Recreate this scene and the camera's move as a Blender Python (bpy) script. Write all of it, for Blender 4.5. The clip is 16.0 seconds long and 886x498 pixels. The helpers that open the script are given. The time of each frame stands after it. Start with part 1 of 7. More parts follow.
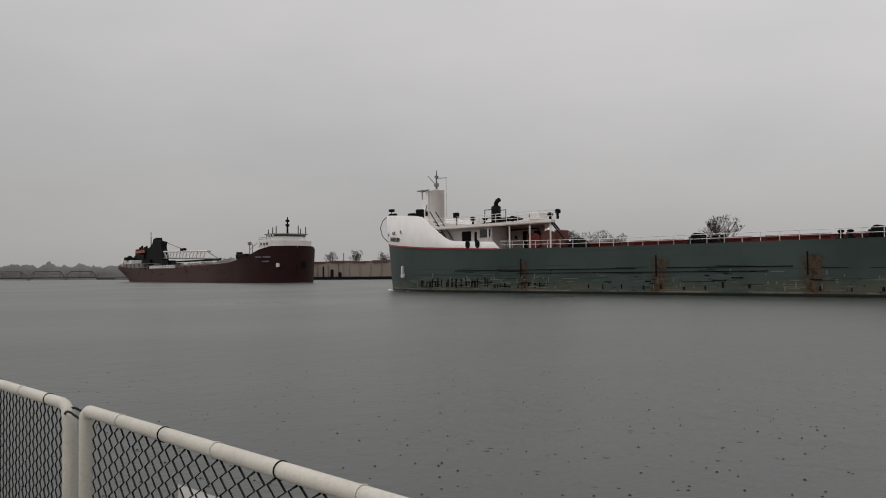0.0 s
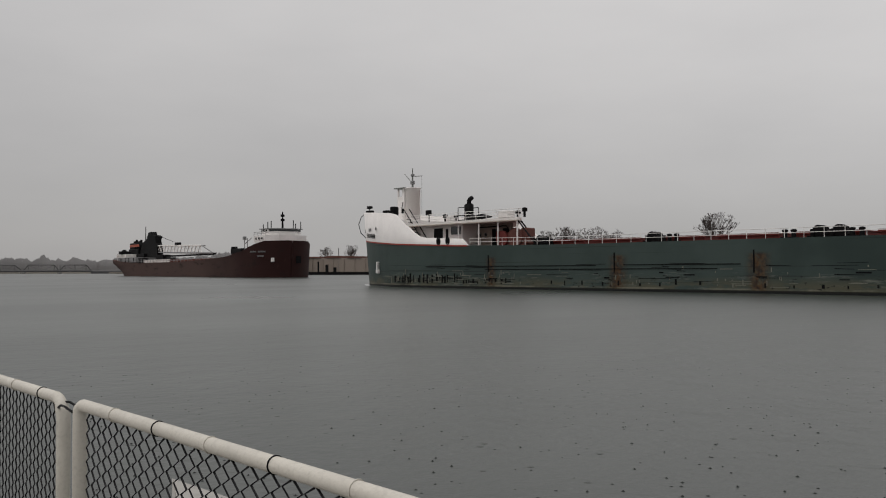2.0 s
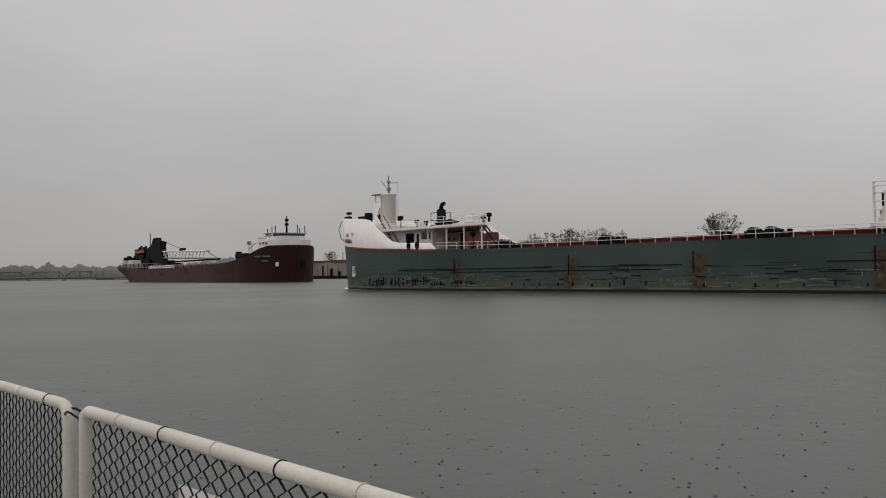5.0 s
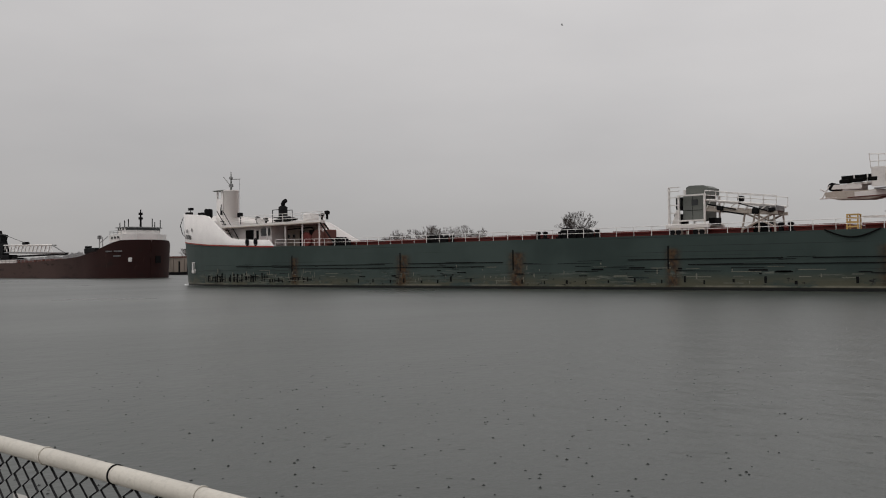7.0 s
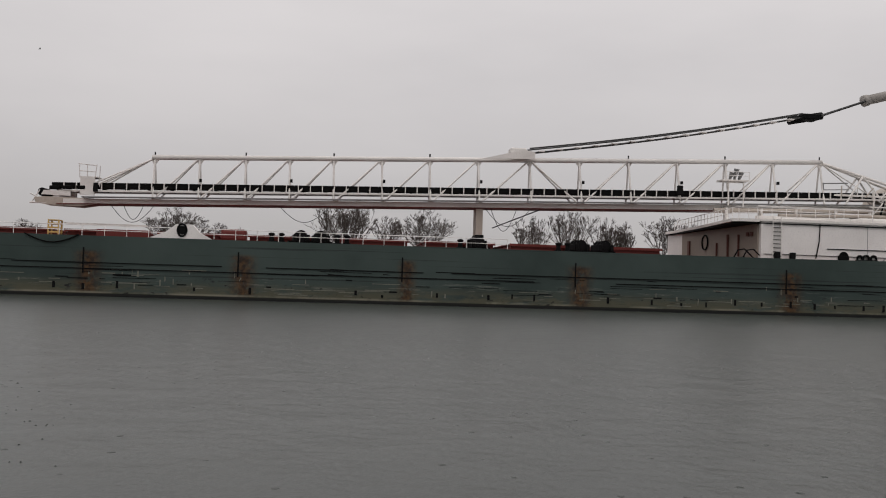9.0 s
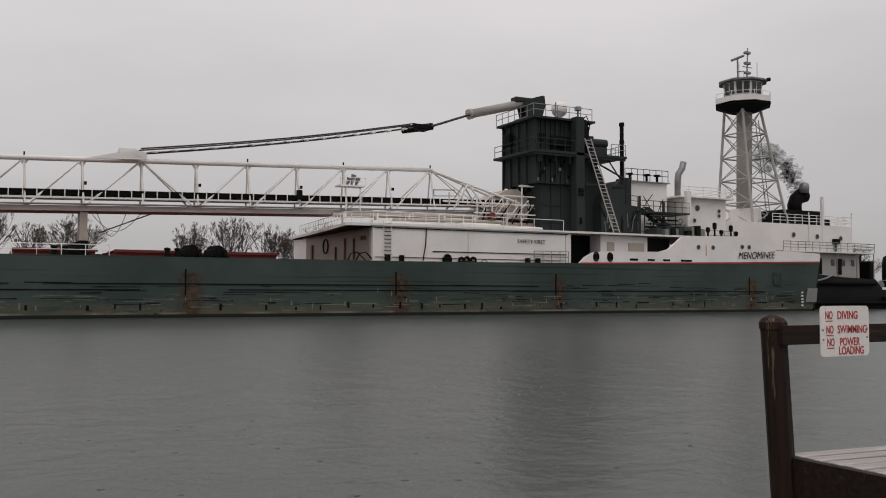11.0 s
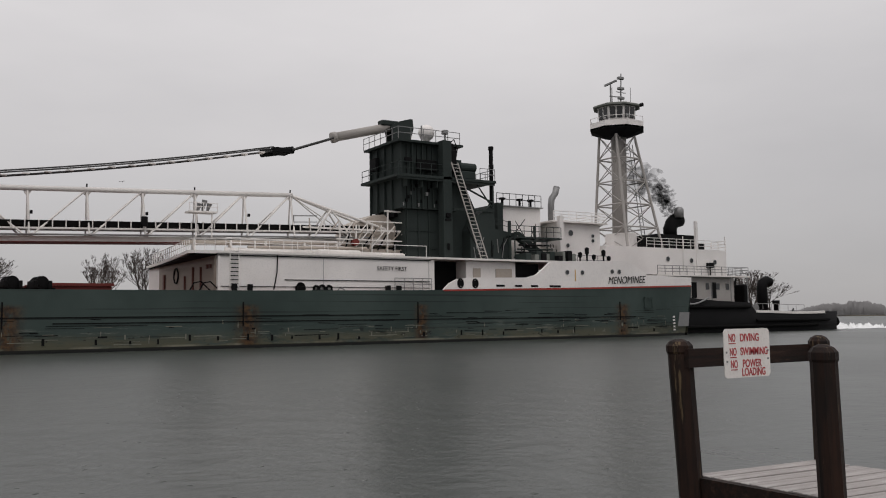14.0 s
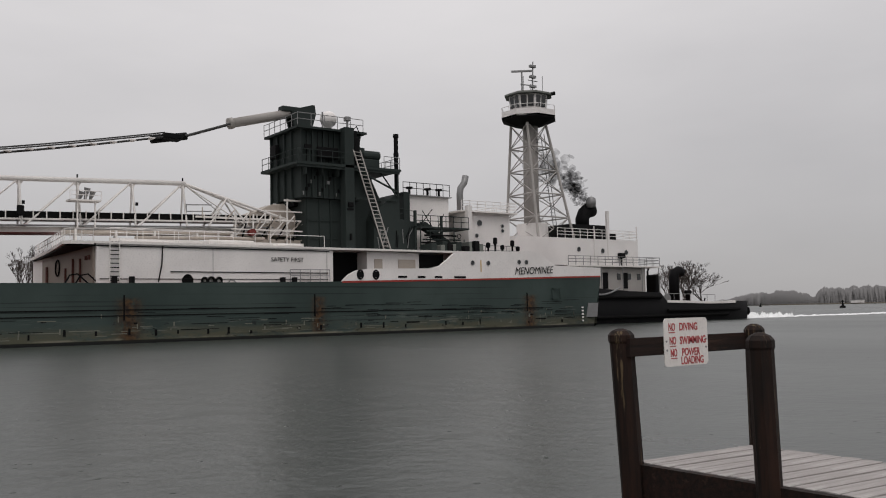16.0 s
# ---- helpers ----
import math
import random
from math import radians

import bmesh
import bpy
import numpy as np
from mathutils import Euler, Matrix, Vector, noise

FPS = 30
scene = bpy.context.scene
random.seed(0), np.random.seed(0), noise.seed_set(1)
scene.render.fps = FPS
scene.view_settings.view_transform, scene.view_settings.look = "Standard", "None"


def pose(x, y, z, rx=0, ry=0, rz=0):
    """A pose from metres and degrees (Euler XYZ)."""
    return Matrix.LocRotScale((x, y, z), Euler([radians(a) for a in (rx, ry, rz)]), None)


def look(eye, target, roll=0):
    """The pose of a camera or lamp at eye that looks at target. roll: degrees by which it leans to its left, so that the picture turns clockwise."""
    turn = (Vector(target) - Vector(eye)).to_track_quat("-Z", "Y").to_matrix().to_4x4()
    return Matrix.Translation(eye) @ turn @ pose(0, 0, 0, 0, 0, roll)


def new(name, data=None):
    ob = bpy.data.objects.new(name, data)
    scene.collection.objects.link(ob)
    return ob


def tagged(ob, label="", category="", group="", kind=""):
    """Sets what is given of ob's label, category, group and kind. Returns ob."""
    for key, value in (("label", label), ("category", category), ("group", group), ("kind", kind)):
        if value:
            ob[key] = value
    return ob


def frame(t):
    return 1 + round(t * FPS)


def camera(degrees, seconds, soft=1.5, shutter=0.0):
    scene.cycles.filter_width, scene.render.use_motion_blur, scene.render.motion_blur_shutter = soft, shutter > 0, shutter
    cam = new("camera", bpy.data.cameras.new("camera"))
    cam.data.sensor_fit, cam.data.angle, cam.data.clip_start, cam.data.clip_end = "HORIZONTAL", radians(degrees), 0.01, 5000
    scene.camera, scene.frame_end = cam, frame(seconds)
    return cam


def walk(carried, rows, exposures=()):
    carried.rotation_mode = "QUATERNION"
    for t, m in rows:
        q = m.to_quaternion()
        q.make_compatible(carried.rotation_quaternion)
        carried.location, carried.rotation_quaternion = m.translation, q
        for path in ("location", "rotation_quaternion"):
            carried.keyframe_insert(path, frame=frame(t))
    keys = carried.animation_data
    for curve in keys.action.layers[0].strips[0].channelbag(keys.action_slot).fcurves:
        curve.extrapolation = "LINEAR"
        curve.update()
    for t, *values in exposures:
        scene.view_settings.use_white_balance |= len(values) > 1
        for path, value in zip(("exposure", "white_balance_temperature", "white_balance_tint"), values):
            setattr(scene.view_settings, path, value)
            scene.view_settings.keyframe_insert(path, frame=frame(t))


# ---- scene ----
cam = camera(52.75, 16.0, soft=1.05)
EYE = 1.82  # metres over the water
SPEED = 1.889  # the barge train's way, metres a second
# seconds, yaw, pitch, lean to the right
PAN = [(0, 48.25, 1.67, 0.48), (0.5, 47.23, 1.54, 0.01), (1, 46.85, 1.28, 0.17), (1.5, 45.73, 1.41, -0.12),
       (2, 47.94, 1.39, 0.18), (2.5, 50.51, 1.64, 0.37), (3, 49.68, 1.51, 0.33), (3.5, 49.19, 1.58, 0.47),
       (4, 48.68, 1.59, 0.69), (6.5, 46.58, 1.51, 0.22), (7, 39.44, 1.24, 0.60), (7.5, 24.35, 0.37, 0.27),
       (8, 15.29, 1.08, -0.90), (8.5, 4.97, 0.95, -1.33), (9, -5.72, 2.01, -1.75), (9.5, -14.95, 2.35, -2.53),
       (10, -22.07, 2.26, -1.54), (12.5, -29.35, 3.60, 0.38), (13, -30.95, 4.13, 0.47), (13.5, -31.91, 4.46, 0.57),
       (14, -32.18, 4.56, 0.78), (14.5, -33.82, 4.61, 1.07), (15, -34.82, 4.94, 0.93), (15.5, -33.15, 3.99, -0.28),
       (16, -36.17, 3.95, 1.19)]
# the stand shifts by a few centimetres
SWAY = [(0, 0, 0), (4, 0, 0), (6.5, 0.012, 0.022), (7, 0.026, 0.044), (9, 0.026, 0.044), (10, -0.015, 0.082), (12.5, 0.022, 0.05), (13, 0.026, 0.044), (15, 0.026, 0.044), (15.5, 0.010, 0.062), (16, -0.005, 0.079)]


def sway(t):
    return [float(np.interp(t, [s[0] for s in SWAY], [s[k] for s in SWAY])) for k in (1, 2)]


EXPOSURE = [(0, -0.08, 6600, 10), (6.5, -0.09, 6600, 10.5), (7.5, -0.11, 6620, 11.5), (9, -0.04, 6650, 13), (16, -0.03, 6550, 12)]
walk(cam, [(t, pose(*sway(t), EYE, 90 + p, 0, a) @ pose(0, 0, 0, 0, 0, -r)) for t, a, p, r in PAN], EXPOSURE)

# ---- world and light: an even overcast sky ----
world = bpy.data.worlds.new("overcast")
scene.world = world
world.use_nodes = True
wn, wl = world.node_tree.nodes, world.node_tree.links
wn.clear()
SUN_EL, SUN_AZ = 48, 200
sky = wn.new("ShaderNodeTexSky")
sky.sky_type, sky.sun_disc = "NISHITA", False
sky.sun_elevation, sky.sun_rotation = radians(SUN_EL), radians(SUN_AZ)
wtc = wn.new("ShaderNodeTexCoord")
wmap = wn.new("ShaderNodeMapping")
wmap.inputs["Scale"].default_value = (1.0, 1.0, 3.2)
cloud = wn.new("ShaderNodeTexNoise")
cloud.inputs["Scale"].default_value = 1.7
cloud.inputs["Detail"].default_value = 6
cloud.inputs["Roughness"].default_value = 0.5
ramp = wn.new("ShaderNodeValToRGB")
ramp.color_ramp.elements[0].position, ramp.color_ramp.elements[0].color = 0.3, (5.3, 5.25, 5.3, 1)
ramp.color_ramp.elements[1].position, ramp.color_ramp.elements[1].color = 0.72, (6.5, 6.4, 6.4, 1)
# an overcast sky grows brighter towards the zenith
sep = wn.new("ShaderNodeSeparateXYZ")
side = wn.new("ShaderNodeMapRange")
side.inputs["From Min"].default_value, side.inputs["From Max"].default_value = -1.0, -0.45
side.inputs["To Min"].default_value, side.inputs["To Max"].default_value = 0.86, 1.0
thick = wn.new("ShaderNodeMath")
thick.operation = "MULTIPLY"
lift = wn.new("ShaderNodeMapRange")
lift.inputs["From Min"].default_value, lift.inputs["From Max"].default_value = 0.0, 0.55
lift.inputs["To Min"].default_value, lift.inputs["To Max"].default_value = 0.72, 1.52
mul = wn.new("ShaderNodeMixRGB")
mul.blend_type = "MULTIPLY"
mul.inputs["Fac"].default_value = 1.0
mix = wn.new("ShaderNodeMixRGB")
mix.inputs["Fac"].default_value = 0.96
bg = wn.new("ShaderNodeBackground")
bg.inputs["Strength"].default_value = 0.1
wout = wn.new("ShaderNodeOutputWorld")
wl.new(wtc.outputs["Generated"], wmap.inputs["Vector"])
wl.new(wmap.outputs["Vector"], cloud.inputs["Vector"])
wl.new(cloud.outputs["Fac"], ramp.inputs["Fac"])
wl.new(wtc.outputs["Generated"], sep.inputs["Vector"])
wl.new(sep.outputs["Z"], lift.inputs["Value"])
wl.new(ramp.outputs["Color"], mul.inputs["Color1"])
wl.new(sep.outputs["X"], side.inputs["Value"])
wl.new(lift.outputs["Result"], thick.inputs[0])
wl.new(side.outputs["Result"], thick.inputs[1])
wl.new(thick.outputs["Value"], mul.inputs["Color2"])
wl.new(sky.outputs["Color"], mix.inputs["Color1"])
wl.new(mul.outputs["Color"], mix.inputs["Color2"])
wl.new(mix.outputs["Color"], bg.inputs["Color"])
wl.new(bg.outputs["Background"], wout.inputs["Surface"])
sun_data = bpy.data.lights.new("sun", "SUN")
sun_data.energy, sun_data.angle, sun_data.color = 0.9, radians(40), (1.0, 0.97, 0.94)
sun = new("sun", sun_data)
sun.matrix_world = look((0, 0, 60), (12, 28, 0))


# ---- materials ----
class Mat:
    """A small builder for node materials."""

    def __init__(self, name, rough=0.6, metal=0.0):
        self.m = bpy.data.materials.new(name)
        self.m.use_nodes = True
        self.n, self.l = self.m.node_tree.nodes, self.m.node_tree.links
        self.b = self.n["Principled BSDF"]
        self.b.inputs["Roughness"].default_value = rough
        self.b.inputs["Metallic"].default_value = metal
        self.tc = self.n.new("ShaderNodeTexCoord")

    def coords(self, scale=(1, 1, 1)):
        mp = self.n.new("ShaderNodeMapping")
        mp.inputs["Scale"].default_value = scale
        self.l.new(self.tc.outputs["Object"], mp.inputs["Vector"])
        return mp.outputs["Vector"]

    def noise(self, scale, detail=4, stretch=(1, 1, 1), rough=0.55):
        k = self.n.new("ShaderNodeTexNoise")
        k.inputs["Scale"].default_value, k.inputs["Detail"].default_value = scale, detail
        k.inputs["Roughness"].default_value = rough
        self.l.new(self.coords(stretch), k.inputs["Vector"])
        return k.outputs["Fac"]

    def step(self, fac, lo, hi, a=0.0, b=1.0):
        r = self.n.new("ShaderNodeMapRange")
        r.interpolation_type = "SMOOTHSTEP"
        for key, v in (("From Min", lo), ("From Max", hi), ("To Min", a), ("To Max", b)):
            r.inputs[key].default_value = v
        self.l.new(fac, r.inputs["Value"])
        return r.outputs["Result"]

    def math(self, op, a, b=None):
        k = self.n.new("ShaderNodeMath")
        k.operation = op
        for i, v in enumerate((a, b)):
            if v is None:
                continue
            if isinstance(v, (int, float)):
                k.inputs[i].default_value = v
            else:
                self.l.new(v, k.inputs[i])
        return k.outputs["Value"]

    def mixc(self, fac, a, b):
        k = self.n.new("ShaderNodeMixRGB")
        for key, v in (("Fac", fac), ("Color1", a), ("Color2", b)):
            if isinstance(v, tuple):
                k.inputs[key].default_value = (*v, 1)
            elif isinstance(v, (int, float)):
                k.inputs[key].default_value = v
            else:
                self.l.new(v, k.inputs[key])
        return k.outputs["Color"]

    def axes(self):
        s = self.n.new("ShaderNodeSeparateXYZ")
        self.l.new(self.tc.outputs["Object"], s.inputs["Vector"])
        return s.outputs["X"], s.outputs["Y"], s.outputs["Z"]

    def color(self, c):
        if isinstance(c, tuple):
            self.b.inputs["Base Color"].default_value = (*c, 1)
        else:
            self.l.new(c, self.b.inputs["Base Color"])
        return self

    def rough(self, fac):
        self.l.new(fac, self.b.inputs["Roughness"])
        return self

    def bump(self, fac, strength=0.3, dist=0.02):
        k = self.n.new("ShaderNodeBump")
        k.inputs["Strength"].default_value, k.inputs["Distance"].default_value = strength, dist
        self.l.new(fac, k.inputs["Height"])
        self.l.new(k.outputs["Normal"], self.b.inputs["Normal"])
        return self


def worn(name, base, stain, amount=0.5, scale=0.8, rough=0.6, stretch=(1, 1, 0.25), metal=0.0, fine=9.0):
    """Weathered paint: broad tone changes, streaks that run down, and fine grain."""
    k = Mat(name, rough, metal)
    k.b.inputs["Specular IOR Level"].default_value = 0.3 if max(base) > 0.04 else 0.1
    big = k.step(k.noise(scale * 0.35, 3), 0.3, 0.7)
    streak = k.step(k.noise(scale * 2.2, 6, stretch, 0.7), 0.72 - 0.25 * amount, 0.86)
    grain = k.noise(fine, 5)
    c = k.mixc(k.math("MULTIPLY", big, 0.45), base, tuple(v * 0.72 for v in base))
    c = k.mixc(streak, c, stain)
    c = k.mixc(k.math("MULTIPLY", k.step(grain, 0.45, 0.75), 0.35), c, tuple(v * 0.6 for v in base))
    k.color(c).bump(grain, 0.15, 0.02)
    return k.m


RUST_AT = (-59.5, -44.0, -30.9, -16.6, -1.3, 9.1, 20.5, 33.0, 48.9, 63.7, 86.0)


def hull_paint():
    k = Mat("green_hull_paint", 0.6)
    k.b.inputs["Specular IOR Level"].default_value = 0.25
    x, y, z = k.axes()
    tone = k.step(k.noise(0.12, 4), 0.3, 0.7)
    c = k.mixc(tone, (0.025, 0.040, 0.036), (0.047, 0.067, 0.061))
    # plate seams and rubbed lines that run fore and aft
    line = k.step(k.noise(1.0, 3, (0.035, 0.0, 5.5)), 0.60, 0.64)
    c = k.mixc(k.math("MULTIPLY", line, 0.55), c, (0.009, 0.012, 0.011))
    pale = k.step(k.noise(1.3, 6, (0.25, 0.1, 2.6), 0.75), 0.54, 0.68)
    low = k.step(z, 2.1, 1.2)
    c = k.mixc(k.math("MULTIPLY", k.math("MULTIPLY", pale, low), 0.75), c, (0.17, 0.18, 0.155))
    # scraped band near the waterline, olive and bare
    band = k.math("MULTIPLY", k.step(z, 1.5, 0.4), k.step(k.noise(0.8, 6, (0.35, 1, 1.2), 0.7), 0.36, 0.56))
    c = k.mixc(k.math("MULTIPLY", band, 0.85), c, (0.082, 0.078, 0.050))
    scar = k.math("MULTIPLY", k.step(z, 2.0, 0.8), k.step(k.noise(2.4, 6, (0.5, 1, 0.9), 0.75), 0.60, 0.66))
    c = k.mixc(scar, c, (0.008, 0.008, 0.008))
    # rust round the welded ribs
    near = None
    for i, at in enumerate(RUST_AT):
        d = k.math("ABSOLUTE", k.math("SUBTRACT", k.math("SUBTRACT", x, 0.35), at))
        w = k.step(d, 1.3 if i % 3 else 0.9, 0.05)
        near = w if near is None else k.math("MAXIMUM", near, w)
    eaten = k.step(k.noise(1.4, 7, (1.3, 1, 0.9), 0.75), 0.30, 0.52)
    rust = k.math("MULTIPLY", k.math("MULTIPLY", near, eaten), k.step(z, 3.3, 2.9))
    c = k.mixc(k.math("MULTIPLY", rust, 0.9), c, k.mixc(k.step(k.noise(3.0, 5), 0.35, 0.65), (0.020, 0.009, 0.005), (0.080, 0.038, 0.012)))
    # a pale scum line over the dark weed at the water
    scum = k.math("MULTIPLY", k.step(z, 0.42, 0.30), k.step(k.noise(0.5, 5, (0.5, 1, 1), 0.7), 0.40, 0.60))
    c = k.mixc(k.math("MULTIPLY", scum, 0.85), c, (0.19, 0.18, 0.135))
    c = k.mixc(k.step(z, 0.27, 0.20), c, (0.006, 0.007, 0.006))
    k.color(c).bump(k.noise(0.7, 4, (1, 1, 1)), 0.35, 0.08)
    return k.m


M = {}
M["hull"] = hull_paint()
M["white"] = worn("white_ship_paint", (0.78, 0.75, 0.73), (0.36, 0.25, 0.17), 0.22)
M["boomwhite"] = worn("white_boom_paint", (0.74, 0.71, 0.68), (0.30, 0.18, 0.11), 0.35, 1.2)
M["red"] = worn("red_oxide_paint", (0.13, 0.022, 0.018), (0.04, 0.014, 0.012), 0.5, 1.0)
M["redline"] = worn("red_stripe_paint", (0.36, 0.05, 0.04), (0.1, 0.03, 0.02), 0.3)
M["deck"] = worn("deck_plating", (0.12, 0.045, 0.035), (0.05, 0.03, 0.025), 0.5, 0.7)
M["tower"] = worn("dark_green_tower_paint", (0.030, 0.038, 0.036), (0.009, 0.010, 0.009), 0.45, 0.8, 0.6)
M["black"] = worn("black_paint", (0.006, 0.006, 0.0065), (0.014, 0.013, 0.012), 0.3, 1.0, 0.7)
M["rubber"] = worn("black_rubber", (0.005, 0.005, 0.005), (0.012, 0.012, 0.012), 0.2, 2.0, 0.9)
M["steel"] = worn("grey_steel", (0.24, 0.24, 0.24), (0.12, 0.09, 0.07), 0.35, 2.0, 0.45, metal=0.4)
M["cable"] = worn("greased_cable", (0.05, 0.05, 0.05), (0.12, 0.12, 0.12), 0.5, 3.0, 0.5)
M["greygreen"] = worn("grey_green_paint", (0.15, 0.16, 0.145), (0.08, 0.07, 0.06), 0.3)
M["yellow"] = worn("yellow_paint", (0.55, 0.36, 0.13), (0.2, 0.12, 0.05), 0.4)
M["cream"] = worn("cream_rail_paint", (0.56, 0.53, 0.47), (0.34, 0.29, 0.23), 0.25, 9.0, 0.45, (1, 1, 1), fine=60)
M["wire"] = worn("black_coated_wire", (0.006, 0.006, 0.007), (0.014, 0.014, 0.014), 0.3, 30.0, 0.5, (1, 1, 1), fine=200)
M["lattice"] = worn("grey_white_lattice_paint", (0.38, 0.36, 0.34), (0.28, 0.23, 0.19), 0.35, 1.2)
M["chalk"] = worn("scraped_pale_paint", (0.155, 0.155, 0.125), (0.09, 0.08, 0.05), 0.5, 2.0)
M["heel"] = worn("dirty_cream_paint", (0.42, 0.37, 0.32), (0.16, 0.10, 0.07), 0.6, 1.5)
M["bark"] = worn("bare_twigs", (0.075, 0.06, 0.054), (0.05, 0.042, 0.037), 0.3, 0.5, 0.9)
# distance haze is mixed into this twig colour, hence the pale grey
M["hazewood"] = worn("far_woods_in_haze", (0.36, 0.352, 0.352), (0.29, 0.283, 0.28), 0.4, 0.05, 0.95, (1, 1, 1))
M["land"] = worn("brown_bank", (0.10, 0.088, 0.068), (0.06, 0.052, 0.042), 0.5, 0.1, 0.95, (1, 1, 1))
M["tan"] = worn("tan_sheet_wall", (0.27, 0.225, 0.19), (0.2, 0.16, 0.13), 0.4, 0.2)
M["roofred"] = worn("red_brown_roof", (0.13, 0.058, 0.045), (0.08, 0.05, 0.045), 0.4, 0.2)
M["concrete"] = worn("concrete", (0.33, 0.32, 0.30), (0.2, 0.19, 0.17), 0.4, 1.2, 0.85, (1, 1, 1))
M["bridge"] = worn("weathered_bridge_steel", (0.09, 0.09, 0.092), (0.06, 0.055, 0.05), 0.4, 0.2)
M["foam"] = worn("white_foam", (0.82, 0.83, 0.83), (0.6, 0.62, 0.62), 0.4, 1.0, 0.7, (1, 1, 1))
M["signwhite"] = worn("white_sign_sheet", (0.72, 0.69, 0.66), (0.5, 0.46, 0.4), 0.2, 6.0, 0.4, (1, 1, 0.3), fine=40)
M["signred"] = worn("red_sign_letters", (0.36, 0.035, 0.04), (0.25, 0.05, 0.05), 0.2, 20, 0.5)
M["orange"] = worn("orange_band_paint", (0.36, 0.085, 0.05), (0.2, 0.05, 0.03), 0.3)


def glass_dark():
    k = Mat("dark_window_glass", 0.08)
    k.color((0.015, 0.018, 0.02))
    k.b.inputs["Specular IOR Level"].default_value = 0.6
    return k.m


M["glass"] = glass_dark()
M["column"] = worn("grey_white_column", (0.33, 0.31, 0.29), (0.15, 0.12, 0.095), 0.7, 0.8)


def timber(name, base, dark, pale, along):
    """Weathered timber with grain along one axis."""
    k = Mat(name, 0.75)
    k.b.inputs["Specular IOR Level"].default_value = 0.25
    st = [26, 26, 26]
    st[along] = 1.6
    grain = k.noise(1.0, 7, tuple(st), 0.65)
    blotch = k.step(k.noise(2.6, 4), 0.35, 0.7)
    c = k.mixc(k.step(grain, 0.35, 0.65), dark, base)
    c = k.mixc(k.math("MULTIPLY", blotch, 0.5), c, dark)
    st2 = [9, 9, 9]
    st2[along] = 0.9
    worn_off = k.step(k.noise(1.0, 6, tuple(st2), 0.7), 0.565, 0.63)
    c = k.mixc(k.math("MULTIPLY", worn_off, 0.85), c, pale)
    k.color(c).bump(grain, 0.5, 0.01)
    return k.m


M["post"] = timber("brown_stained_post", (0.024, 0.0095, 0.005), (0.005, 0.0028, 0.002), (0.12, 0.085, 0.045), 2)
M["beam"] = timber("brown_stained_beam", (0.022, 0.0085, 0.005), (0.006, 0.003, 0.002), (0.035, 0.018, 0.011), 0)
M["board"] = timber("grey_deck_boards", (0.36, 0.335, 0.325), (0.26, 0.24, 0.23), (0.42, 0.40, 0.385), 0)


def river():
    k = Mat("grey_river_water", 0.12)
    k.color(k.mixc(k.step(k.noise(0.02, 3), 0.35, 0.65), (0.028, 0.034, 0.030), (0.042, 0.049, 0.044)))
    k.b.inputs["IOR"].default_value = 1.333
    swell = k.noise(0.8, 3, (1, 1, 1))
    ripple = k.noise(4.5, 4, (1, 1, 1))
    rings = k.n.new("ShaderNodeTexVoronoi")
    rings.inputs["Scale"].default_value = 2.2
    k.l.new(k.coords((1, 1, 1)), rings.inputs["Vector"])
    drop = k.step(rings.outputs["Distance"], 0.10, 0.0)
    h = k.math("ADD", k.math("MULTIPLY", swell, 0.35), k.math("MULTIPLY", ripple, 0.10))
    h = k.math("ADD", h, k.math("MULTIPLY", drop, 0.25))
    k.bump(h, 0.85, 0.12)
    k.rough(k.step(k.noise(0.05, 4, (1, 0.4, 1)), 0.3, 0.7, 0.27, 0.33))
    return k.m


M["water"] = river()


def smoke_mat():
    k = Mat("black_smoke", 1.0)
    k.color((0.02, 0.02, 0.02))
    k.b.inputs["Specular IOR Level"].default_value = 0.0
    a = k.step(k.noise(0.9, 6, (1, 1, 1), 0.65), 0.30, 0.66, 0.08, 0.40)
    k.l.new(a, k.b.inputs["Alpha"])
    return k.m


M["smoke"] = smoke_mat()
M["splash"] = worn("rain_splash_water", (0.03, 0.033, 0.031), (0.02, 0.022, 0.02), 0.3, 2.0, 0.3)


def freighter_paint():
    """Dark maroon forward, faded browner towards the stern."""
    k = Mat("maroon_freighter_paint", 0.65)
    k.b.inputs["Specular IOR Level"].default_value = 0.15
    x, y, z = k.axes()
    fade = k.step(k.math("ADD", x, k.math("MULTIPLY", k.noise(0.06, 4), 40)), 22, 75)
    c = k.mixc(fade, (0.026, 0.009, 0.008), (0.085, 0.052, 0.045))
    c = k.mixc(k.step(k.noise(0.5, 6, (0.3, 1, 1.2), 0.7), 0.52, 0.7), c, (0.020, 0.011, 0.010))
    c = k.mixc(k.step(k.noise(0.8, 5, (0.8, 1, 0.25), 0.7), 0.62, 0.75), c, (0.075, 0.045, 0.036))
    k.color(c)
    return k.m


M["freighter"] = freighter_paint()


# ---- building helpers ----
def quad(bm, *pts):
    return bm.faces.new([bm.verts.new(p) for p in pts])


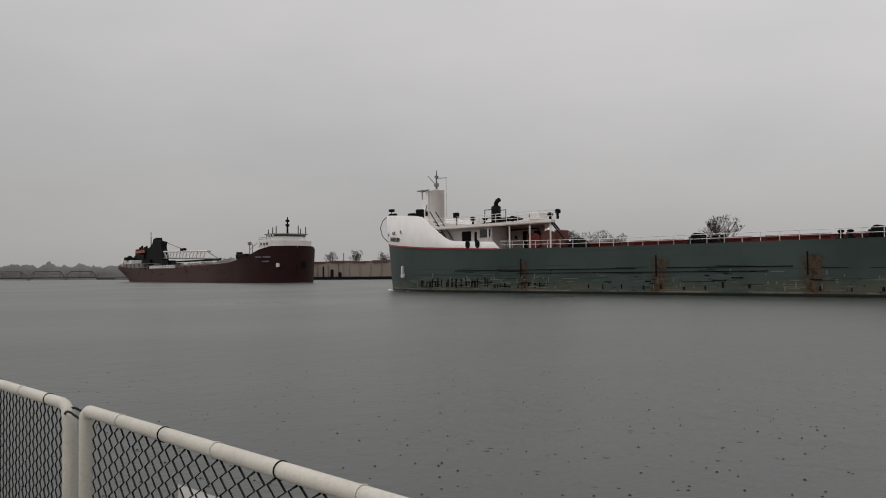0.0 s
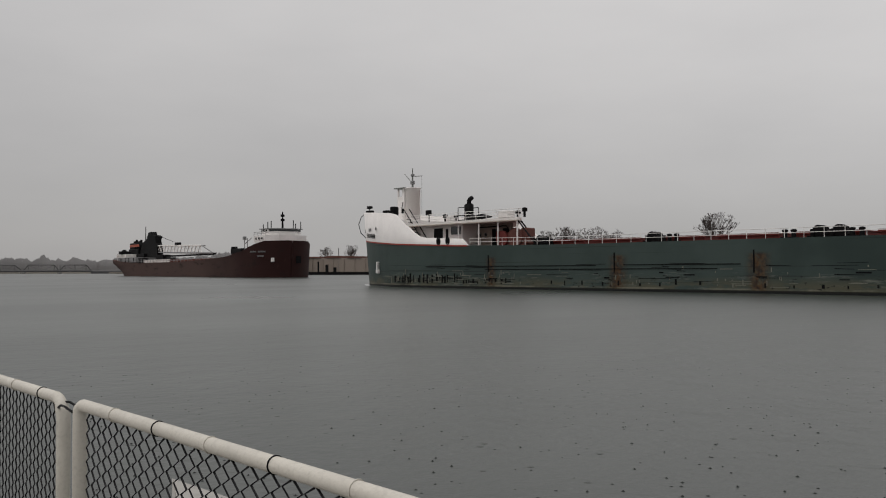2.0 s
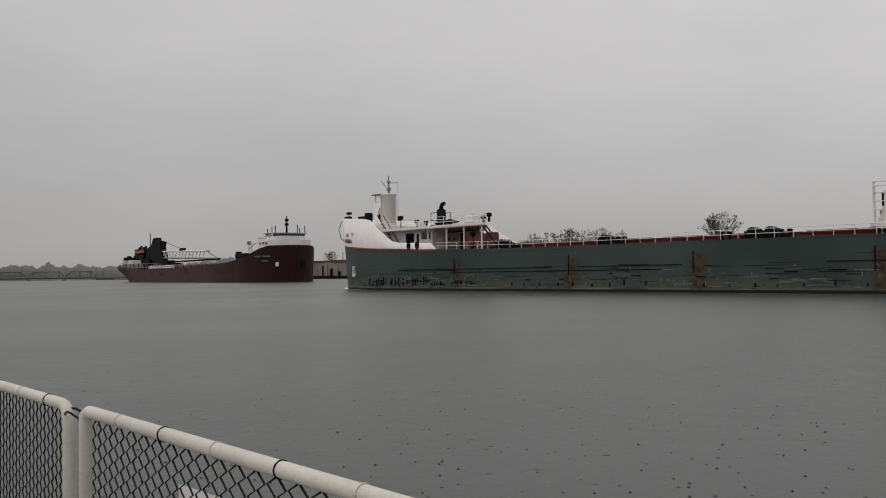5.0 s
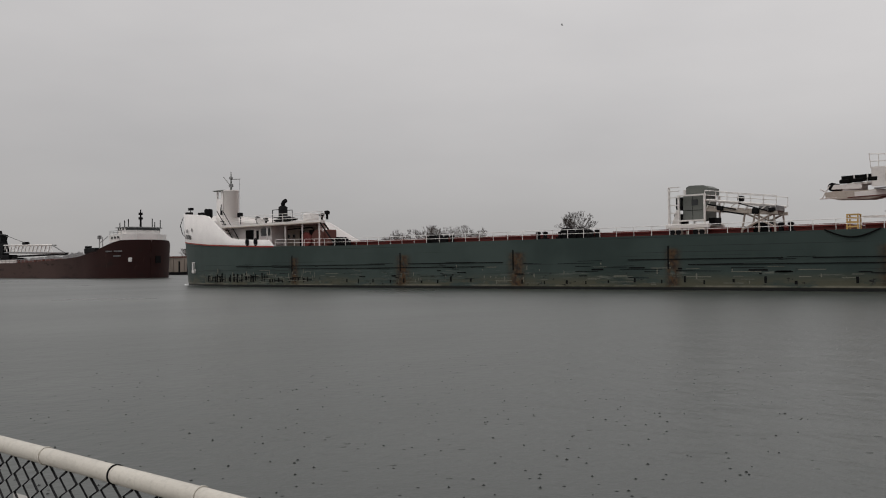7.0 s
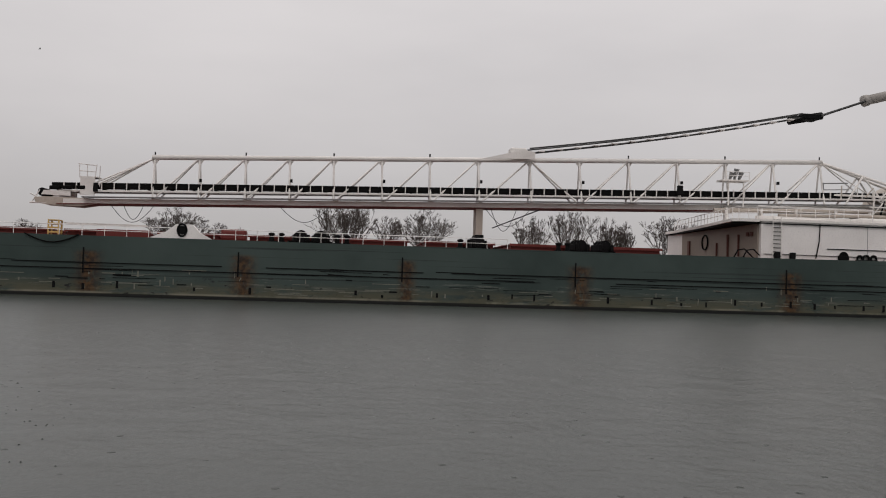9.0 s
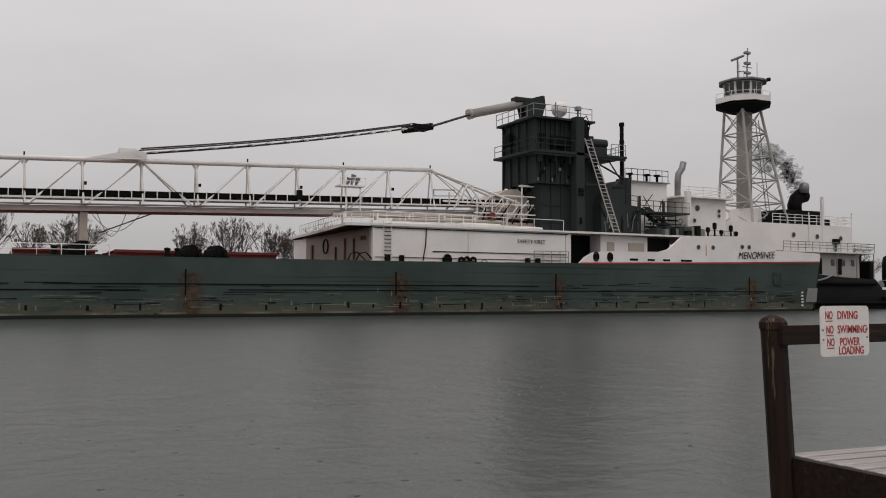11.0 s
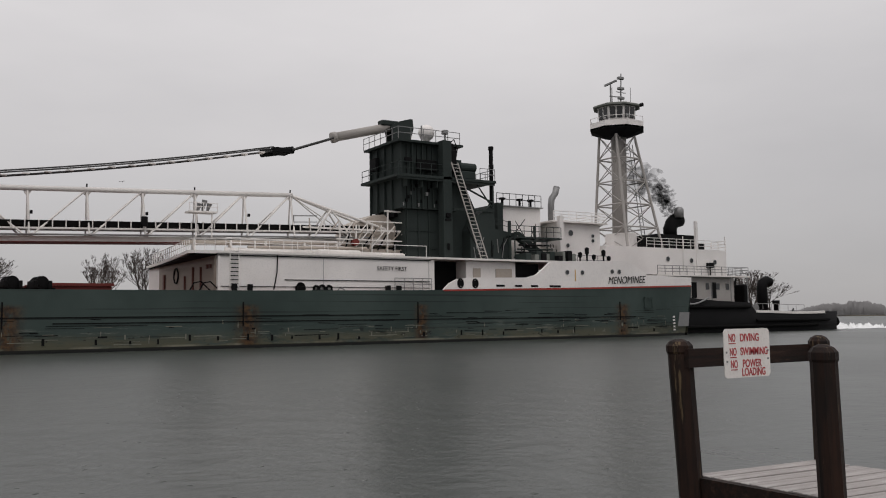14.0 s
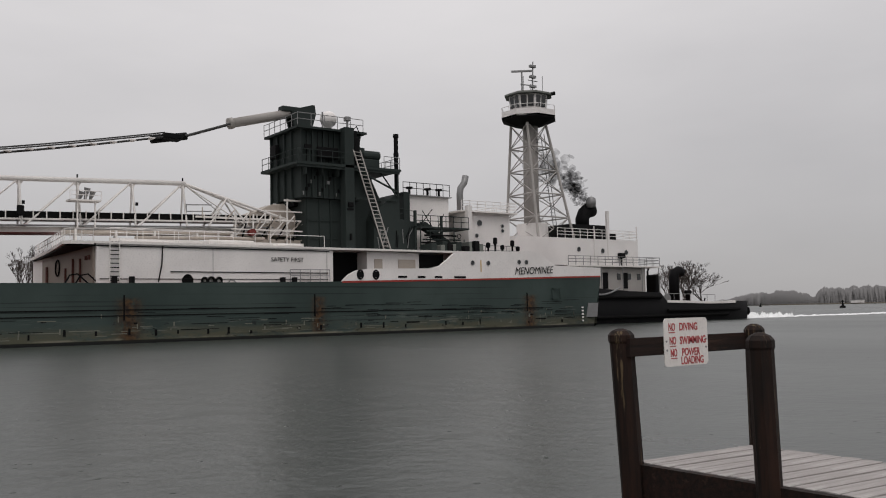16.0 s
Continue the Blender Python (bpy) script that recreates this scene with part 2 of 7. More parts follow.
def box(bm, x0, x1, y0, y1, z0, z1, bevel=0.0):
    v = [bm.verts.new((x, y, z)) for z in (z0, z1) for x, y in ((x0, y0), (x1, y0), (x1, y1), (x0, y1))]
    fs = [bm.faces.new([v[i] for i in f]) for f in ((3, 2, 1, 0), (4, 5, 6, 7), (0, 1, 5, 4), (1, 2, 6, 5), (2, 3, 7, 6), (3, 0, 4, 7))]
    if bevel:
        es = {e for f in fs for e in f.edges}
        bmesh.ops.bevel(bm, geom=list(es), offset=bevel, segments=2, affect="EDGES", profile=0.5)


def tube(bm, p, q, r, n=6, r2=None):
    p, q = Vector(p), Vector(q)
    d = q - p
    if d.length < 1e-6:
        return
    a = d.orthogonal().normalized()
    b = d.normalized().cross(a)
    r2 = r if r2 is None else r2
    rings = [[bm.verts.new(o + (a * math.cos(k * math.tau / n) + b * math.sin(k * math.tau / n)) * rr) for k in range(n)] for o, rr in ((p, r), (q, r2))]
    for k in range(n):
        bm.faces.new((rings[0][k], rings[0][(k + 1) % n], rings[1][(k + 1) % n], rings[1][k]))
    bm.faces.new(rings[0][::-1])
    bm.faces.new(rings[1])


def pipe(bm, pts, r, n=6):
    """A bent pipe through points, with shared rings."""
    pts = [Vector(p) for p in pts]
    rings, a = [], None
    for i, p in enumerate(pts):
        d = (pts[min(i + 1, len(pts) - 1)] - pts[max(i - 1, 0)]).normalized()
        a = d.orthogonal().normalized() if a is None else (a - d * a.dot(d)).normalized()
        b = d.cross(a)
        rr = r[i] if isinstance(r, (list, tuple)) else r
        rings.append([bm.verts.new(p + (a * math.cos(k * math.tau / n) + b * math.sin(k * math.tau / n)) * rr) for k in range(n)])
    for u, v in zip(rings, rings[1:]):
        for k in range(n):
            bm.faces.new((u[k], u[(k + 1) % n], v[(k + 1) % n], v[k]))
    bm.faces.new(rings[0][::-1])
    bm.faces.new(rings[-1])


def prism(bm, poly, y0, y1):
    """An (x, z) outline carried along y."""
    a = [bm.verts.new((x, y0, z)) for x, z in poly]
    b = [bm.verts.new((x, y1, z)) for x, z in poly]
    bm.faces.new(a)
    bm.faces.new(b[::-1])
    n = len(poly)
    for i in range(n):
        bm.faces.new((a[i], b[i], b[(i + 1) % n], a[(i + 1) % n]))


def plate(bm, poly, z0, z1):
    """An (x, y) outline carried along z."""
    a = [bm.verts.new((x, y, z0)) for x, y in poly]
    b = [bm.verts.new((x, y, z1)) for x, y in poly]
    bm.faces.new(a[::-1])
    bm.faces.new(b)
    n = len(poly)
    for i in range(n):
        bm.faces.new((a[i], a[(i + 1) % n], b[(i + 1) % n], b[i]))


def lathe(bm, prof, cx, cy, n=16, axis="z"):
    """A profile of (radius, height) turned about an upright axis, or about y."""
    rings = []
    for r, h in prof:
        ring = []
        for k in range(n):
            c, s = math.cos(k * math.tau / n) * r, math.sin(k * math.tau / n) * r
            ring.append(bm.verts.new((cx + c, cy + s, h) if axis == "z" else (cx + c, h, cy + s)))
        rings.append(ring)
    for u, v in zip(rings, rings[1:]):
        for k in range(n):
            bm.faces.new((u[k], u[(k + 1) % n], v[(k + 1) % n], v[k]))
    bm.faces.new(rings[0][::-1])
    bm.faces.new(rings[-1])


def strip(bm, rows):
    """A sheet through rows of points."""
    vs = [[bm.verts.new(p) for p in row] for row in rows]
    for u, v in zip(vs, vs[1:]):
        for k in range(len(u) - 1):
            bm.faces.new((u[k], u[k + 1], v[k + 1], v[k]))


def mesh_of(bm, name, material, smooth=False):
    bmesh.ops.recalc_face_normals(bm, faces=bm.faces)
    me = bpy.data.meshes.new(name)
    bm.to_mesh(me)
    bm.free()
    me.materials.append(material)
    if smooth:
        for f in me.polygons:
            f.use_smooth = True
    return me


def part(name, bm, material, parent, label="", smooth=False):
    ob = new(name, mesh_of(bm, name, material, smooth))
    ob.parent = parent
    return tagged(ob, label)


def build(name, material, parent, fn, label="", smooth=False):
    bm = bmesh.new()
    fn(bm)
    return part(name, bm, material, parent, label, smooth)


def share(name, me, parent, m):
    ob = new(name, me)
    ob.parent = parent
    ob.matrix_local = m
    return ob


def railing(parent, pts, height=1.05, step=1.6, r=0.03, rails=2, material=None, name="railing"):
    """A pipe rail along points at deck level: the rails one part, every post a piece of it."""
    material = material or M["white"]
    pts = [Vector(p) for p in pts]
    ob = None
    for j in range(rails):
        bm = bmesh.new()
        pipe(bm, [p + Vector((0, 0, height * (1 - j * (0.48 if rails < 3 else 0.32)))) for p in pts], r, 5)
        made = part(name if ob is None else "rail", bm, material, ob or parent)
        ob = ob or made
    pm = bmesh.new()
    tube(pm, (0, 0, 0), (0, 0, height), r, 5)
    me = mesh_of(pm, "post", material)
    for i, (p, q) in enumerate(zip(pts, pts[1:])):
        n = max(1, round((q - p).length / step))
        for k in range(n + (i == len(pts) - 2)):
            share("post", me, ob, Matrix.Translation(p.lerp(q, k / n)))
    return ob


def pieces(name, material, parent, makers, label=""):
    """One object for each maker of a shape."""
    return [build(name, material, parent, mk, label) for mk in makers]


def bx(*a):
    return lambda bm: box(bm, *a)


def tb(*a):
    return lambda bm: tube(bm, *a)


def porthole(parent, x, y, z, r=0.2, facing=-1, turn=0.0):
    at = pose(x, y, z, 0, 0, turn)
    x = y = z = 0.0
    def ring(bm):
        for k in range(14):
            a, b = k * math.tau / 14, (k + 1) * math.tau / 14
            tube(bm, (x + r * math.cos(a), y, z + r * math.sin(a)), (x + r * math.cos(b), y, z + r * math.sin(b)), 0.03, 4)
    fr = build("porthole", M["steel"], parent, ring)
    build("pane", M["glass"], fr, lambda bm: lathe(bm, [(r, y + 0.012 * facing), (r * 0.98, y + 0.02 * facing)], x, z, 14, "y"))
    fr.matrix_local = at
    return fr


def letters(parent, text, size, m, material, name="lettering", extrude=0.006, bold=0.0):
    cu = bpy.data.curves.new(name, "FONT")
    cu.body, cu.size, cu.extrude = text, size, extrude
    cu.offset = bold
    tmp = new(name + "_tmp", cu)
    bpy.context.view_layer.update()
    me = bpy.data.meshes.new_from_object(tmp.evaluated_get(bpy.context.evaluated_depsgraph_get()))
    bpy.data.objects.remove(tmp)
    me.materials.clear()
    me.materials.append(material)
    ob = new(name, me)
    ob.parent = parent
    ob.matrix_local = m
    return ob


def empty(name, m, label, category, group="", kind=""):
    ob = new(name)
    ob.empty_display_size = 0.3
    ob.matrix_world = m
    return tagged(ob, label, category, group, kind)


# ---- the river ----
bm = bmesh.new()
quad(bm, (-2400, -600, 0), (2400, -600, 0), (2400, 2600, 0), (-2400, 2600, 0))
water = tagged(part("water", bm, M["water"], None), "grey river water pocked by light rain", "water", kind="structure")
# ---- the barge: x runs aft from amidships, y across, the near side at -10.6 ----
LANE = 73.8
HALF = 10.6
BOW, STERN = -92.6, 96.9
barge = empty("barge", pose(0, LANE, 0), "long green self-unloading lake barge, rust-streaked, under way", "ship")


def breadth(x):
    if x < BOW + 24:
        u = max(0.0, (x - BOW) / 24)
        return HALF * (1 - (1 - u) ** 1.8) ** 0.8
    if x > 86:
        return HALF - 1.0 * ((x - 86) / 11) ** 2
    return HALF


SHEER = [(-92.6, 6.05), (-85, 5.45), (-75, 4.85), (-64, 4.42), (-50, 4.2), (0, 4.15), (50, 4.2), (66, 4.33), (82, 4.62), (96.9, 5.0)]


def along(table, x):
    return float(np.interp(x, [a for a, _ in table], [b for _, b in table]))


def sheer(x):
    return along(SHEER, x)


def bow_xs(x1, first=0.12):
    return [BOW + 24 * (k / 16) ** 1.8 for k in range(17) if BOW + 24 * (k / 16) ** 1.8 < x1]


XS = bow_xs(-70) + list(np.arange(-70, 86, 6.0)) + list(np.arange(86, 97, 1.2)) + [STERN]


def hull_shape(bm):
    for side in (-1, 1):
        rows = []
        for x in XS:
            b, zt = breadth(x), sheer(x)
            rake = 0.9 * max(0.0, 1 - (x - BOW) / 10)
            aft = 0.0 if x < 90 else 1.2 * (x - 90) / 7
            row = []
            for z in (-2.0, 0.0, 0.35, 1.5, 3.0, zt - 0.22, zt):
                u = z / zt
                row.append((x + rake * (1 - u) - aft * (1 - u), side * max(b * (0.965 + 0.035 * max(u, 0)) if x < -72 else b, 0.02), z))
            rows.append(row)
        strip(bm, rows)
    # stern plates either side of the notch, and the notch itself
    bs = breadth(STERN)
    for side in (-1, 1):
        quad(bm, (STERN - 1.2, side * bs, -2), (STERN - 1.2, side * 5.9, -2), (STERN, side * 5.9, 5), (STERN, side * bs, 5))
        quad(bm, (STERN - 1.2, side * 5.9, -2), (84, side * 5.9, -2), (84, side * 5.9, sheer(84)), (STERN, side * 5.9, 5))
    quad(bm, (84, -5.9, -2), (84, 5.9, -2), (84, 5.9, sheer(84)), (84, -5.9, sheer(84)))


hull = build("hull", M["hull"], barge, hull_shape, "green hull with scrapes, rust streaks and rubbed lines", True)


def deck_shape(bm):
    xs = [x for x in XS if x <= 84] + [84.0]
    strip(bm, [[(x, -breadth(x) + 0.02, sheer(x) - 0.03), (x, 0, sheer(x) + 0.12), (x, breadth(x) - 0.02, sheer(x) - 0.03)] for x in xs])
    for s in (-1, 1):
        strip(bm, [[(x, s * (breadth(x) - 0.02), sheer(x) - 0.03), (x, s * 5.92, sheer(x) - 0.03)] for x in (84, 90, STERN - 0.02)])


build("deck", M["deck"], barge, deck_shape, "red-brown steel weather deck")

BULWARK = [(-92.6, 9.65), (-85, 9.1), (-77, 8.5), (-75.4, 8.25), (-74.4, 7.75), (-73.2, 7.05), (-71.2, 6.0), (-70.1, 5.52), (-69, 5.36), (-66, 5.22), (-63.4, 5.12), (-62.5, 4.42)]


def bulwark_shape(table, xs, flare, sides=(-1, 1)):
    def fn(bm):
        for side in sides:
            rows = []
            for x in xs:
                b, z0, z1 = breadth(x), sheer(x) - 0.02, along(table, x)
                fx = x - flare * max(0.0, 1 - (x - BOW) / 12) * (z1 - z0) / 4
                o, i = max(b + 0.02, 0.05), max(b - 0.22, 0.02)
                rows.append([(x, side * o, z0), (fx, side * o, z1), (fx, side * i, z1), (x, side * i, z0)])
            strip(bm, rows)
    return fn


bow_x = sorted(bow_xs(-78) + [-78, -77, -76.2, -75.4, -74.9, -74.4, -73.8, -73.2, -72.2, -71.2, -70.6, -70.1, -69.5, -69, -68, -66, -64.5, -63.4, -62.9, -62.5])
bow_wall = build("bow_bulwark", M["white"], barge, bulwark_shape(BULWARK, bow_x, 0.55), "high white bow bulwark sweeping down to the deck", True)
STERN_WALL = [(66.2, 4.36), (66.8, 4.9), (67.6, 5.28), (69, 5.42), (75, 5.5), (76, 5.75), (76.8, 6.3), (77.6, 6.9), (78.6, 7.05), (87, 7.25), (87.6, 7.2), (89.8, 5.95), (96.9, 5.85)]
STERN_XS = sorted([a for a, _ in STERN_WALL] + [72, 80, 83, 85, 92, 94.5])
stern_wall = build("stern_bulwark", M["white"], barge, bulwark_shape(STERN_WALL, STERN_XS, 0.0, (-1,)), "white stern bulwark in a stepped sweep")
build("stern_bulwark", M["white"], barge, bulwark_shape(STERN_WALL, STERN_XS, 0.0, (1,)))


def stripe(xs):
    def fn(bm):
        for side in (-1,):
            strip(bm, [[(x, side * (breadth(x) + 0.03), sheer(x) - 0.10), (x, side * (breadth(x) + 0.045), sheer(x) + 0.05)] for x in xs])
    return fn


build("stripe", M["redline"], barge, stripe([x for x in bow_x if x > BOW + 0.1]), "thin red stripe under the bow bulwark")
build("stripe", M["redline"], barge, stripe([66.2, 72, 78, 84, 86, 88, 90, 92, 94, 96.8]), "thin red stripe under the stern bulwark")

# fairleads, portholes and writing on the bulwarks


def fairlead(parent, x, y, z, r=0.42):
    def fn(bm):
        for k in range(16):
            a, b = k * math.tau / 16, (k + 1) * math.tau / 16
            tube(bm, (x + r * 0.75 * math.cos(a), y, z + r * math.sin(a)), (x + r * 0.75 * math.cos(b), y, z + r * math.sin(b)), 0.07, 5)
    ob = build("fairlead", M["black"], parent, fn)
    build("opening", M["black"], ob, lambda bm: lathe(bm, [(r * 0.74, y + 0.01), (r * 0.7, y - 0.012)], x, z, 14, "y"))


for x in (-66.95, -65.5):
    fairlead(bow_wall, x, -breadth(x) - 0.04, 4.95, 0.36)
for x in (67.9, 69.4):
    fairlead(stern_wall, x, -breadth(x) - 0.04, 4.92, 0.36)
for x in (-88.6, -88.0, -84.6, -83.8, -81.2):
    y = -breadth(x)
    porthole(bow_wall, x, y - 0.14, 6.9 if x < -81 else 6.75, 0.2, -1, -math.degrees(math.atan(breadth(x + 0.5) - breadth(x - 0.5))))
for x in (79.6, 81.4, 85.1, 86.0):
    porthole(stern_wall, x, -breadth(x) - 0.05, 6.05 if x < 83 else 6.2, 0.2)


def bow_letters(bm):
    # a worn name, too small to read, as plain bars that follow the bow
    for k in range(8):
        x = -86.6 + k * 0.62
        b = breadth(x)
        slope = math.atan2(breadth(x + 0.4) - b, 0.4)
        c, s = math.cos(slope), math.sin(slope)
        for dx in (0.0, 0.27):
            p = [(x + c * (dx + d), -(b + 0.06 + s * (dx + d))) for d in (0, 0.19)]
            quad(bm, (*p[0], 6.02 - 0.04 * k), (*p[1], 6.02 - 0.04 * k), (*p[1], 6.55 - 0.04 * k), (*p[0], 6.55 - 0.04 * k))


build("lettering", M["black"], bow_wall, bow_letters, "row of worn black letters, too small to read")
port_name = letters(stern_wall, "MENOMINEE", 0.98, pose(84.5, -HALF - 0.08, 5.02, 90, 0, 0), M["black"], bold=0.0)
port_name.data.transform(Matrix(((0.86, 0.22, 0, 0), (0.03, 1, 0, 0), (0, 0, 1, 0), (0, 0, 0, 1))))
for x, w in ((71.6, 0.9), (73.6, 0.8), (75.4, 0.8), (77.5, 1.3)):
    build("freeing_port", M["black"], stern_wall, lambda bm: box(bm, x, x + w, -HALF - 0.045, -HALF + 0.1, 4.66, 4.84))
build("rust_stain", M["yellow"], stern_wall, lambda bm: box(bm, 80.5, 80.62, -HALF - 0.03, -HALF - 0.005, 5.25, 6.3))

# anchor, draught marks, welded frames on the hull


def anchor_shape(bm):
    x, y = -80.7, -breadth(-80.7) - 0.08
    box(bm, x - 0.12, x + 0.12, y - 0.15, y + 0.5, 1.6, 2.9, 0.08)
    box(bm, x - 0.26, x + 0.26, y - 0.12, y + 0.5, 1.5, 1.95, 0.12)


build("anchor", M["white"], hull, anchor_shape, "pale anchor housed in the bow")


def rub_bar(bm):
    for x0, x1, z in ((-69.0, -46, 2.22), (-43, -32, 2.25), (-20, -8, 2.3), (-6, 8, 2.28), (11, 22, 2.28), (24, 62, 2.3), (-60, -34, 1.9), (-15, 30, 1.88), (36, 88, 1.9)):
        box(bm, x0, x1, -HALF - 0.045, -HALF + 0.05, z, z + 0.06)


build("rubbing_strake", M["black"], hull, rub_bar)


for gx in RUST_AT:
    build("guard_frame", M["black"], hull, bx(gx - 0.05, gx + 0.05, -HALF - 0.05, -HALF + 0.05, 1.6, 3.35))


def scuffs(bm):
    rnd = random.Random(4)
    x = -72.0
    while x < 94:
        if rnd.random() < 0.75:
            h = rnd.uniform(0.22, 0.5)
            z = rnd.uniform(0.42, 0.62)
            box(bm, x, x + rnd.uniform(0.08, 0.2), -breadth(x) - 0.035, -breadth(x) + 0.05, z, z + h)
        x += rnd.uniform(1.5, 2.3)
    # a comb of gouges where the bow has rubbed along lock walls
    x = -75.5
    while x < -57.5:
        z = 0.55 + 0.25 * noise.noise(Vector((x * 0.5, 3, 0)))
        h = rnd.uniform(0.35, 1.0) * (0.6 if x > -64 else 1.0)
        w = rnd.uniform(0.1, 0.24)
        box(bm, x, x + w, -breadth(x) - 0.03, -breadth(x) + 0.05, z, z + h)
        if rnd.random() < 0.65:
            zz = z + rnd.choice((0.2, 0.45, 0.7, 0.95)) * h
            x2 = x + rnd.uniform(0.5, 1.5)
            box(bm, x, x2, -breadth(x) - 0.03, -breadth(x) + 0.05, zz, zz + rnd.uniform(0.05, 0.12))
        x += rnd.uniform(0.4, 1.1)
    for _ in range(45):
        x = rnd.uniform(-50, 90)
        z = rnd.uniform(0.8, 1.7)
        box(bm, x, x + rnd.uniform(0.2, 1.4), -HALF - 0.03, -HALF + 0.05, z, z + rnd.uniform(0.04, 0.12))


def chalk(bm):
    rnd = random.Random(14)
    for _ in range(240):
        x = rnd.uniform(-76, 93)
        z = rnd.uniform(0.4, 1.25) if rnd.random() < 0.75 else rnd.uniform(1.2, 2.0)
        y = -breadth(x)
        if rnd.random() < 0.4:
            box(bm, x, x + rnd.uniform(0.04, 0.1), y - 0.018, y + 0.05, z, z + rnd.uniform(0.12, 0.45))
        else:
            box(bm, x, x + rnd.uniform(0.3, 2.2), y - 0.015, y + 0.05, z, z + rnd.uniform(0.02, 0.06))


def bow_chalk(bm):
    """Bare pale edges left beside the gouges at the bow."""
    rnd = random.Random(24)
    for _ in range(48):
        x = rnd.uniform(-80, -57)
        z = rnd.uniform(0.35, 1.55)
        y = -breadth(x)
        if rnd.random() < 0.4:
            box(bm, x, x + rnd.uniform(0.04, 0.09), y - 0.034, y + 0.05, z, z + rnd.uniform(0.15, 0.6))
        else:
            box(bm, x, x + rnd.uniform(0.3, 1.6), y - 0.033, y + 0.05, z, z + rnd.uniform(0.03, 0.06))


def scratches(bm):
    rnd = random.Random(15)
    for k in range(140):
        x = rnd.uniform(66, 92) if k < 50 else rnd.uniform(-70, 66)
        z = rnd.uniform(0.9, 2.6) if k < 50 else rnd.choice((rnd.uniform(1.8, 2.4), rnd.uniform(0.8, 1.8)))
        n = rnd.uniform(0.4, 3.6)
        x2 = min(x + n, 94)
        dz = rnd.uniform(-0.05, 0.05)
        y = -HALF - 0.02
        quad(bm, (x, y, z), (x2, -breadth(x2) - 0.02, z + dz), (x2, -breadth(x2) - 0.02, z + dz + 0.03), (x, y, z + rnd.uniform(0.02, 0.07)))


tagged(build("chalking", M["chalk"], hull, chalk, "pale scraped paint along the waterline"), kind="stuff")
tagged(build("bow_chalking", M["chalk"], hull, bow_chalk, "pale bared edges round the bow gouges"), kind="stuff")
tagged(build("scratching", M["black"], hull, scratches, "long dark scratches in the plating"), kind="stuff")
tagged(build("scuffing", M["black"], hull, scuffs, "dark scuffs and drain marks along the waterline"), kind="stuff")


for k in range(5):
    pieces("draught_mark", M["white"], hull, [bx(93.6, 93.82, -breadth(93.6) - 0.04, -breadth(93.6) + 0.05, 0.5 + 0.32 * k, 0.66 + 0.32 * k)])
build("hull_patch", M["steel"], hull, lambda bm: prism(bm, [(94.4, 0.9), (95.9, 0.9), (96.1, 2.3), (94.7, 2.3)], -breadth(95) - 0.04, -breadth(95) + 0.2), "pale grey patch plate at the stern quarter")
build("bilge_port", M["hull"], hull, lambda bm: [box(bm, a, b, -HALF - 0.05, -HALF, c, d) for a, b, c, d in ((89.2, 90.3, 2.7, 2.8), (89.2, 90.3, 3.7, 3.8), (89.2, 89.3, 2.7, 3.8), (90.2, 90.3, 2.7, 3.8))])

# deck rail amidships, stanchion by stanchion
side_rail = railing(barge, [(x, -HALF + 0.12, sheer(x)) for x in (-62.3, -50, -30, 0, 28)], 0.72, 1.5, 0.024, 2)
railing(barge, [(x, HALF - 0.12, sheer(x)) for x in (-62.6, -50, 0, 40)], 0.66, 4.4, 0.03, 1)

# hatches
hatch_me = bmesh.new()
box(hatch_me, -2.55, 2.55, -7.4, 7.4, 0, 0.40, 0.04)
hatch_me = mesh_of(hatch_me, "hatch_coaming", M["red"])
cover_me = bmesh.new()
box(cover_me, -2.65, 2.65, -7.5, 7.5, 0.405, 0.50, 0.03)
for k in range(5):
    box(cover_me, -2.68, 2.68, -7.6 + k * 3.68, -7.48 + k * 3.68, 0.34, 0.53)
cover_me = mesh_of(cover_me, "hatch_cover", M["red"])
for k in range(15):
    x = -52.5 + k * 6.45
    co = share("hatch_coaming", hatch_me, barge, pose(x, 0, sheer(x) + 0.03))
    share("hatch_cover", cover_me, co, Matrix.Identity(4))


# deck gear between the hatches: winches and bitts
def winch_shape(bm):
    box(bm, -0.9, 0.9, -0.5, 0.5, 0, 0.16)
    for x in (-0.62, 0.0, 0.62):
        lathe(bm, [(0.44, x - 0.05), (0.44, x + 0.05)], 0, 0.5, 12, "y")
    for dx in (-0.55, 0.35):
        box(bm, dx, dx + 0.25, -0.85, 0.85, 0.1, 0.62, 0.05)
    lathe(bm, [(0.28, -0.7), (0.28, 0.7)], 0, 0.5, 12, "y")


winch_me = bmesh.new()
winch_shape(winch_me)
winch_me = mesh_of(winch_me, "winch", M["black"])


def bitts_shape(bm):
    box(bm, -0.6, 0.6, -0.25, 0.25, 0, 0.08)
    for x in (-0.34, 0.34):
        lathe(bm, [(0.18, 0.05), (0.16, 0.45), (0.23, 0.5), (0.23, 0.6), (0.1, 0.66)], x, 0, 12)


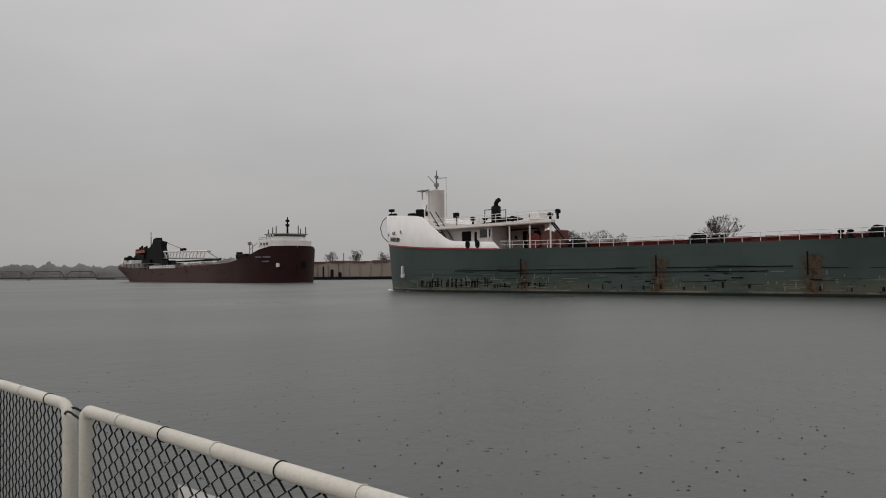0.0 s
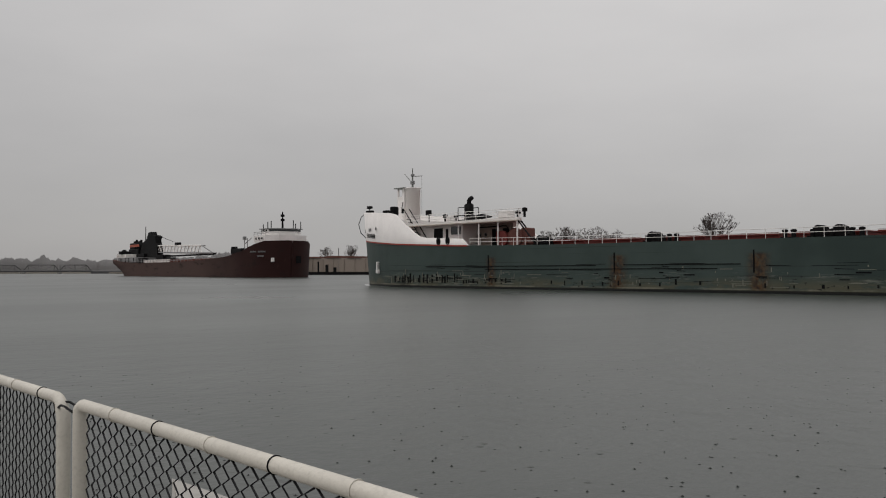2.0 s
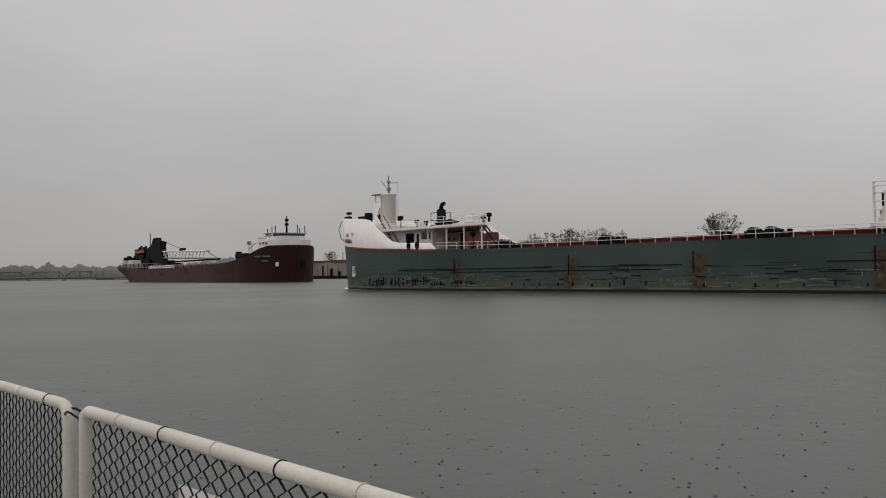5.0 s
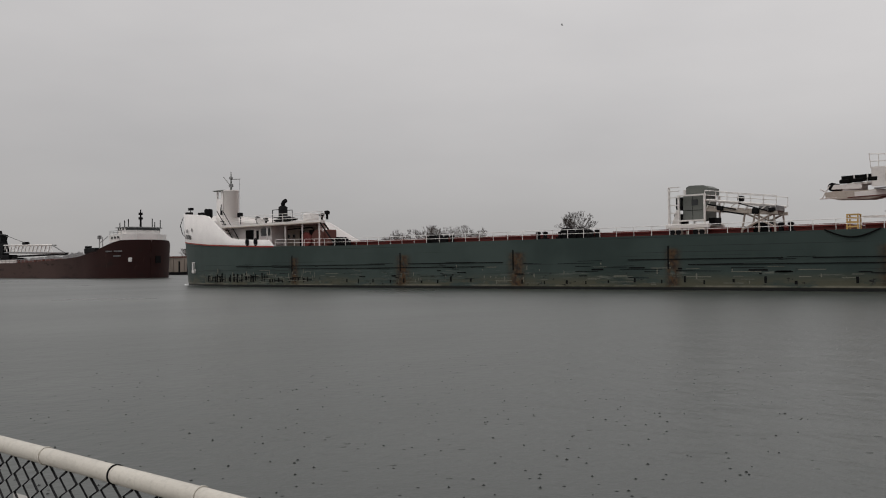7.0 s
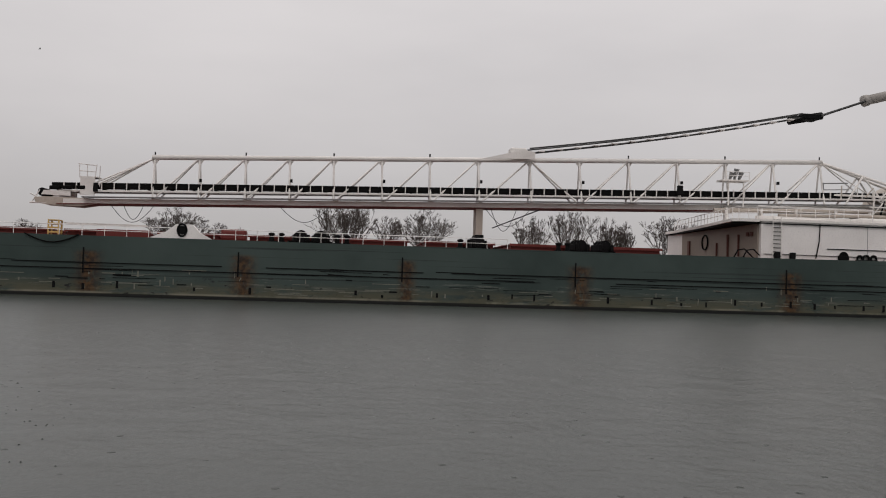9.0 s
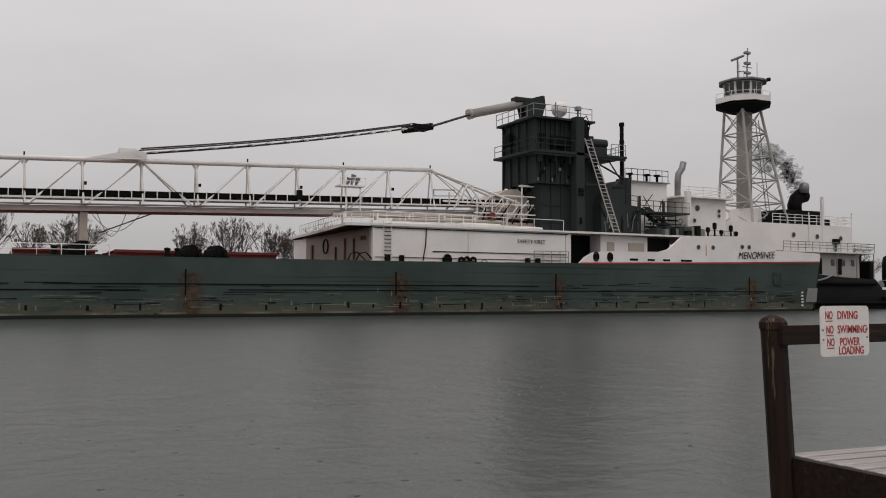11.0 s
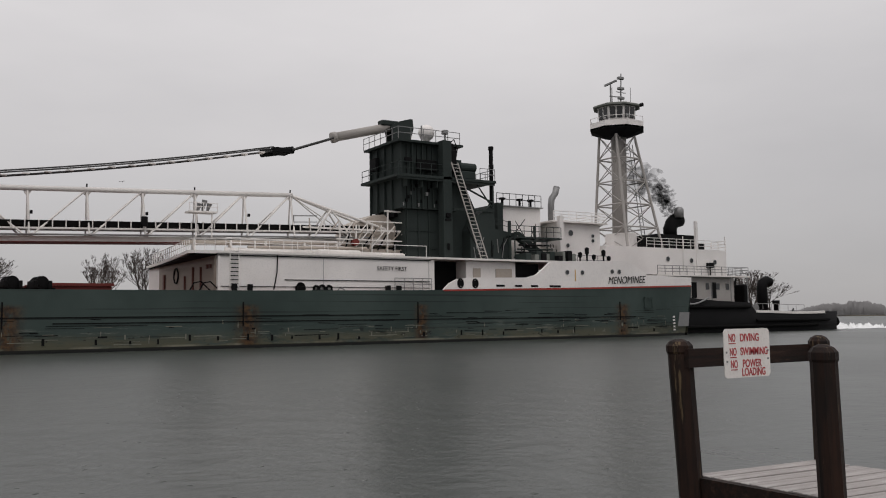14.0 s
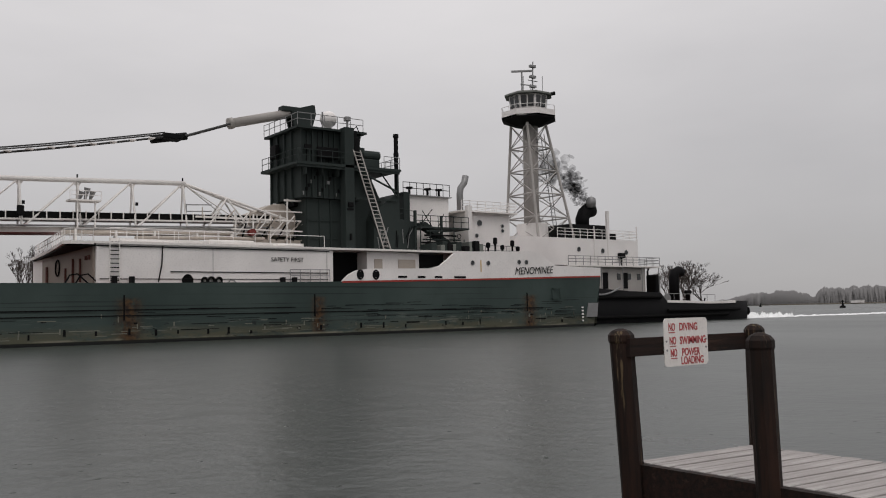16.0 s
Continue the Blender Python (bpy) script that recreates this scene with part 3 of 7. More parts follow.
bitts_me = bmesh.new()
bitts_shape(bitts_me)
bitts_me = mesh_of(bitts_me, "mooring_bitt", M["black"])
for x in (-53.8, -41.0, -26.5, -25.0, 13.2, 14.6, 26.0, 33.6, 35.4):
    share("winch", winch_me, barge, pose(x, -8.8, sheer(x), 0, 0, 8))
for x in (-38.5, -28.4, -23.4, -8.0, 11.6, 16.2, 25.0, 32.2):
    share("mooring_bitt", bitts_me, barge, pose(x, -9.9, sheer(x)))
pieces("rail_chock", M["black"], barge, [bx(x, x + 0.3, -10.45, -10.0, 4.15, 4.68, 0.04) for x in (48.2, 49.4, 61.0, 62.0)], "small black chock at the rail")
coil = build("hose_coil", M["rubber"], barge, lambda bm: [pipe(bm, [(x + r * math.cos(a), -10.15, z + r * math.sin(a)) for a in np.linspace(0, math.tau, 15)], 0.1, 6) for x, z, r in ((53.6, 4.5, 0.28), (53.7, 4.45, 0.2))], "black hose coils and gear by the house")
pieces("coil", M["rubber"], coil, [lambda bm, x=x, r=r: pipe(bm, [(x + r * math.cos(a), -10.1, 4.4 + r * math.sin(a)) for a in np.linspace(0, math.tau, 15)], 0.09, 6) for x, r in ((54.9, 0.2), (55.4, 0.24), (56.0, 0.22))])
pieces("bundle", M["rubber"], coil, [bx(53.2, 54.0, -10.3, -9.95, 4.15, 4.6, 0.1), bx(54.6, 56.3, -10.25, -9.95, 4.15, 4.32, 0.06)])
build("hand_pump", M["steel"], barge, lambda bm: pipe(bm, [(56.7, -10.1, 4.2), (56.9, -10.1, 4.45), (57.2, -10.1, 4.4), (57.4, -10.1, 4.2)], 0.05))
# white hooded chock and a yellow locker at the rail, and hanging hoses
chock = build("deck_chock", M["white"], barge, lambda bm: prism(bm, [(3.0, 4.16), (7.2, 4.16), (6.4, 4.6), (5.9, 5.15), (4.8, 5.15), (4.1, 4.6)], -HALF + 0.05, -HALF + 0.5), "white hooded mooring chock")
fairlead(chock, 5.2, -HALF + 0.02, 4.74, 0.42)
yl = build("yellow_frame", M["yellow"], barge, lambda bm: [box(bm, x, x + 0.09, y, y + 0.09, 4.15, 5.15) for x in (-4.08, -3.4) for y in (-9.6, -8.9)] + [box(bm, -4.08, -3.31, -9.6, -8.8, 5.15, 5.22)], "small yellow steel locker at the rail")
pieces("shelf", M["yellow"], yl, [bx(-4.0, -3.4, -9.58, -8.9, z, z + 0.12) for z in (4.3, 4.6, 4.88)])
for a, b, dip in ((-5.2, -1.65, 0.55),):
    build("hanging_hose", M["rubber"], barge, lambda bm: pipe(bm, [(a + (b - a) * k / 12, -HALF - 0.07, 4.18 - dip * math.sin(math.pi * k / 12)) for k in range(13)], 0.05))
build("stacked_ladder", M["boomwhite"], barge, lambda bm: [box(bm, -3.2, 2.4, -9.0, -8.94, 5.0, 5.08), box(bm, -3.2, 2.4, -8.4, -8.34, 5.0, 5.08)] + [box(bm, -3.1 + 0.5 * k, -3.04 + 0.5 * k, -9.0, -8.34, 5.02, 5.06) for k in range(11)])
pieces("gear_box", M["red"], barge, [bx(-1.0, 2.6, -8.9, -8.0, 4.15, 4.7, 0.05), bx(7.6, 9.4, -9.2, -8.2, 4.15, 5.0, 0.2)], "red gear box on deck")

# ---- forward house, tower and stack at the bow ----
fore = build("forward_house", M["white"], barge, lambda bm: plate(bm, [(-73.6, -7.7), (-66.3, -7.7), (-66.3, -5.4), (-61.0, -5.4), (-67.2, 1.0), (-79.5, 1.0), (-78.3, -5.0)], 4.3, 6.85), "white forward deckhouse with doors and windows")
build("roof", M["boomwhite"], fore, lambda bm: plate(bm, [(-74.2, -8.7), (-57.3, -8.5), (-57.7, -7.6), (-67.0, 1.5), (-80.5, 1.5), (-79.0, -5.2)], 6.853, 7.15), "overhanging white boat-deck roof")
build("roof_edge", M["heel"], fore, bx(-74.1, -57.3, -8.73, -8.6, 6.80, 6.90))
# tan over the white house stands for the awning's shadow
rec = build("recess_wall", M["tan"], fore, bx(-66.25, -61.05, -5.46, -5.405, 4.3, 6.84), "wall of the open recess, its shade put into the tan")
for x0, x1, z0, z1 in ((-70.9, -69.5, 4.6, 6.5), (-68.95, -68.6, 4.6, 6.4)):
    build("door", M["black"], fore, bx(x0, x1, -7.76, -7.6, z0, z1), "open dark doorway")
build("window", M["glass"], fore, bx(-68.1, -66.6, -7.78, -7.6, 5.75, 6.62))
for x0, x1 in ((-64.0, -63.3), (-62.4, -61.7)):
    build("door", M["black"], rec, bx(x0, x1, -5.52, -5.44, 4.4, 6.3))
for x in (-65.9, -65.0):
    porthole(rec, x, -5.5, 5.7, 0.2)
build("wall_pipe", M["rubber"], rec, lambda bm: [pipe(bm, [(-66.0, -5.6, 6.5), (-61.8, -5.6, 6.55), (-61.5, -5.6, 6.1), (-61.5, -5.6, 4.4)], 0.06)])
build("wall_box", M["red"], rec, bx(-63.1, -62.6, -5.9, -5.47, 5.2, 6.0, 0.05))
for x in (-66.1, -63.0, -60.2, -57.5):
    build("awning_post", M["white"], fore, tb((x, -8.5, 4.3), (x, -8.5, 6.85), 0.08, 8))
railing(fore, [(-74.1, -8.6, 7.15), (-66.4, -8.6, 7.15), (-57.4, -8.4, 7.15), (-57.8, -7.5, 7.15)], 0.9, 1.55, 0.03, 3)
railing(fore, [(-80.0, 1.4, 7.15), (-67.2, 1.4, 7.15)], 0.9, 2.4, 0.03, 2)
stair = build("companionway", M["boomwhite"], fore, lambda bm: [prism(bm, [(-75.5, 8.1), (-75.1, 8.1), (-72.0, 4.5), (-72.4, 4.5)], y, y + 0.08) for y in (-8.6, -7.8)], "steep companionway with dark steps")
step_me = bmesh.new()
box(step_me, 0, 0.34, 0, 0.7, 0, 0.07)
step_me = mesh_of(step_me, "step", M["black"])
for k in range(9):
    share("step", step_me, stair, pose(-75.2 + 0.33 * k, -8.5, 7.7 - 0.39 * k))
pieces("stair_rail", M["black"], stair, [tb((-75.2, y, 8.9), (-71.9, y, 5.2), 0.05) for y in (-8.62, -7.75)])
for y in (-8.4, -7.0):
    build("davit_brace", M["black"], fore, tb((-57.6 + 0.6 * (-8.4 - y), y, 6.95), (-55.0 + 0.6 * (-8.4 - y), y, 4.25), 0.08))
winch = build("mooring_winch", M["deck"], barge, lambda bm: [lathe(bm, [(0.95, -8.1), (0.95, -7.9), (0.55, -7.89), (0.55, -6.7), (0.95, -6.69), (0.95, -6.5)], -58.2, 5.2, 18, "y"), box(bm, -59.4, -56.9, -8.0, -6.4, 4.2, 4.5)], "red-brown mooring winch under the awning")
build("winch_drum", M["red"], winch, lambda bm: lathe(bm, [(0.8, -8.3), (0.8, -8.1), (0.4, -8.09), (0.4, -6.9), (0.8, -6.89), (0.8, -6.7)], -59.9, 5.1, 18, "y"))
build("gearbox", M["deck"], winch, bx(-57.6, -56.7, -7.9, -6.7, 4.5, 6.1, 0.1))
rnd = random.Random(2)
for x, h in ((-71.3, 0.9), (-69.7, 0.5), (-67.6, 0.55), (-63.6, 0.5), (-62.3, 0.65), (-60.6, 0.4), (-59.5, 0.7), (-57.9, 0.9)):
    build("roof_vent", M["black"], fore, lambda bm: lathe(bm, [(0.13, 7.25), (0.13, 7.25 + h * 0.6), (0.3, 7.27 + h * 0.6), (0.3, 7.25 + h), (0.1, 7.33 + h)], x, -7.6 + rnd.uniform(0, 2), 10))
pieces("roof_locker", M["white"], fore, [bx(-60.9, -59.6, -7.8, -6.6, 7.25, 8.0, 0.08), bx(-68.3, -67.6, -8.2, -7.6, 7.25, 7.75, 0.05)])
build("roof_boat", M["black"], fore, lambda bm: pipe(bm, [(-66.0, -7.6, 7.45), (-65.2, -7.6, 7.5), (-62.9, -7.6, 7.5), (-62.0, -7.6, 7.45)], [0.06, 0.22, 0.22, 0.08], 8), "dark covered gear along the roof", True)
build("floodlight", M["black"], fore, lambda bm: [tube(bm, (-71.0, -8.4, 7.2), (-71.0, -8.4, 8.5), 0.06), box(bm, -71.35, -70.75, -8.65, -8.2, 8.0, 8.55, 0.06)])
build("forecastle", M["white"], barge, lambda bm: plate(bm, [(-89.5, -2.4), (-86, -4.6), (-82.6, -6.2), (-82.6, 6.2), (-86, 4.6), (-89.5, 2.4)], 5.6, 8.2), "white forecastle block")
bt = build("bow_tower", M["white"], barge, lambda bm: lathe(bm, [(0.95, 8.0), (0.95, 12.3), (1.05, 12.32), (1.05, 12.45), (0.4, 12.5)], -83.75, 0, 20), "round white bow control tower with a mast", True)
build("tower_annex", M["white"], bt, lambda bm: [box(bm, -85.9, -84.5, -0.8, 0.8, 8.1, 11.35), box(bm, -84.95, -84.5, -0.8, 0.8, 11.35, 12.4), box(bm, -85.9, -85.72, -0.8, -0.6, 11.35, 12.4), box(bm, -85.9, -85.72, 0.6, 0.8, 11.35, 12.4)], "square lookout beside the round tower")
build("tower_canopy", M["greygreen"], bt, bx(-86.4, -84.2, -1.0, 1.0, 12.4, 12.52))
build("lookout_pane", M["glass"], bt, bx(-85.72, -84.96, 0.5, 0.55, 11.36, 12.2))
build("tower_lamp", M["black"], bt, lambda bm: [box(bm, -84.9, -84.6, -0.95, -0.8, 9.2, 9.8), tube(bm, (-84.9, -0.9, 9.8), (-84.7, -0.9, 10.6), 0.05)])
mst = build("mast", M["greygreen"], bt, lambda bm: tube(bm, (-83.8, 0, 12.4), (-83.8, 0, 14.95), 0.14, 8, 0.05))
pieces("yard", M["steel"], mst, [tb((-85.4, 0, 14.35), (-84.0, 0, 13.2), 0.06), tb((-84.0, 0, 13.95), (-81.9, 0, 13.85), 0.05), bx(-84.05, -83.55, -0.2, 0.2, 12.9, 13.35, 0.05), bx(-84.0, -83.6, -0.15, 0.15, 14.0, 14.25)])
build("stay_wire", M["cable"], mst, tb((-82.0, 0, 9.0), (-82.0, 0, 13.85), 0.015))
build("bow_horn", M["black"], bow_wall, lambda bm: lathe(bm, [(0.4, 8.1), (0.5, 8.35), (0.5, 9.1), (0.42, 9.25)], -76.9, -8.6, 12), "black vent on the forecastle")
pieces("bow_chock", M["black"], bow_wall, [bx(-79.4, -78.4, -8.4, -7.9, 8.5, 8.95, 0.1), bx(-88.6, -87.4, -3.9, -3.4, 9.2, 9.6, 0.1)])
build("bow_light", M["black"], bow_wall, lambda bm: [tube(bm, (-92.9, 0, 9.5), (-92.9, 0, 10.5), 0.05), box(bm, -93.2, -92.5, -0.25, 0.25, 10.25, 10.6, 0.05)])
build("bow_line", M["black"], bow_wall, lambda bm: pipe(bm, [(-93.1, -0.1, 9.9), (-94.6, -0.1, 9.2), (-95.2, -0.1, 8.2), (-94.7, -0.1, 7.0), (-92.9, -0.1, 5.9)], 0.05))
st = build("forward_stack", M["black"], barge, lambda bm: [lathe(bm, [(0.56, 7.25), (0.56, 9.7), (0.42, 9.78), (0.42, 9.82)], -73.35, 0, 16), pipe(bm, [(-73.35, 0, 9.7), (-73.35, 0, 10.1), (-73.2, 0, 10.35), (-72.8, 0, 10.5)], 0.26, 10)], "short black stack with a bent exhaust", True)
for a in (-1.0, 0.85):
    for b in (-0.8, 0.8):
        build("frame_post", M["black"], st, tb((-73.4 + a, b, 7.25), (-73.4 + a, b, 9.35), 0.045))
pieces("frame_bar", M["black"], st, [tb((-74.4, b, z), (-72.55, b, z), 0.045) for b in (-0.8, 0.8) for z in (8.4, 9.35)])
build("stack_skirt", M["black"], st, bx(-74.3, -72.2, -0.9, 0.9, 7.25, 7.9, 0.08))
# ---- hatch crane that straddles the deck ----
def make_crane():
    cr = empty("hatch_crane", pose(0, LANE, 0), "cream and grey-green gantry hatch crane on the barge deck", "crane")
    cab = build("cab", M["greygreen"], cr, bx(-16.5, -14.75, -8.1, -5.7, 5.35, 7.25, 0.05), "grey-green machinery house")
    build("hood", M["greygreen"], cr, lambda bm: prism(bm, [(-16.3, 7.26), (-16.3, 7.9), (-16.0, 8.05), (-14.9, 8.02), (-14.45, 7.8), (-14.45, 7.26)], -7.9, -5.9), "rounded pale hood")
    build("panel_line", M["black"], cab, lambda bm: [box(bm, -16.5, -14.75, -8.12, -8.1, 6.1, 6.13), box(bm, -15.7, -15.67, -8.12, -8.1, 5.4, 7.2)])
    build("window", M["glass"], cab, bx(-15.75, -15.25, -8.14, -8.05, 6.5, 6.95))
    build("notice", M["white"], cab, bx(-15.7, -15.35, -8.13, -8.09, 6.62, 6.85))
    for x in (-17.55, -16.75, -14.65):
        for y in (-8.5, -5.6):
            build("gantry_leg", M["boomwhite"], cr, bx(x, x + 0.14, y, y + 0.14, 4.7, 7.95 if x < -17 else 7.3), "cream frame leg")
    pieces("cross_beam", M["boomwhite"], cr, [bx(-17.55, -16.6, -8.52, -8.44, z, z + 0.07) for z in (5.3, 5.9, 6.5, 7.1, 7.6, 7.9)] + [bx(-16.6, -14.5, -8.55, -8.4, 7.2, 7.32), bx(-16.6, -14.5, -8.55, -8.4, 5.25, 5.36)])
    pieces("sill_beam", M["boomwhite"], cr, [bx(-17.7, -14.2, y, y + 0.35, 4.72, 5.05, 0.03) for y in (-8.65, -5.75)])
    for x in (-17.3, -15.4):
        for y in (-8.7, -5.8):
            build("bogie", M["heel"], cr, bx(x, x + 0.9, y, y + 0.45, 4.2, 4.72, 0.06), "cream wheel bogie")
    pieces("wheel", M["black"], cr, [lambda bm, x=x: lathe(bm, [(0.22, -8.76), (0.22, -8.7)], x, 4.42, 12, "y") for x in (-17.1, -16.6, -15.2, -14.7)])
    pieces("machine", M["black"], cr, [bx(-17.3, -16.75, -8.0, -6.4, 5.1, 5.9, 0.08), bx(-17.2, -16.6, -7.9, -6.4, 6.2, 7.2, 0.1), bx(-14.6, -14.1, -7.6, -6.4, 5.0, 5.5)])
    build("guard", M["boomwhite"], cr, lambda bm: prism(bm, [(-17.3, 5.06), (-16.6, 5.06), (-16.6, 6.0), (-16.9, 6.2)], -8.35, -8.3))
    jib = build("jib", M["heel"], cr, lambda bm: prism(bm, [(-14.7, 6.0), (-14.7, 6.35), (-9.2, 5.75), (-9.2, 5.5)], -8.2, -8.0), "cream lattice jib lying on its rest")
    build("jib_side", M["heel"], jib, lambda bm: prism(bm, [(-14.7, 6.0), (-14.7, 6.35), (-9.2, 5.75), (-9.2, 5.5)], -6.0, -5.8))
    pieces("jib_chord", M["boomwhite"], jib, [tb((-14.6, y, 6.85), (-9.3, y, 6.15), 0.09) for y in (-8.2, -5.8)])
    pieces("jib_strut", M["boomwhite"], jib, [tb((-14.5 + k * 0.58, -8.2, 6.25 - k * 0.06), (-14.2 + k * 0.58 + 0.3 * (k % 2), -8.2, 6.8 - k * 0.074), 0.05) for k in range(9)])
    pieces("jib_tie", M["heel"], jib, [tb((-14.4 + k * 0.75, -8.0, 6.3 - k * 0.08), (-14.0 + k * 0.75, -6.0, 6.3 - k * 0.08), 0.08) for k in range(7)])
    pieces("hose", M["black"], jib, [tb((-14.4, -8.3, 6.5), (-12.2, -8.3, 6.0), 0.05), tb((-13.4, -8.3, 5.95), (-11.6, -8.3, 5.6), 0.06), tb((-12.0, -8.3, 6.45), (-9.6, -8.3, 5.7), 0.045)])
    pieces("motor", M["black"], jib, [bx(-13.7, -13.2, -8.35, -7.9, 6.0, 6.3, 0.06), bx(-12.1, -11.7, -8.3, -7.8, 6.6, 7.0, 0.08), bx(-11.0, -10.5, -8.4, -7.9, 5.6, 6.05, 0.08), bx(-9.8, -9.4, -8.4, -7.9, 5.7, 6.0, 0.06)])
    for y in (-8.0, -6.0):
        pieces("jib_rest", M["heel"], cr, [tb(a, b, 0.08) for a, b in (((-11.9, y, 4.2), (-11.6, y, 5.9)), ((-9.4, y, 4.2), (-9.5, y, 5.7)), ((-11.8, y, 4.5), (-9.5, y, 5.6)), ((-9.4, y, 4.6), (-11.6, y, 5.7)), ((-10.6, y, 4.2), (-10.6, y, 5.6)))])
    build("tool_chest", M["black"], cr, bx(-11.3, -9.9, -7.4, -6.4, 4.2, 5.0, 0.1))
    build("sheave_block", M["steel"], cr, bx(-10.6, -9.3, -8.0, -6.2, 5.76, 6.2, 0.06))
    railing(cr, [(-14.6, -8.3, 6.85), (-12.0, -8.3, 6.5), (-9.2, -8.3, 6.15)], 0.72, 0.95, 0.03, 2, M["boomwhite"])
    railing(cr, [(-14.6, -5.8, 6.85), (-12.0, -5.8, 6.5), (-9.2, -5.8, 6.15)], 0.72, 1.9, 0.03, 1, M["boomwhite"])
    return cr


hatch_crane = make_crane()

# ---- unloading boom ----
NEAR, FAR, APEX = -1.9, -0.2, -1.05
POSTS = [1.1, 4.6, 8.2, 11.7, 15.2, 19.1, 23.0, 27.0, 31.3, 35.5, 39.7, 43.9, 48.1, 52.3, 56.5]


def top_z(x):
    return 10.88 + (x - 1.1) * 0.0365


def low_z(x):
    return 7.3 + (x - 1.1) * 0.0285


boom = build("boom", M["boomwhite"], barge, lambda bm: tube(bm, (POSTS[0] - 0.2, APEX, top_z(POSTS[0])), (POSTS[-1] + 0.2, APEX, top_z(POSTS[-1])), 0.2, 12), "white lattice unloading boom lying fore and aft", True)
for y in (NEAR, FAR):
    build("bottom_chord", M["boomwhite"], boom, lambda bm: prism(bm, [(-5.5, low_z(-5.5) - 0.2), (66, low_z(66) - 0.24), (66, low_z(66) + 0.2), (-5.5, low_z(-5.5) + 0.16)], y - 0.12, y + 0.12))
    pieces("end_brace", M["boomwhite"], boom, [tb((56.5, APEX, top_z(56.5)), (65.5, y, 10.2), 0.12, 8), tb((60.2, APEX + 0.5 * (y - APEX), 11.8), (58.2, y, low_z(58)), 0.08), tb((60.2, APEX + 0.5 * (y - APEX), 11.8), (62.3, y, low_z(62)), 0.08), tb((56.5, APEX, top_z(56.5)), (62.0, y, low_z(62) + 0.3), 0.05)])
    for off in (0.0, 0.45):
        build("tip_stay", M["boomwhite"], boom, tb((1.0, APEX, top_z(1.1) - 0.1), (-3.4 + off, y, 8.5), 0.06))
pieces("end_rail", M["steel"], boom, [tb((56.6, -1.6, 11.05), (58.8, -1.6, 11.15), 0.05), tb((56.6, -1.6, 10.5), (58.8, -1.6, 10.6), 0.04), tb((56.6, -1.6, 9.6), (56.6, -1.6, 11.1), 0.05)])
build("underside", M["red"], boom, lambda bm: [prism(bm, [(-6.0, low_z(-6) - 0.26), (62, low_z(62) - 0.33), (62, low_z(62) - 0.25), (-6.0, low_z(-6) - 0.205)], -2.03, -0.07)], "red-brown underside of the boom")
for k, x in enumerate(POSTS):
    for y in (NEAR, FAR):
        r = 0.085 if y == NEAR else 0.07
        build("upright", M["boomwhite"], boom, tb((x, APEX, top_z(x)), (x + 0.1, y, low_z(x)), r))
        if k < len(POSTS) - 1:
            x2 = POSTS[k + 1]
            a, b = (x, x2) if k == 8 else (x2, x)
            build("diagonal", M["boomwhite"], boom, tb((a, APEX, top_z(a)), (b, y, low_z(b)), r))
    build("cross_tie", M["boomwhite"], boom, tb((x, NEAR, low_z(x)), (x, FAR, low_z(x)), 0.07))
    build("gusset", M["boomwhite"], boom, lambda bm: prism(bm, [(x - 0.35, top_z(x) - 0.12), (x + 0.35, top_z(x) - 0.12), (x + 0.12, top_z(x) - 0.5), (x - 0.12, top_z(x) - 0.5)], APEX - 0.03, APEX + 0.03))
    if k % 2 == 0:
        build("lamp_stub", M["black"], boom, tb((x, APEX, top_z(x)), (x, APEX, top_z(x) + 0.45), 0.06))
    else:
        build("lamp_box", M["black"], boom, bx(x + 0.12, x + 0.3, NEAR + 0.1, NEAR + 0.3, top_z(x) - 2.0, top_z(x) - 1.75))


def conveyor(bm):
    prism(bm, [(-6.5, low_z(-6.5) + 1.05), (64, low_z(64) + 0.95), (64, low_z(64) + 1.35), (-6.5, low_z(-6.5) + 1.45)], -1.7, -0.4)
    for k in range(41):
        x = -6 + k * 1.72
        lathe(bm, [(0.1, -1.75), (0.1, -0.35)], x, low_z(x) + 0.9, 8, "y")


build("conveyor_belt", M["rubber"], boom, conveyor, "black rubber conveyor belt with idlers")
build("belt_rail", M["boomwhite"], boom, lambda bm: [prism(bm, [(-6.0, low_z(-6) + 0.72), (64, low_z(64) + 0.72), (64, low_z(64) + 0.86), (-6.0, low_z(-6) + 0.86)], y - 0.05, y + 0.05) for y in (-1.76, -0.34)] + [box(bm, -5.6 + 0.95 * k, -5.53 + 0.95 * k, -1.84, -1.74, low_z(-5.6 + 0.95 * k) + 0.8, low_z(-5.6 + 0.95 * k) + 1.45) for k in range(73)], "white belt rail with stanchions")
build("walkway", M["steel"], boom, lambda bm: prism(bm, [(-4, low_z(-4) + 0.22), (64, low_z(64) + 0.22), (64, low_z(64) + 0.3), (-4, low_z(-4) + 0.3)], -2.6, -1.95))
tip = build("boom_tip", M["heel"], boom, lambda bm: [prism(bm, [(-7.6, 6.95), (-7.7, 7.3), (-7.0, 7.4), (-2.4, 7.35), (-2.4, 7.05), (-4.4, 6.7), (-7.0, 6.8)], y, y + 0.1) for y in (-1.95, -0.25)], "cream discharge head of the boom")
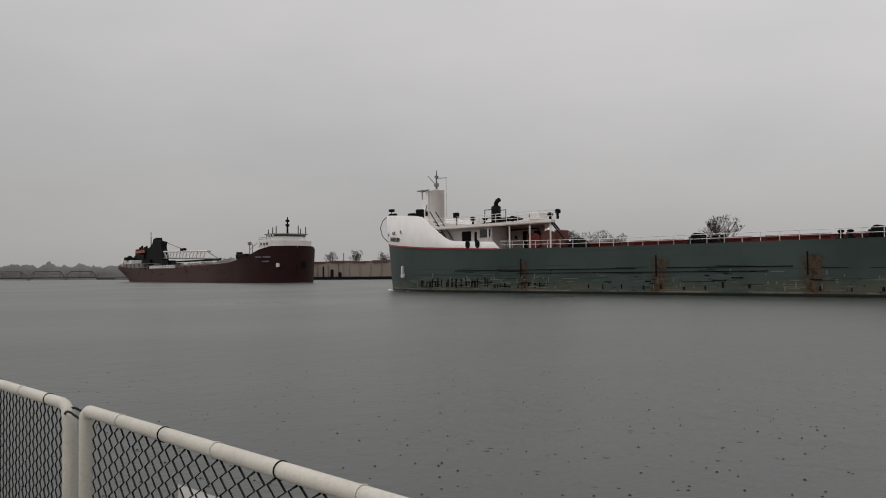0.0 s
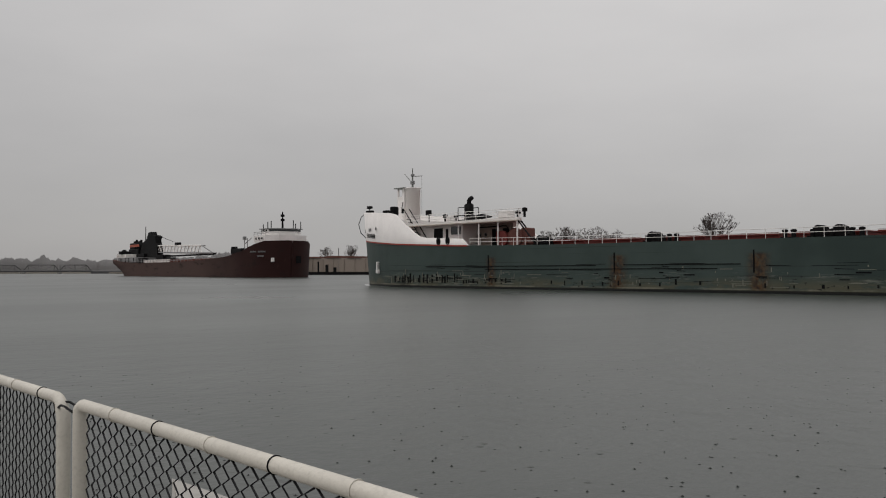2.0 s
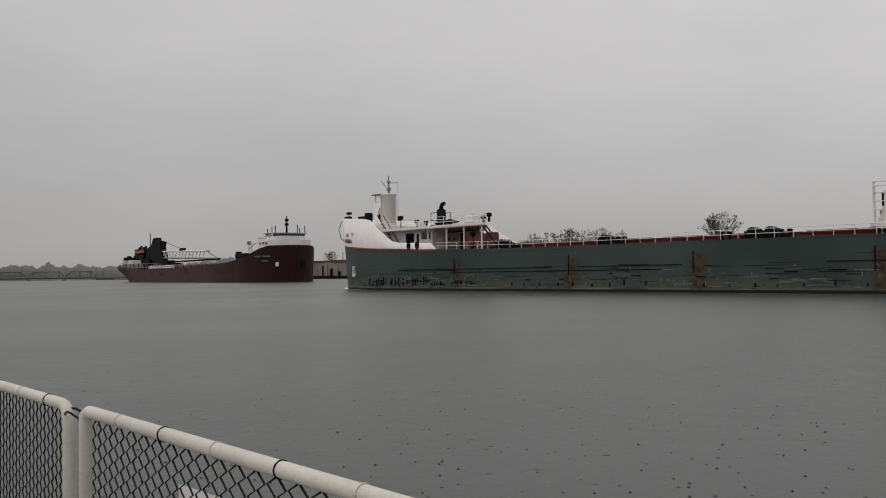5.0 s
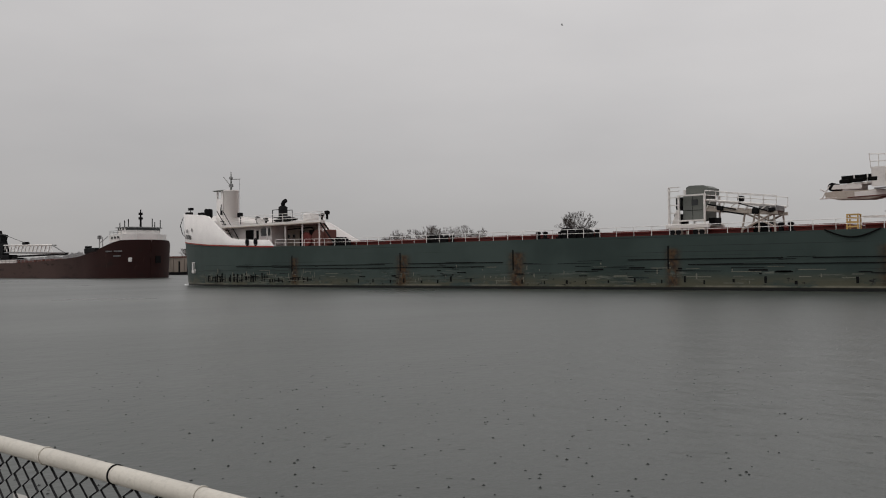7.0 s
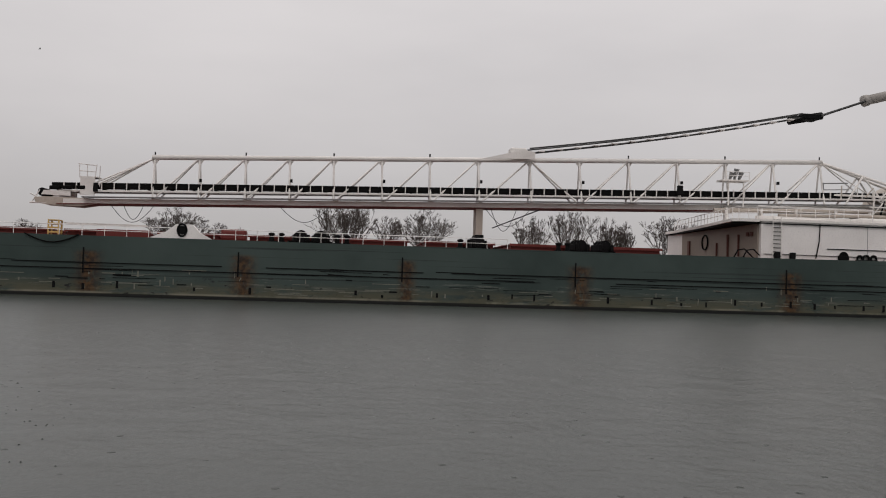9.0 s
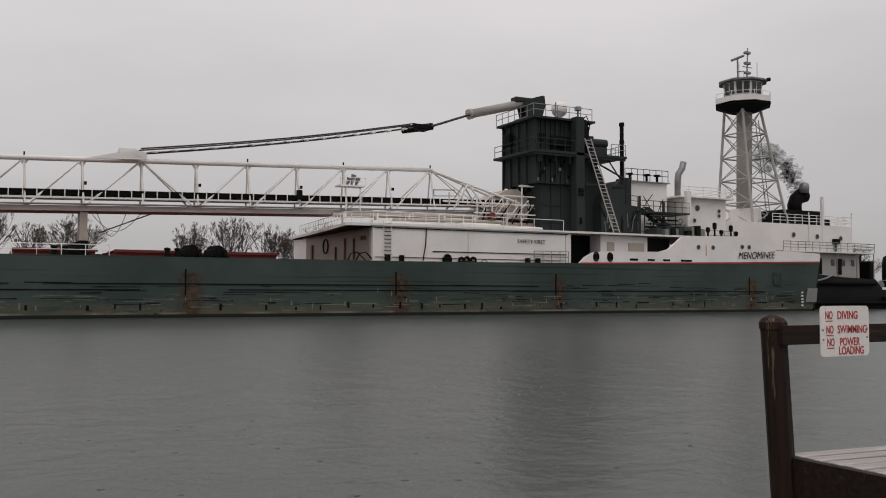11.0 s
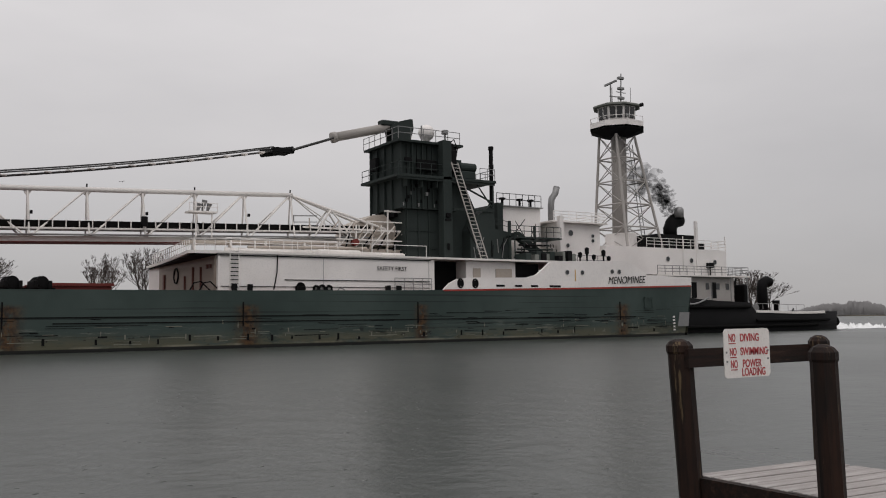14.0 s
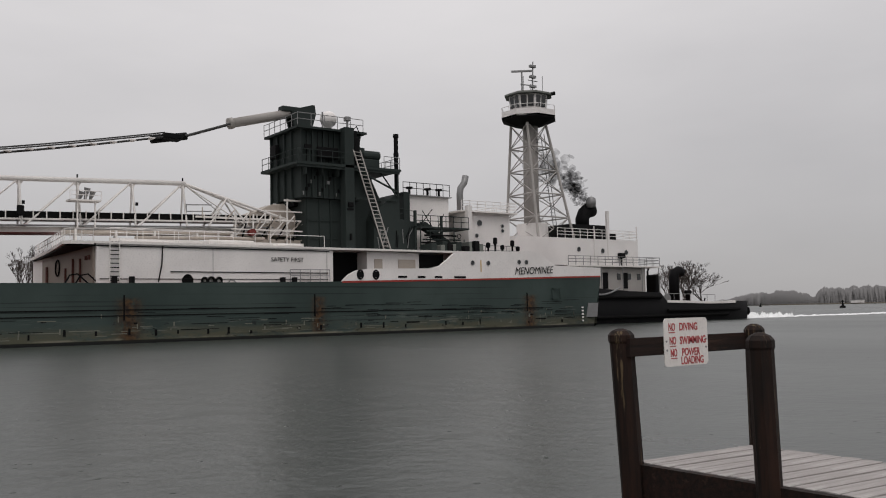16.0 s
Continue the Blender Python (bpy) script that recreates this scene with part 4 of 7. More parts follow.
pieces("side_guard", M["boomwhite"], tip, [lambda bm, y=y: prism(bm, [(-7.2, 7.55), (-7.0, 7.9), (-5.0, 7.85), (-5.0, 7.5)], y, y + 0.05) for y in (-1.93, -0.23)])
build("head_pulley", M["black"], tip, lambda bm: lathe(bm, [(0.33, -1.85), (0.33, -0.2)], -7.15, 7.75, 14, "y"))
pieces("idler_cover", M["rubber"], tip, [bx(-6.6 + 1.0 * k, -5.9 + 1.0 * k, -2.0, -1.8, 7.95 + 0.05 * k, 8.25 + 0.05 * k, 0.06) for k in range(3)])
pieces("tip_bracket", M["boomwhite"], tip, [tb((-7.9, -1.9, 6.85), (-7.3, -1.9, 7.9), 0.05), tb((-8.0, -1.9, 7.6), (-7.4, -1.9, 7.3), 0.05), tb((-8.05, -1.9, 6.9), (-6.8, -1.9, 6.9), 0.06)])
cage = build("lamp_platform", M["boomwhite"], tip, lambda bm: [box(bm, -4.3, -3.2, -1.95, -1.85, 7.6, 9.0), box(bm, -4.4, -3.0, -1.9, -0.6, 9.0, 9.08)], "caged lamp platform over the boom head")
pieces("cage_bar", M["boomwhite"], cage, [tb(a, b, 0.035) for a, b in (((-4.35, -1.9, 9.0), (-4.45, -1.9, 10.1)), ((-3.2, -1.9, 9.0), (-3.1, -1.9, 10.0)), ((-4.45, -1.9, 10.05), (-3.1, -1.9, 9.95)), ((-4.4, -1.9, 9.5), (-3.15, -1.9, 9.45)), ((-3.8, -1.9, 9.0), (-3.8, -1.9, 10.0)), ((-2.85, -1.9, 8.3), (-2.85, -1.9, 9.9)))])
build("cable_box", M["black"], cage, bx(-3.3, -2.95, -2.05, -1.9, 7.9, 8.6, 0.05))
# slack service loops under the boom
for x0, x1, dip in ((-2.0, 1.4, 1.4), (-1.0, 0.6, 1.2), (11.0, 15.0, 1.3), (27.5, 31.3, 1.5), (28.0, 30.2, 1.9)):
    build("service_loop", M["cable"], boom, lambda bm: pipe(bm, [(x0 + (x1 - x0) * k / 12, NEAR, low_z(x0) - 0.2 - dip * math.sin(math.pi * k / 12)) for k in range(13)], 0.025, 5))
build("hose_stay", M["cable"], boom, lambda bm: tube(bm, (28.2, NEAR, 6.2), (32.0, NEAR, 7.8), 0.05))
saddle = build("boom_saddle", M["heel"], barge, lambda bm: [box(bm, 26.85, 27.4, -1.9, -0.2, 5.6, 7.8)], "post that carries the boom at rest")
build("saddle_base", M["black"], saddle, lambda bm: [box(bm, 26.8, 27.5, -2.0, -0.1, 4.1, 5.6, 0.05), box(bm, 26.0, 28.4, -2.2, 0.2, 4.1, 4.6, 0.1)])
# conveyor drive platform near the heel
plat = build("boom_platform", M["boomwhite"], boom, lambda bm: [box(bm, 47.1, 49.4, -3.0, -1.7, 10.75, 10.87)] + [tube(bm, (x, -2.8, 8.7), (x, -2.8, 10.75), 0.06) for x in (47.7, 49.0)], "small lamp platform on the boom")
pieces("floodlight", M["steel"], plat, [lambda bm, x=x, z=z: tube(bm, (x, -2.5, 10.87), (x + 0.15, -2.7, z), 0.09, 8, 0.24) for x, z in ((47.9, 11.5), (48.3, 11.8), (48.7, 11.55))])
railing(plat, [(47.1, -3.0, 10.87), (49.4, -3.0, 10.87)], 0.65, 1.1, 0.025, 2)
build("belt_guard", M["black"], boom, lambda bm: box(bm, 43.6, 44.1, -2.2, -1.9, 9.5, 10.3, 0.08))

# hoisting tackle: bracket, cables, spreader, rod and cylinder
bracket = build("hoist_bracket", M["boomwhite"], boom, lambda bm: [prism(bm, [(27.2, top_z(27.2)), (31.6, top_z(31.6)), (31.6, 12.55), (30.8, 12.7), (30.0, 12.55)], y - 0.08, y + 0.08) for y in (-1.8, -0.3)] + [tube(bm, (31.0, -1.9, 12.4), (31.0, -0.2, 12.4), 0.2, 10), box(bm, 29.6, 30.9, -1.7, -0.4, 12.4, 12.9, 0.1)], "white hoisting bracket on the top chord")


def sag(p, q, drop, n=10):
    return [Vector(p).lerp(Vector(q), k / n) - Vector((0, 0, drop * math.sin(math.pi * k / n))) for k in range(n + 1)]


for y in (-0.5, -0.2, 0.2, 0.5):
    build("hoist_cable", M["cable"], bracket, lambda bm: pipe(bm, sag((31.2, -1.0 + y, 12.55 + 0.35 * (abs(y) > 0.3)), (55.0, -0.5 + y, 16.75 + 0.32 * (abs(y) > 0.3)), 0.25), 0.06, 6))
pieces("cable_clamp", M["boomwhite"], bracket, [bx(32.0 + 1.55 * k, 32.5 + 1.55 * k, -1.35 + 0.02 * k, -0.5 + 0.02 * k, 12.72 + 0.269 * k - 0.2 * math.sin(math.pi * (k + 0.8) / 15.4), 12.82 + 0.269 * k - 0.2 * math.sin(math.pi * (k + 0.8) / 15.4)) for k in range(15)])
build("spreader", M["black"], bracket, lambda bm: [tube(bm, (54.2, 0, 16.55), (57.2, 0, 17.15), 0.34, 10), box(bm, 55.0, 56.6, -1.0, 0.4, 16.6, 17.1, 0.1)], "black tackle spreader")
build("hoist_rod", M["cable"], bracket, lambda bm: [tube(bm, (57.0, y, 17.1), (61.4, y, 18.7), 0.1, 8) for y in (-0.35, 0.35)])
cyl = build("hoist_cylinder", M["column"], bracket, lambda bm: [tube(bm, (61.1, 0, 18.65), (67.8, 0, 20.45), 0.42, 14), tube(bm, (61.0, 0, 18.62), (61.4, 0, 18.74), 0.5, 14)], "grey-white hydraulic cylinder", True)
build("cylinder_foot", M["tower"], bracket, lambda bm: [prism(bm, [(67.2, 18.6), (68.8, 18.6), (69.3, 20.2), (69.2, 21.1), (68.9, 21.1), (67.6, 20.7), (66.8, 20.2)], y, y + 0.2) for y in (-0.7, 0.5)] + [box(bm, 66.0, 69.2, -0.5, 0.5, 20.3, 20.8, 0.1)])

# ---- after deckhouse: long white house, wing, tower ----
house = build("after_house", M["white"], barge, lambda bm: box(bm, 47.2, 65.4, -9.9, 9.9, 4.1, 6.95), "long white after deckhouse")
build("house_roof", M["boomwhite"], house, lambda bm: box(bm, 47.0, 84.0, -10.05, 10.05, 6.953, 7.12), "white roof deck with a dark lip")
build("roof_lip", M["black"], house, lambda bm: [box(bm, 47.2, 65.4, -10.0, -9.91, 6.78, 6.85), box(bm, 52.4, 65.3, -9.96, -9.89, 5.02, 5.08), box(bm, 47.3, 65.3, -9.95, -9.89, 4.5, 4.54), pipe(bm, [(51.8, -9.98, 6.9), (51.75, -9.98, 5.6), (51.5, -9.98, 4.3)], 0.045)])
build("wing_roof", M["boomwhite"], house, lambda bm: plate(bm, [(47.0, -10.05), (45.5, -10.0), (45.05, -9.6), (45.2, -8.4), (45.9, -3.0), (46.5, 3.0), (46.8, 7.0), (47.0, 9.9)], 6.9, 7.12), "white roof overhang across the open front")
# black sheet for the shading below the overhang
build("wing_soffit_shade", M["black"], house, lambda bm: plate(bm, [(47.15, -9.9), (45.6, -9.85), (45.3, -9.4), (46.0, -3.0), (46.9, 7.0), (47.15, 9.7)], 6.78, 6.897))
# the overhang's shade is part of this wall's tan colour
front = build("front_wall", M["tan"], house, bx(47.05, 47.19, -9.6, 5.7, 4.1, 6.77), "front wall under the overhang, its shade put into the tan")
build("vent_ring", M["black"], front, lambda bm: pipe(bm, [(46.98, 0.2 + 0.62 * math.cos(a), 5.75 + 0.62 * math.sin(a)) for a in np.linspace(0, math.tau, 21)], 0.06, 6), "black ring on the front wall")
pieces("wall_fitting", M["deck"], front, [bx(46.9, 47.04, y, y + w, z, z + h) for y, w, z, h in ((-9.0, 0.3, 5.9, 0.3), (-8.3, 0.3, 5.9, 0.3), (-6.6, 0.12, 4.4, 1.7), (-4.6, 0.15, 4.3, 1.9), (-2.4, 0.12, 4.3, 1.3), (3.6, 0.4, 4.4, 1.6))])
build("corner_post", M["white"], house, bx(47.2, 47.42, -9.98, -9.9, 4.2, 6.75))
pieces("handrail_bend", M["black"], house, [lambda bm, o=o: pipe(bm, [(45.2 + o, -9.8, 4.2), (45.5 + o, -9.8, 4.75), (46.0 + o, -9.8, 4.85), (46.7 + o, -9.8, 4.2)], 0.055) for o in (0.0, 0.7)])
railing(house, [(47.0, -9.9, 7.12), (45.5, -9.85, 7.12), (45.3, -9.2, 7.12), (45.9, -3.0, 7.12), (46.8, 7.0, 7.12)], 0.85, 0.9, 0.03, 2)
railing(house, [(47.0, -9.9, 7.12), (65.0, -9.9, 7.12)], 0.9, 2.8, 0.03, 1)
lad = build("wall_ladder", M["boomwhite"], house, lambda bm: [tube(bm, (x, -10.02, 4.2), (x, -10.02, 7.4), 0.04) for x in (48.1, 48.75)])
rung = bmesh.new()
tube(rung, (0, 0, 0), (0.65, 0, 0), 0.035, 5)
rung = mesh_of(rung, "rung", M["black"])
for k in range(10):
    share("rung", rung, lad, pose(48.1, -10.02, 4.4 + 0.3 * k))
letters(house, "SAFETY FIRST", 0.47, pose(60.3, -9.95, 5.92, 90, 0, 0), M["black"])
build("panel_seam", M["steel"], house, lambda bm: [box(bm, x, x + 0.02, -9.93, -9.89, 4.3, 6.8) for x in (55.6, 65.2)])
# open bay behind the stern bulwark; black boxes stand for its shaded inside
build("bay_wall", M["black"], house, lambda bm: box(bm, 65.5, 69.3, -7.8, -7.4, 4.3, 6.9), "open bay, its inner shade as a black slab")
bay = build("bay_block", M["white"], house, bx(69.3, 74.6, -9.4, -5.0, 4.4, 6.9), "white bay wall with a hatch")
build("bay_post", M["white"], house, bx(65.41, 65.8, -9.85, -9.5, 4.3, 6.9))
pieces("bay_door", M["heel"], bay, [bx(72.4, 74.2, -9.46, -9.4, 4.9, 6.3, 0.02), bx(70.0, 70.8, -9.46, -9.4, 5.2, 6.3)])
build("bay_opening_shade", M["black"], bay, lambda bm: box(bm, 74.6, 77.4, -9.2, -5.0, 5.0, 6.8))
railing(house, [(61.8, -10.2, 4.3), (65.3, -10.2, 4.3)], 1.0, 0.9, 0.03, 2, M["steel"])

# dark unloading tower
tw = build("unloading_tower", M["tower"], barge, lambda bm: [box(bm, 65.9, 72.0, -4.0, 1.6, 12.0, 18.0)], "tall dark green unloading tower with galleries")
build("tower_pillar", M["tower"], tw, lambda bm: box(bm, 69.75, 70.7, -5.2, -4.24, 7.15, 18.35, 0.04), "square dark green pillar")
pieces("pillar_fitting", M["black"], tw, [bx(69.95, 70.45, -5.45, -5.2, 11.2, 11.6, 0.06), bx(69.9, 70.5, -5.32, -5.2, 10.9, 11.05), bx(70.1, 70.25, -5.4, -5.2, 8.2, 8.8)])
build("tower_body", M["tower"], tw, lambda bm: prism(bm, [(70.3, 7.15), (74.6, 7.15), (74.6, 12.0), (73.4, 14.4), (70.3, 14.6)], -3.4, 0.2), "dark green casing with a sloping back")
build("stepped_casing", M["tower"], tw, lambda bm: [prism(bm, [(72.9, 7.15), (77.3, 7.15), (77.3, 10.2), (75.7, 10.4), (75.7, 12.7), (75.4, 12.7), (73.5, 11.4), (72.9, 10.2)], -4.8, 1.0)], "stepped lighter green casing")
pieces("back_brace", M["tower"], tw, [tb((71.2, -4.9, 14.6), (75.4, -4.9, 12.9), 0.09), tb((73.6, -4.9, 14.6), (75.4, -4.9, 12.4), 0.07), tb((75.5, -4.9, 12.4), (75.5, -4.9, 14.7), 0.09), bx(71.0, 75.4, -4.95, -4.8, 12.0, 12.16)])
build("tower_trunk", M["tower"], tw, bx(66.6, 70.2, -3.6, 1.2, 7.15, 11.95), "dark shaft under the tower")
build("gallery", M["tower"], tw, lambda bm: [box(bm, 65.0, 75.7, -5.2, 2.1, 14.72, 14.95), box(bm, 65.05, 75.6, -5.1, -5.0, 14.5, 14.72)], "gallery round the tower")
pieces("gallery_knee", M["tower"], tw, [lambda bm, x=x: prism(bm, [(x, 14.7), (x, 13.9), (x + 0.06, 13.9), (x + 0.06, 14.7)], -5.0, -4.24) for x in (66.0, 67.6, 69.2)])
for x in (65.9, 67.0, 68.1, 69.2):
    build("rib", M["tower"], tw, lambda bm: [box(bm, x, x + 0.14, -4.22, -4.0, 12.0, 14.7), box(bm, x, x + 0.14, -4.22, -4.0, 14.95, 18.0)])
for y in (-2.7, -1.3, 0.1, 1.46):
    build("rib", M["tower"], tw, lambda bm: [box(bm, 65.7, 65.9, y, y + 0.14, 11.6, 14.7), box(bm, 65.7, 65.9, y, y + 0.14, 14.95, 18.0)])
build("tower_roof", M["tower"], tw, lambda bm: box(bm, 65.4, 72.4, -4.6, 2.2, 18.003, 18.2))
railing(tw, [(65.4, 2.2, 18.2), (65.4, -4.6, 18.2), (72.0, -4.6, 18.2)], 1.1, 1.2, 0.035, 2, M["steel"])
railing(tw, [(65.1, 2.0, 14.95), (65.1, -5.1, 14.95), (69.7, -5.1, 14.95)], 1.1, 1.3, 0.035, 2, M["tower"])
railing(tw, [(73.9, -5.1, 14.95), (75.6, -5.1, 14.95), (75.6, 2.0, 14.95)], 1.1, 0.8, 0.035, 2, M["steel"])
pieces("tower_box", M["black"], tw, [bx(65.3, 65.69, -0.4, 0.8, 15.9, 17.1, 0.05), bx(67.4, 69.5, -4.5, -4.23, 15.5, 16.5, 0.05), bx(70.8, 71.4, -5.0, -4.3, 15.6, 17.6, 0.12)])
pieces("gallery_motor", M["tower"], tw, [lambda bm: tube(bm, (71.8, -4.6, 16.1), (73.6, -4.6, 16.1), 0.42, 12), bx(71.7, 73.5, -5.0, -4.2, 14.95, 15.7, 0.08), bx(71.4, 72.0, -4.9, -4.2, 15.9, 16.7, 0.08)], "dark winch motor on the gallery")
pieces("top_gear", M["black"], tw, [bx(70.5, 71.2, -4.9, -4.3, 16.6, 18.2, 0.1), lambda bm: pipe(bm, [(70.7, -4.8, 18.1), (71.2, -4.8, 18.6), (71.6, -4.8, 17.8), (71.4, -4.8, 16.8)], 0.06), bx(66.2, 66.9, -4.4, -4.23, 16.2, 16.6)])
pieces("trunk_rib", M["tower"], tw, [bx(x, x + 0.12, -3.75, -3.6, 7.15, 11.95) for x in (66.7, 67.9, 69.0)] + [bx(66.6, 69.7, -3.7, -3.6, z, z + 0.1) for z in (8.4, 10.0)])
pieces("rib_line", M["black"], tw, [bx(x, x + 0.05, -4.06, -4.0, z0, z1) for x in (66.5, 67.6, 68.7) for z0, z1 in ((12.05, 14.5), (15.0, 17.9))])
rnd = random.Random(31)
for k in range(16):
    zz = rnd.uniform(7.4, 9.0)
    gx = rnd.uniform(73.0, 76.8)
    build("conduit", M["black"] if k % 2 else M["steel"], tw, tb((gx, -4.86, zz), (gx + rnd.uniform(-0.9, 0.9), -4.86, zz + rnd.uniform(0.3, 1.6)), 0.04))
    build("fitting", M["steel"] if k % 3 == 0 else M["black"], tw, bx(66.1 + 0.27 * k, 66.1 + 0.27 * k + rnd.uniform(0.1, 0.25), -4.12, -4.0, 12.2 + 0.35 * (k % 6), 12.5 + 0.35 * (k % 6)))
railing(tw, [(75.75, -4.75, 10.4), (77.3, -4.75, 10.2)], 1.0, 0.9, 0.03, 2, M["tower"])
build("radome", M["white"], tw, lambda bm: lathe(bm, [(0.3, 18.2), (0.3, 18.6), (0.6, 18.8), (0.78, 19.25), (0.72, 19.65), (0.45, 19.95), (0.05, 20.08)], 69.2, -3.2, 16), "white radome", True)
build("roof_lamp_post", M["steel"], tw, lambda bm: [tube(bm, (67.9, -4.5, 18.2), (67.9, -4.5, 19.6), 0.08), tube(bm, (70.3, -4.7, 18.3), (70.3, -4.7, 19.3), 0.1), box(bm, 70.05, 70.55, -4.95, -4.45, 19.0, 19.4, 0.05), box(bm, 66.8, 68.8, -1.0, 1.0, 18.2, 18.8)])
build("exhaust_pipe", M["black"], tw, lambda bm: [lathe(bm, [(0.2, 12.6), (0.2, 16.2), (0.24, 16.22), (0.24, 16.6), (0.2, 16.62), (0.2, 18.0), (0.26, 18.02), (0.26, 18.35)], 75.55, -4.6, 12)], "black exhaust pipe")
sl = build("slant_ladder", M["lattice"], tw, lambda bm: [tube(bm, (70.2 + d, -5.9, 16.2), (72.1 + d, -8.0, 6.7), 0.06, 6) for d in (0.0, 0.7)], "long slanted grey-white ladder")
lr = bmesh.new()
tube(lr, (0, 0, 0), (0.7, 0, 0), 0.035, 5)
lr = mesh_of(lr, "rung", M["lattice"])
for k in range(27):
    u = (k + 0.5) / 27
    share("rung", lr, sl, pose(70.2 + 1.9 * u, -5.9 - 2.1 * u, 16.2 - 9.5 * u))
build("ladder_foot", M["black"], sl, lambda bm: [box(bm, 71.4, 73.6, -8.6, -7.4, 5.6, 5.75), tube(bm, (71.3, -8.3, 5.6), (72.2, -8.3, 7.2), 0.08), tube(bm, (73.9, -8.3, 5.6), (73.2, -8.3, 7.1), 0.08), box(bm, 71.6, 73.4, -8.4, -7.6, 6.0, 6.9, 0.2)])
# boom heel under the tower
heel = build("boom_heel", M["heel"], barge, lambda bm: [prism(bm, [(61.6, 8.9), (68.4, 8.5), (68.6, 9.6), (66.5, 10.8), (65.5, 11.6), (64.4, 11.5), (62.5, 10.6)], -1.6, 1.6), box(bm, 60, 68, -2.6, 2.6, 7.9, 8.3)], "cream boom heel and hopper under the tower")
for x in (60.4, 62.0, 63.6, 65.2, 66.8, 68.2):
    build("heel_post", M["boomwhite"], heel, lambda bm: [tube(bm, (x, -2.7, 7.1), (x + 0.1, -2.7, 10.4 if x < 64 else 11.9), 0.08), tube(bm, (x, -2.7, 8.4), (x + 1.4, -2.7, 10.0), 0.06)])
pieces("heel_beam", M["boomwhite"], heel, [bx(57, 69, -2.8, -2.6, 9.9, 10.05), bx(65, 69, -2.8, -2.6, 11.7, 11.85), bx(50, 69, -3.2, -2.9, 7.7, 7.95), bx(60, 69, -3.0, -2.85, 9.0, 9.1), bx(63, 68.6, -3.0, -2.85, 10.7, 10.8)])
for k in range(16):
    build("heel_strut", M["boomwhite"] if k % 3 else M["heel"], heel, tb((57.5 + 0.7 * k, -2.9, 9.9 - 0.02 * k), (57.7 + 0.7 * k + (0.5 if k % 2 else -0.2), -2.9, 10.75 - 0.03 * k), 0.05))
for k in range(9):
    build("heel_pipe", M["heel"] if k % 2 else M["black"], heel, tb((61.0 + 0.8 * k, -2.75, 8.2), (61.4 + 0.8 * k + 0.5 * (k % 3), -2.75, 9.6 + 0.25 * (k % 4)), 0.07))
railing(heel, [(50, -3.3, 7.95), (60, -3.3, 7.95)], 0.8, 1.3, 0.03, 2)
build("heel_motor", M["red"], heel, lambda bm: [lathe(bm, [(0.3, -3.3), (0.3, -2.7)], 61.8, 8.8, 12, "y")])
pieces("trunk_pipe", M["heel"], heel, [tb((46.6, -2.5, 8.3), (62.5, -2.5, 8.75), 0.2, 10), tb((52.0, -2.9, 8.05), (63.0, -2.9, 8.3), 0.14, 8)], "long dusty cream pipe along the heel")
pieces("trunk_bracket", M["boomwhite"], heel, [bx(x, x + 0.16, -2.9, -2.3, 7.2, 8.6) for x in (47.5, 50.5, 53.5, 57.0, 60.0)])
# black boxes put in as the shade under the boom heel and tower
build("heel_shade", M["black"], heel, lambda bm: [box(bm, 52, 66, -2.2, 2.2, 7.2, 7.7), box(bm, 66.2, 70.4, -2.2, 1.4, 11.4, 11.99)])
pieces("roof_locker", M["boomwhite"], house, [bx(55.8, 59.6, -8.6, -7.2, 7.12, 7.6, 0.15), bx(49.0, 52.6, -9.4, -8.4, 7.12, 7.32, 0.08), bx(61.2, 63.4, -9.2, -8.2, 7.12, 7.4, 0.12)])

# raised white casing aft, with rails and stairs
cas = build("after_casing", M["white"], barge, lambda bm: [box(bm, 84.6, 90.4, -3.2, 3.2, 7.15, 11.6)], "white after casing with portholes")
build("casing_roof", M["boomwhite"], cas, lambda bm: box(bm, 83.6, 91.0, -3.8, 3.8, 11.603, 11.75))
build("casing_deck", M["boomwhite"], barge, lambda bm: box(bm, 77.5, 84.0, -9.0, 9.0, 7.0, 7.15))
for x, z, r in ((86.4, 10.6, 0.3), (86.0, 9.3, 0.2), (89.4, 10.4, 0.18), (89.4, 9.9, 0.18)):
    porthole(cas, x, -3.25, z, r)
railing(cas, [(83.8, -3.7, 11.75), (90.9, -3.7, 11.75), (90.9, 3.7, 11.75)], 1.0, 1.0, 0.035, 3)
build("casing_pole", M["white"], cas, lambda bm: box(bm, 84.2, 84.7, -4.2, -3.7, 7.15, 12.2))
build("bent_exhaust", M["steel"], cas, lambda bm: pipe(bm, [(84.9, -2.0, 11.7), (84.9, -2.0, 13.6), (85.0, -2.0, 14.2), (85.5, -2.0, 14.8), (85.7, -2.0, 15.5)], 0.34, 12), "grey bent exhaust pipe", True)
stt = build("stair_tower", M["tower"], barge, lambda bm: [prism(bm, [(77.6, 10.2), (78.4, 10.2), (83.0, 7.2), (82.2, 7.2)], y, y + 0.1) for y in (-5.2, -4.2)] + [box(bm, 77.0, 83.4, -5.4, -3.0, 9.6, 9.75), box(bm, 77.0, 77.2, -5.4, -5.2, 7.1, 11.2), box(bm, 80, 80.2, -5.4, -5.2, 7.1, 10.8)], "dark steel stair tower")
for k in range(9):
    build("step", M["tower"], stt, lambda bm: box(bm, 78.0 + 0.5 * k, 78.5 + 0.5 * k, -5.2, -4.2, 9.95 - 0.33 * k, 10.02 - 0.33 * k))
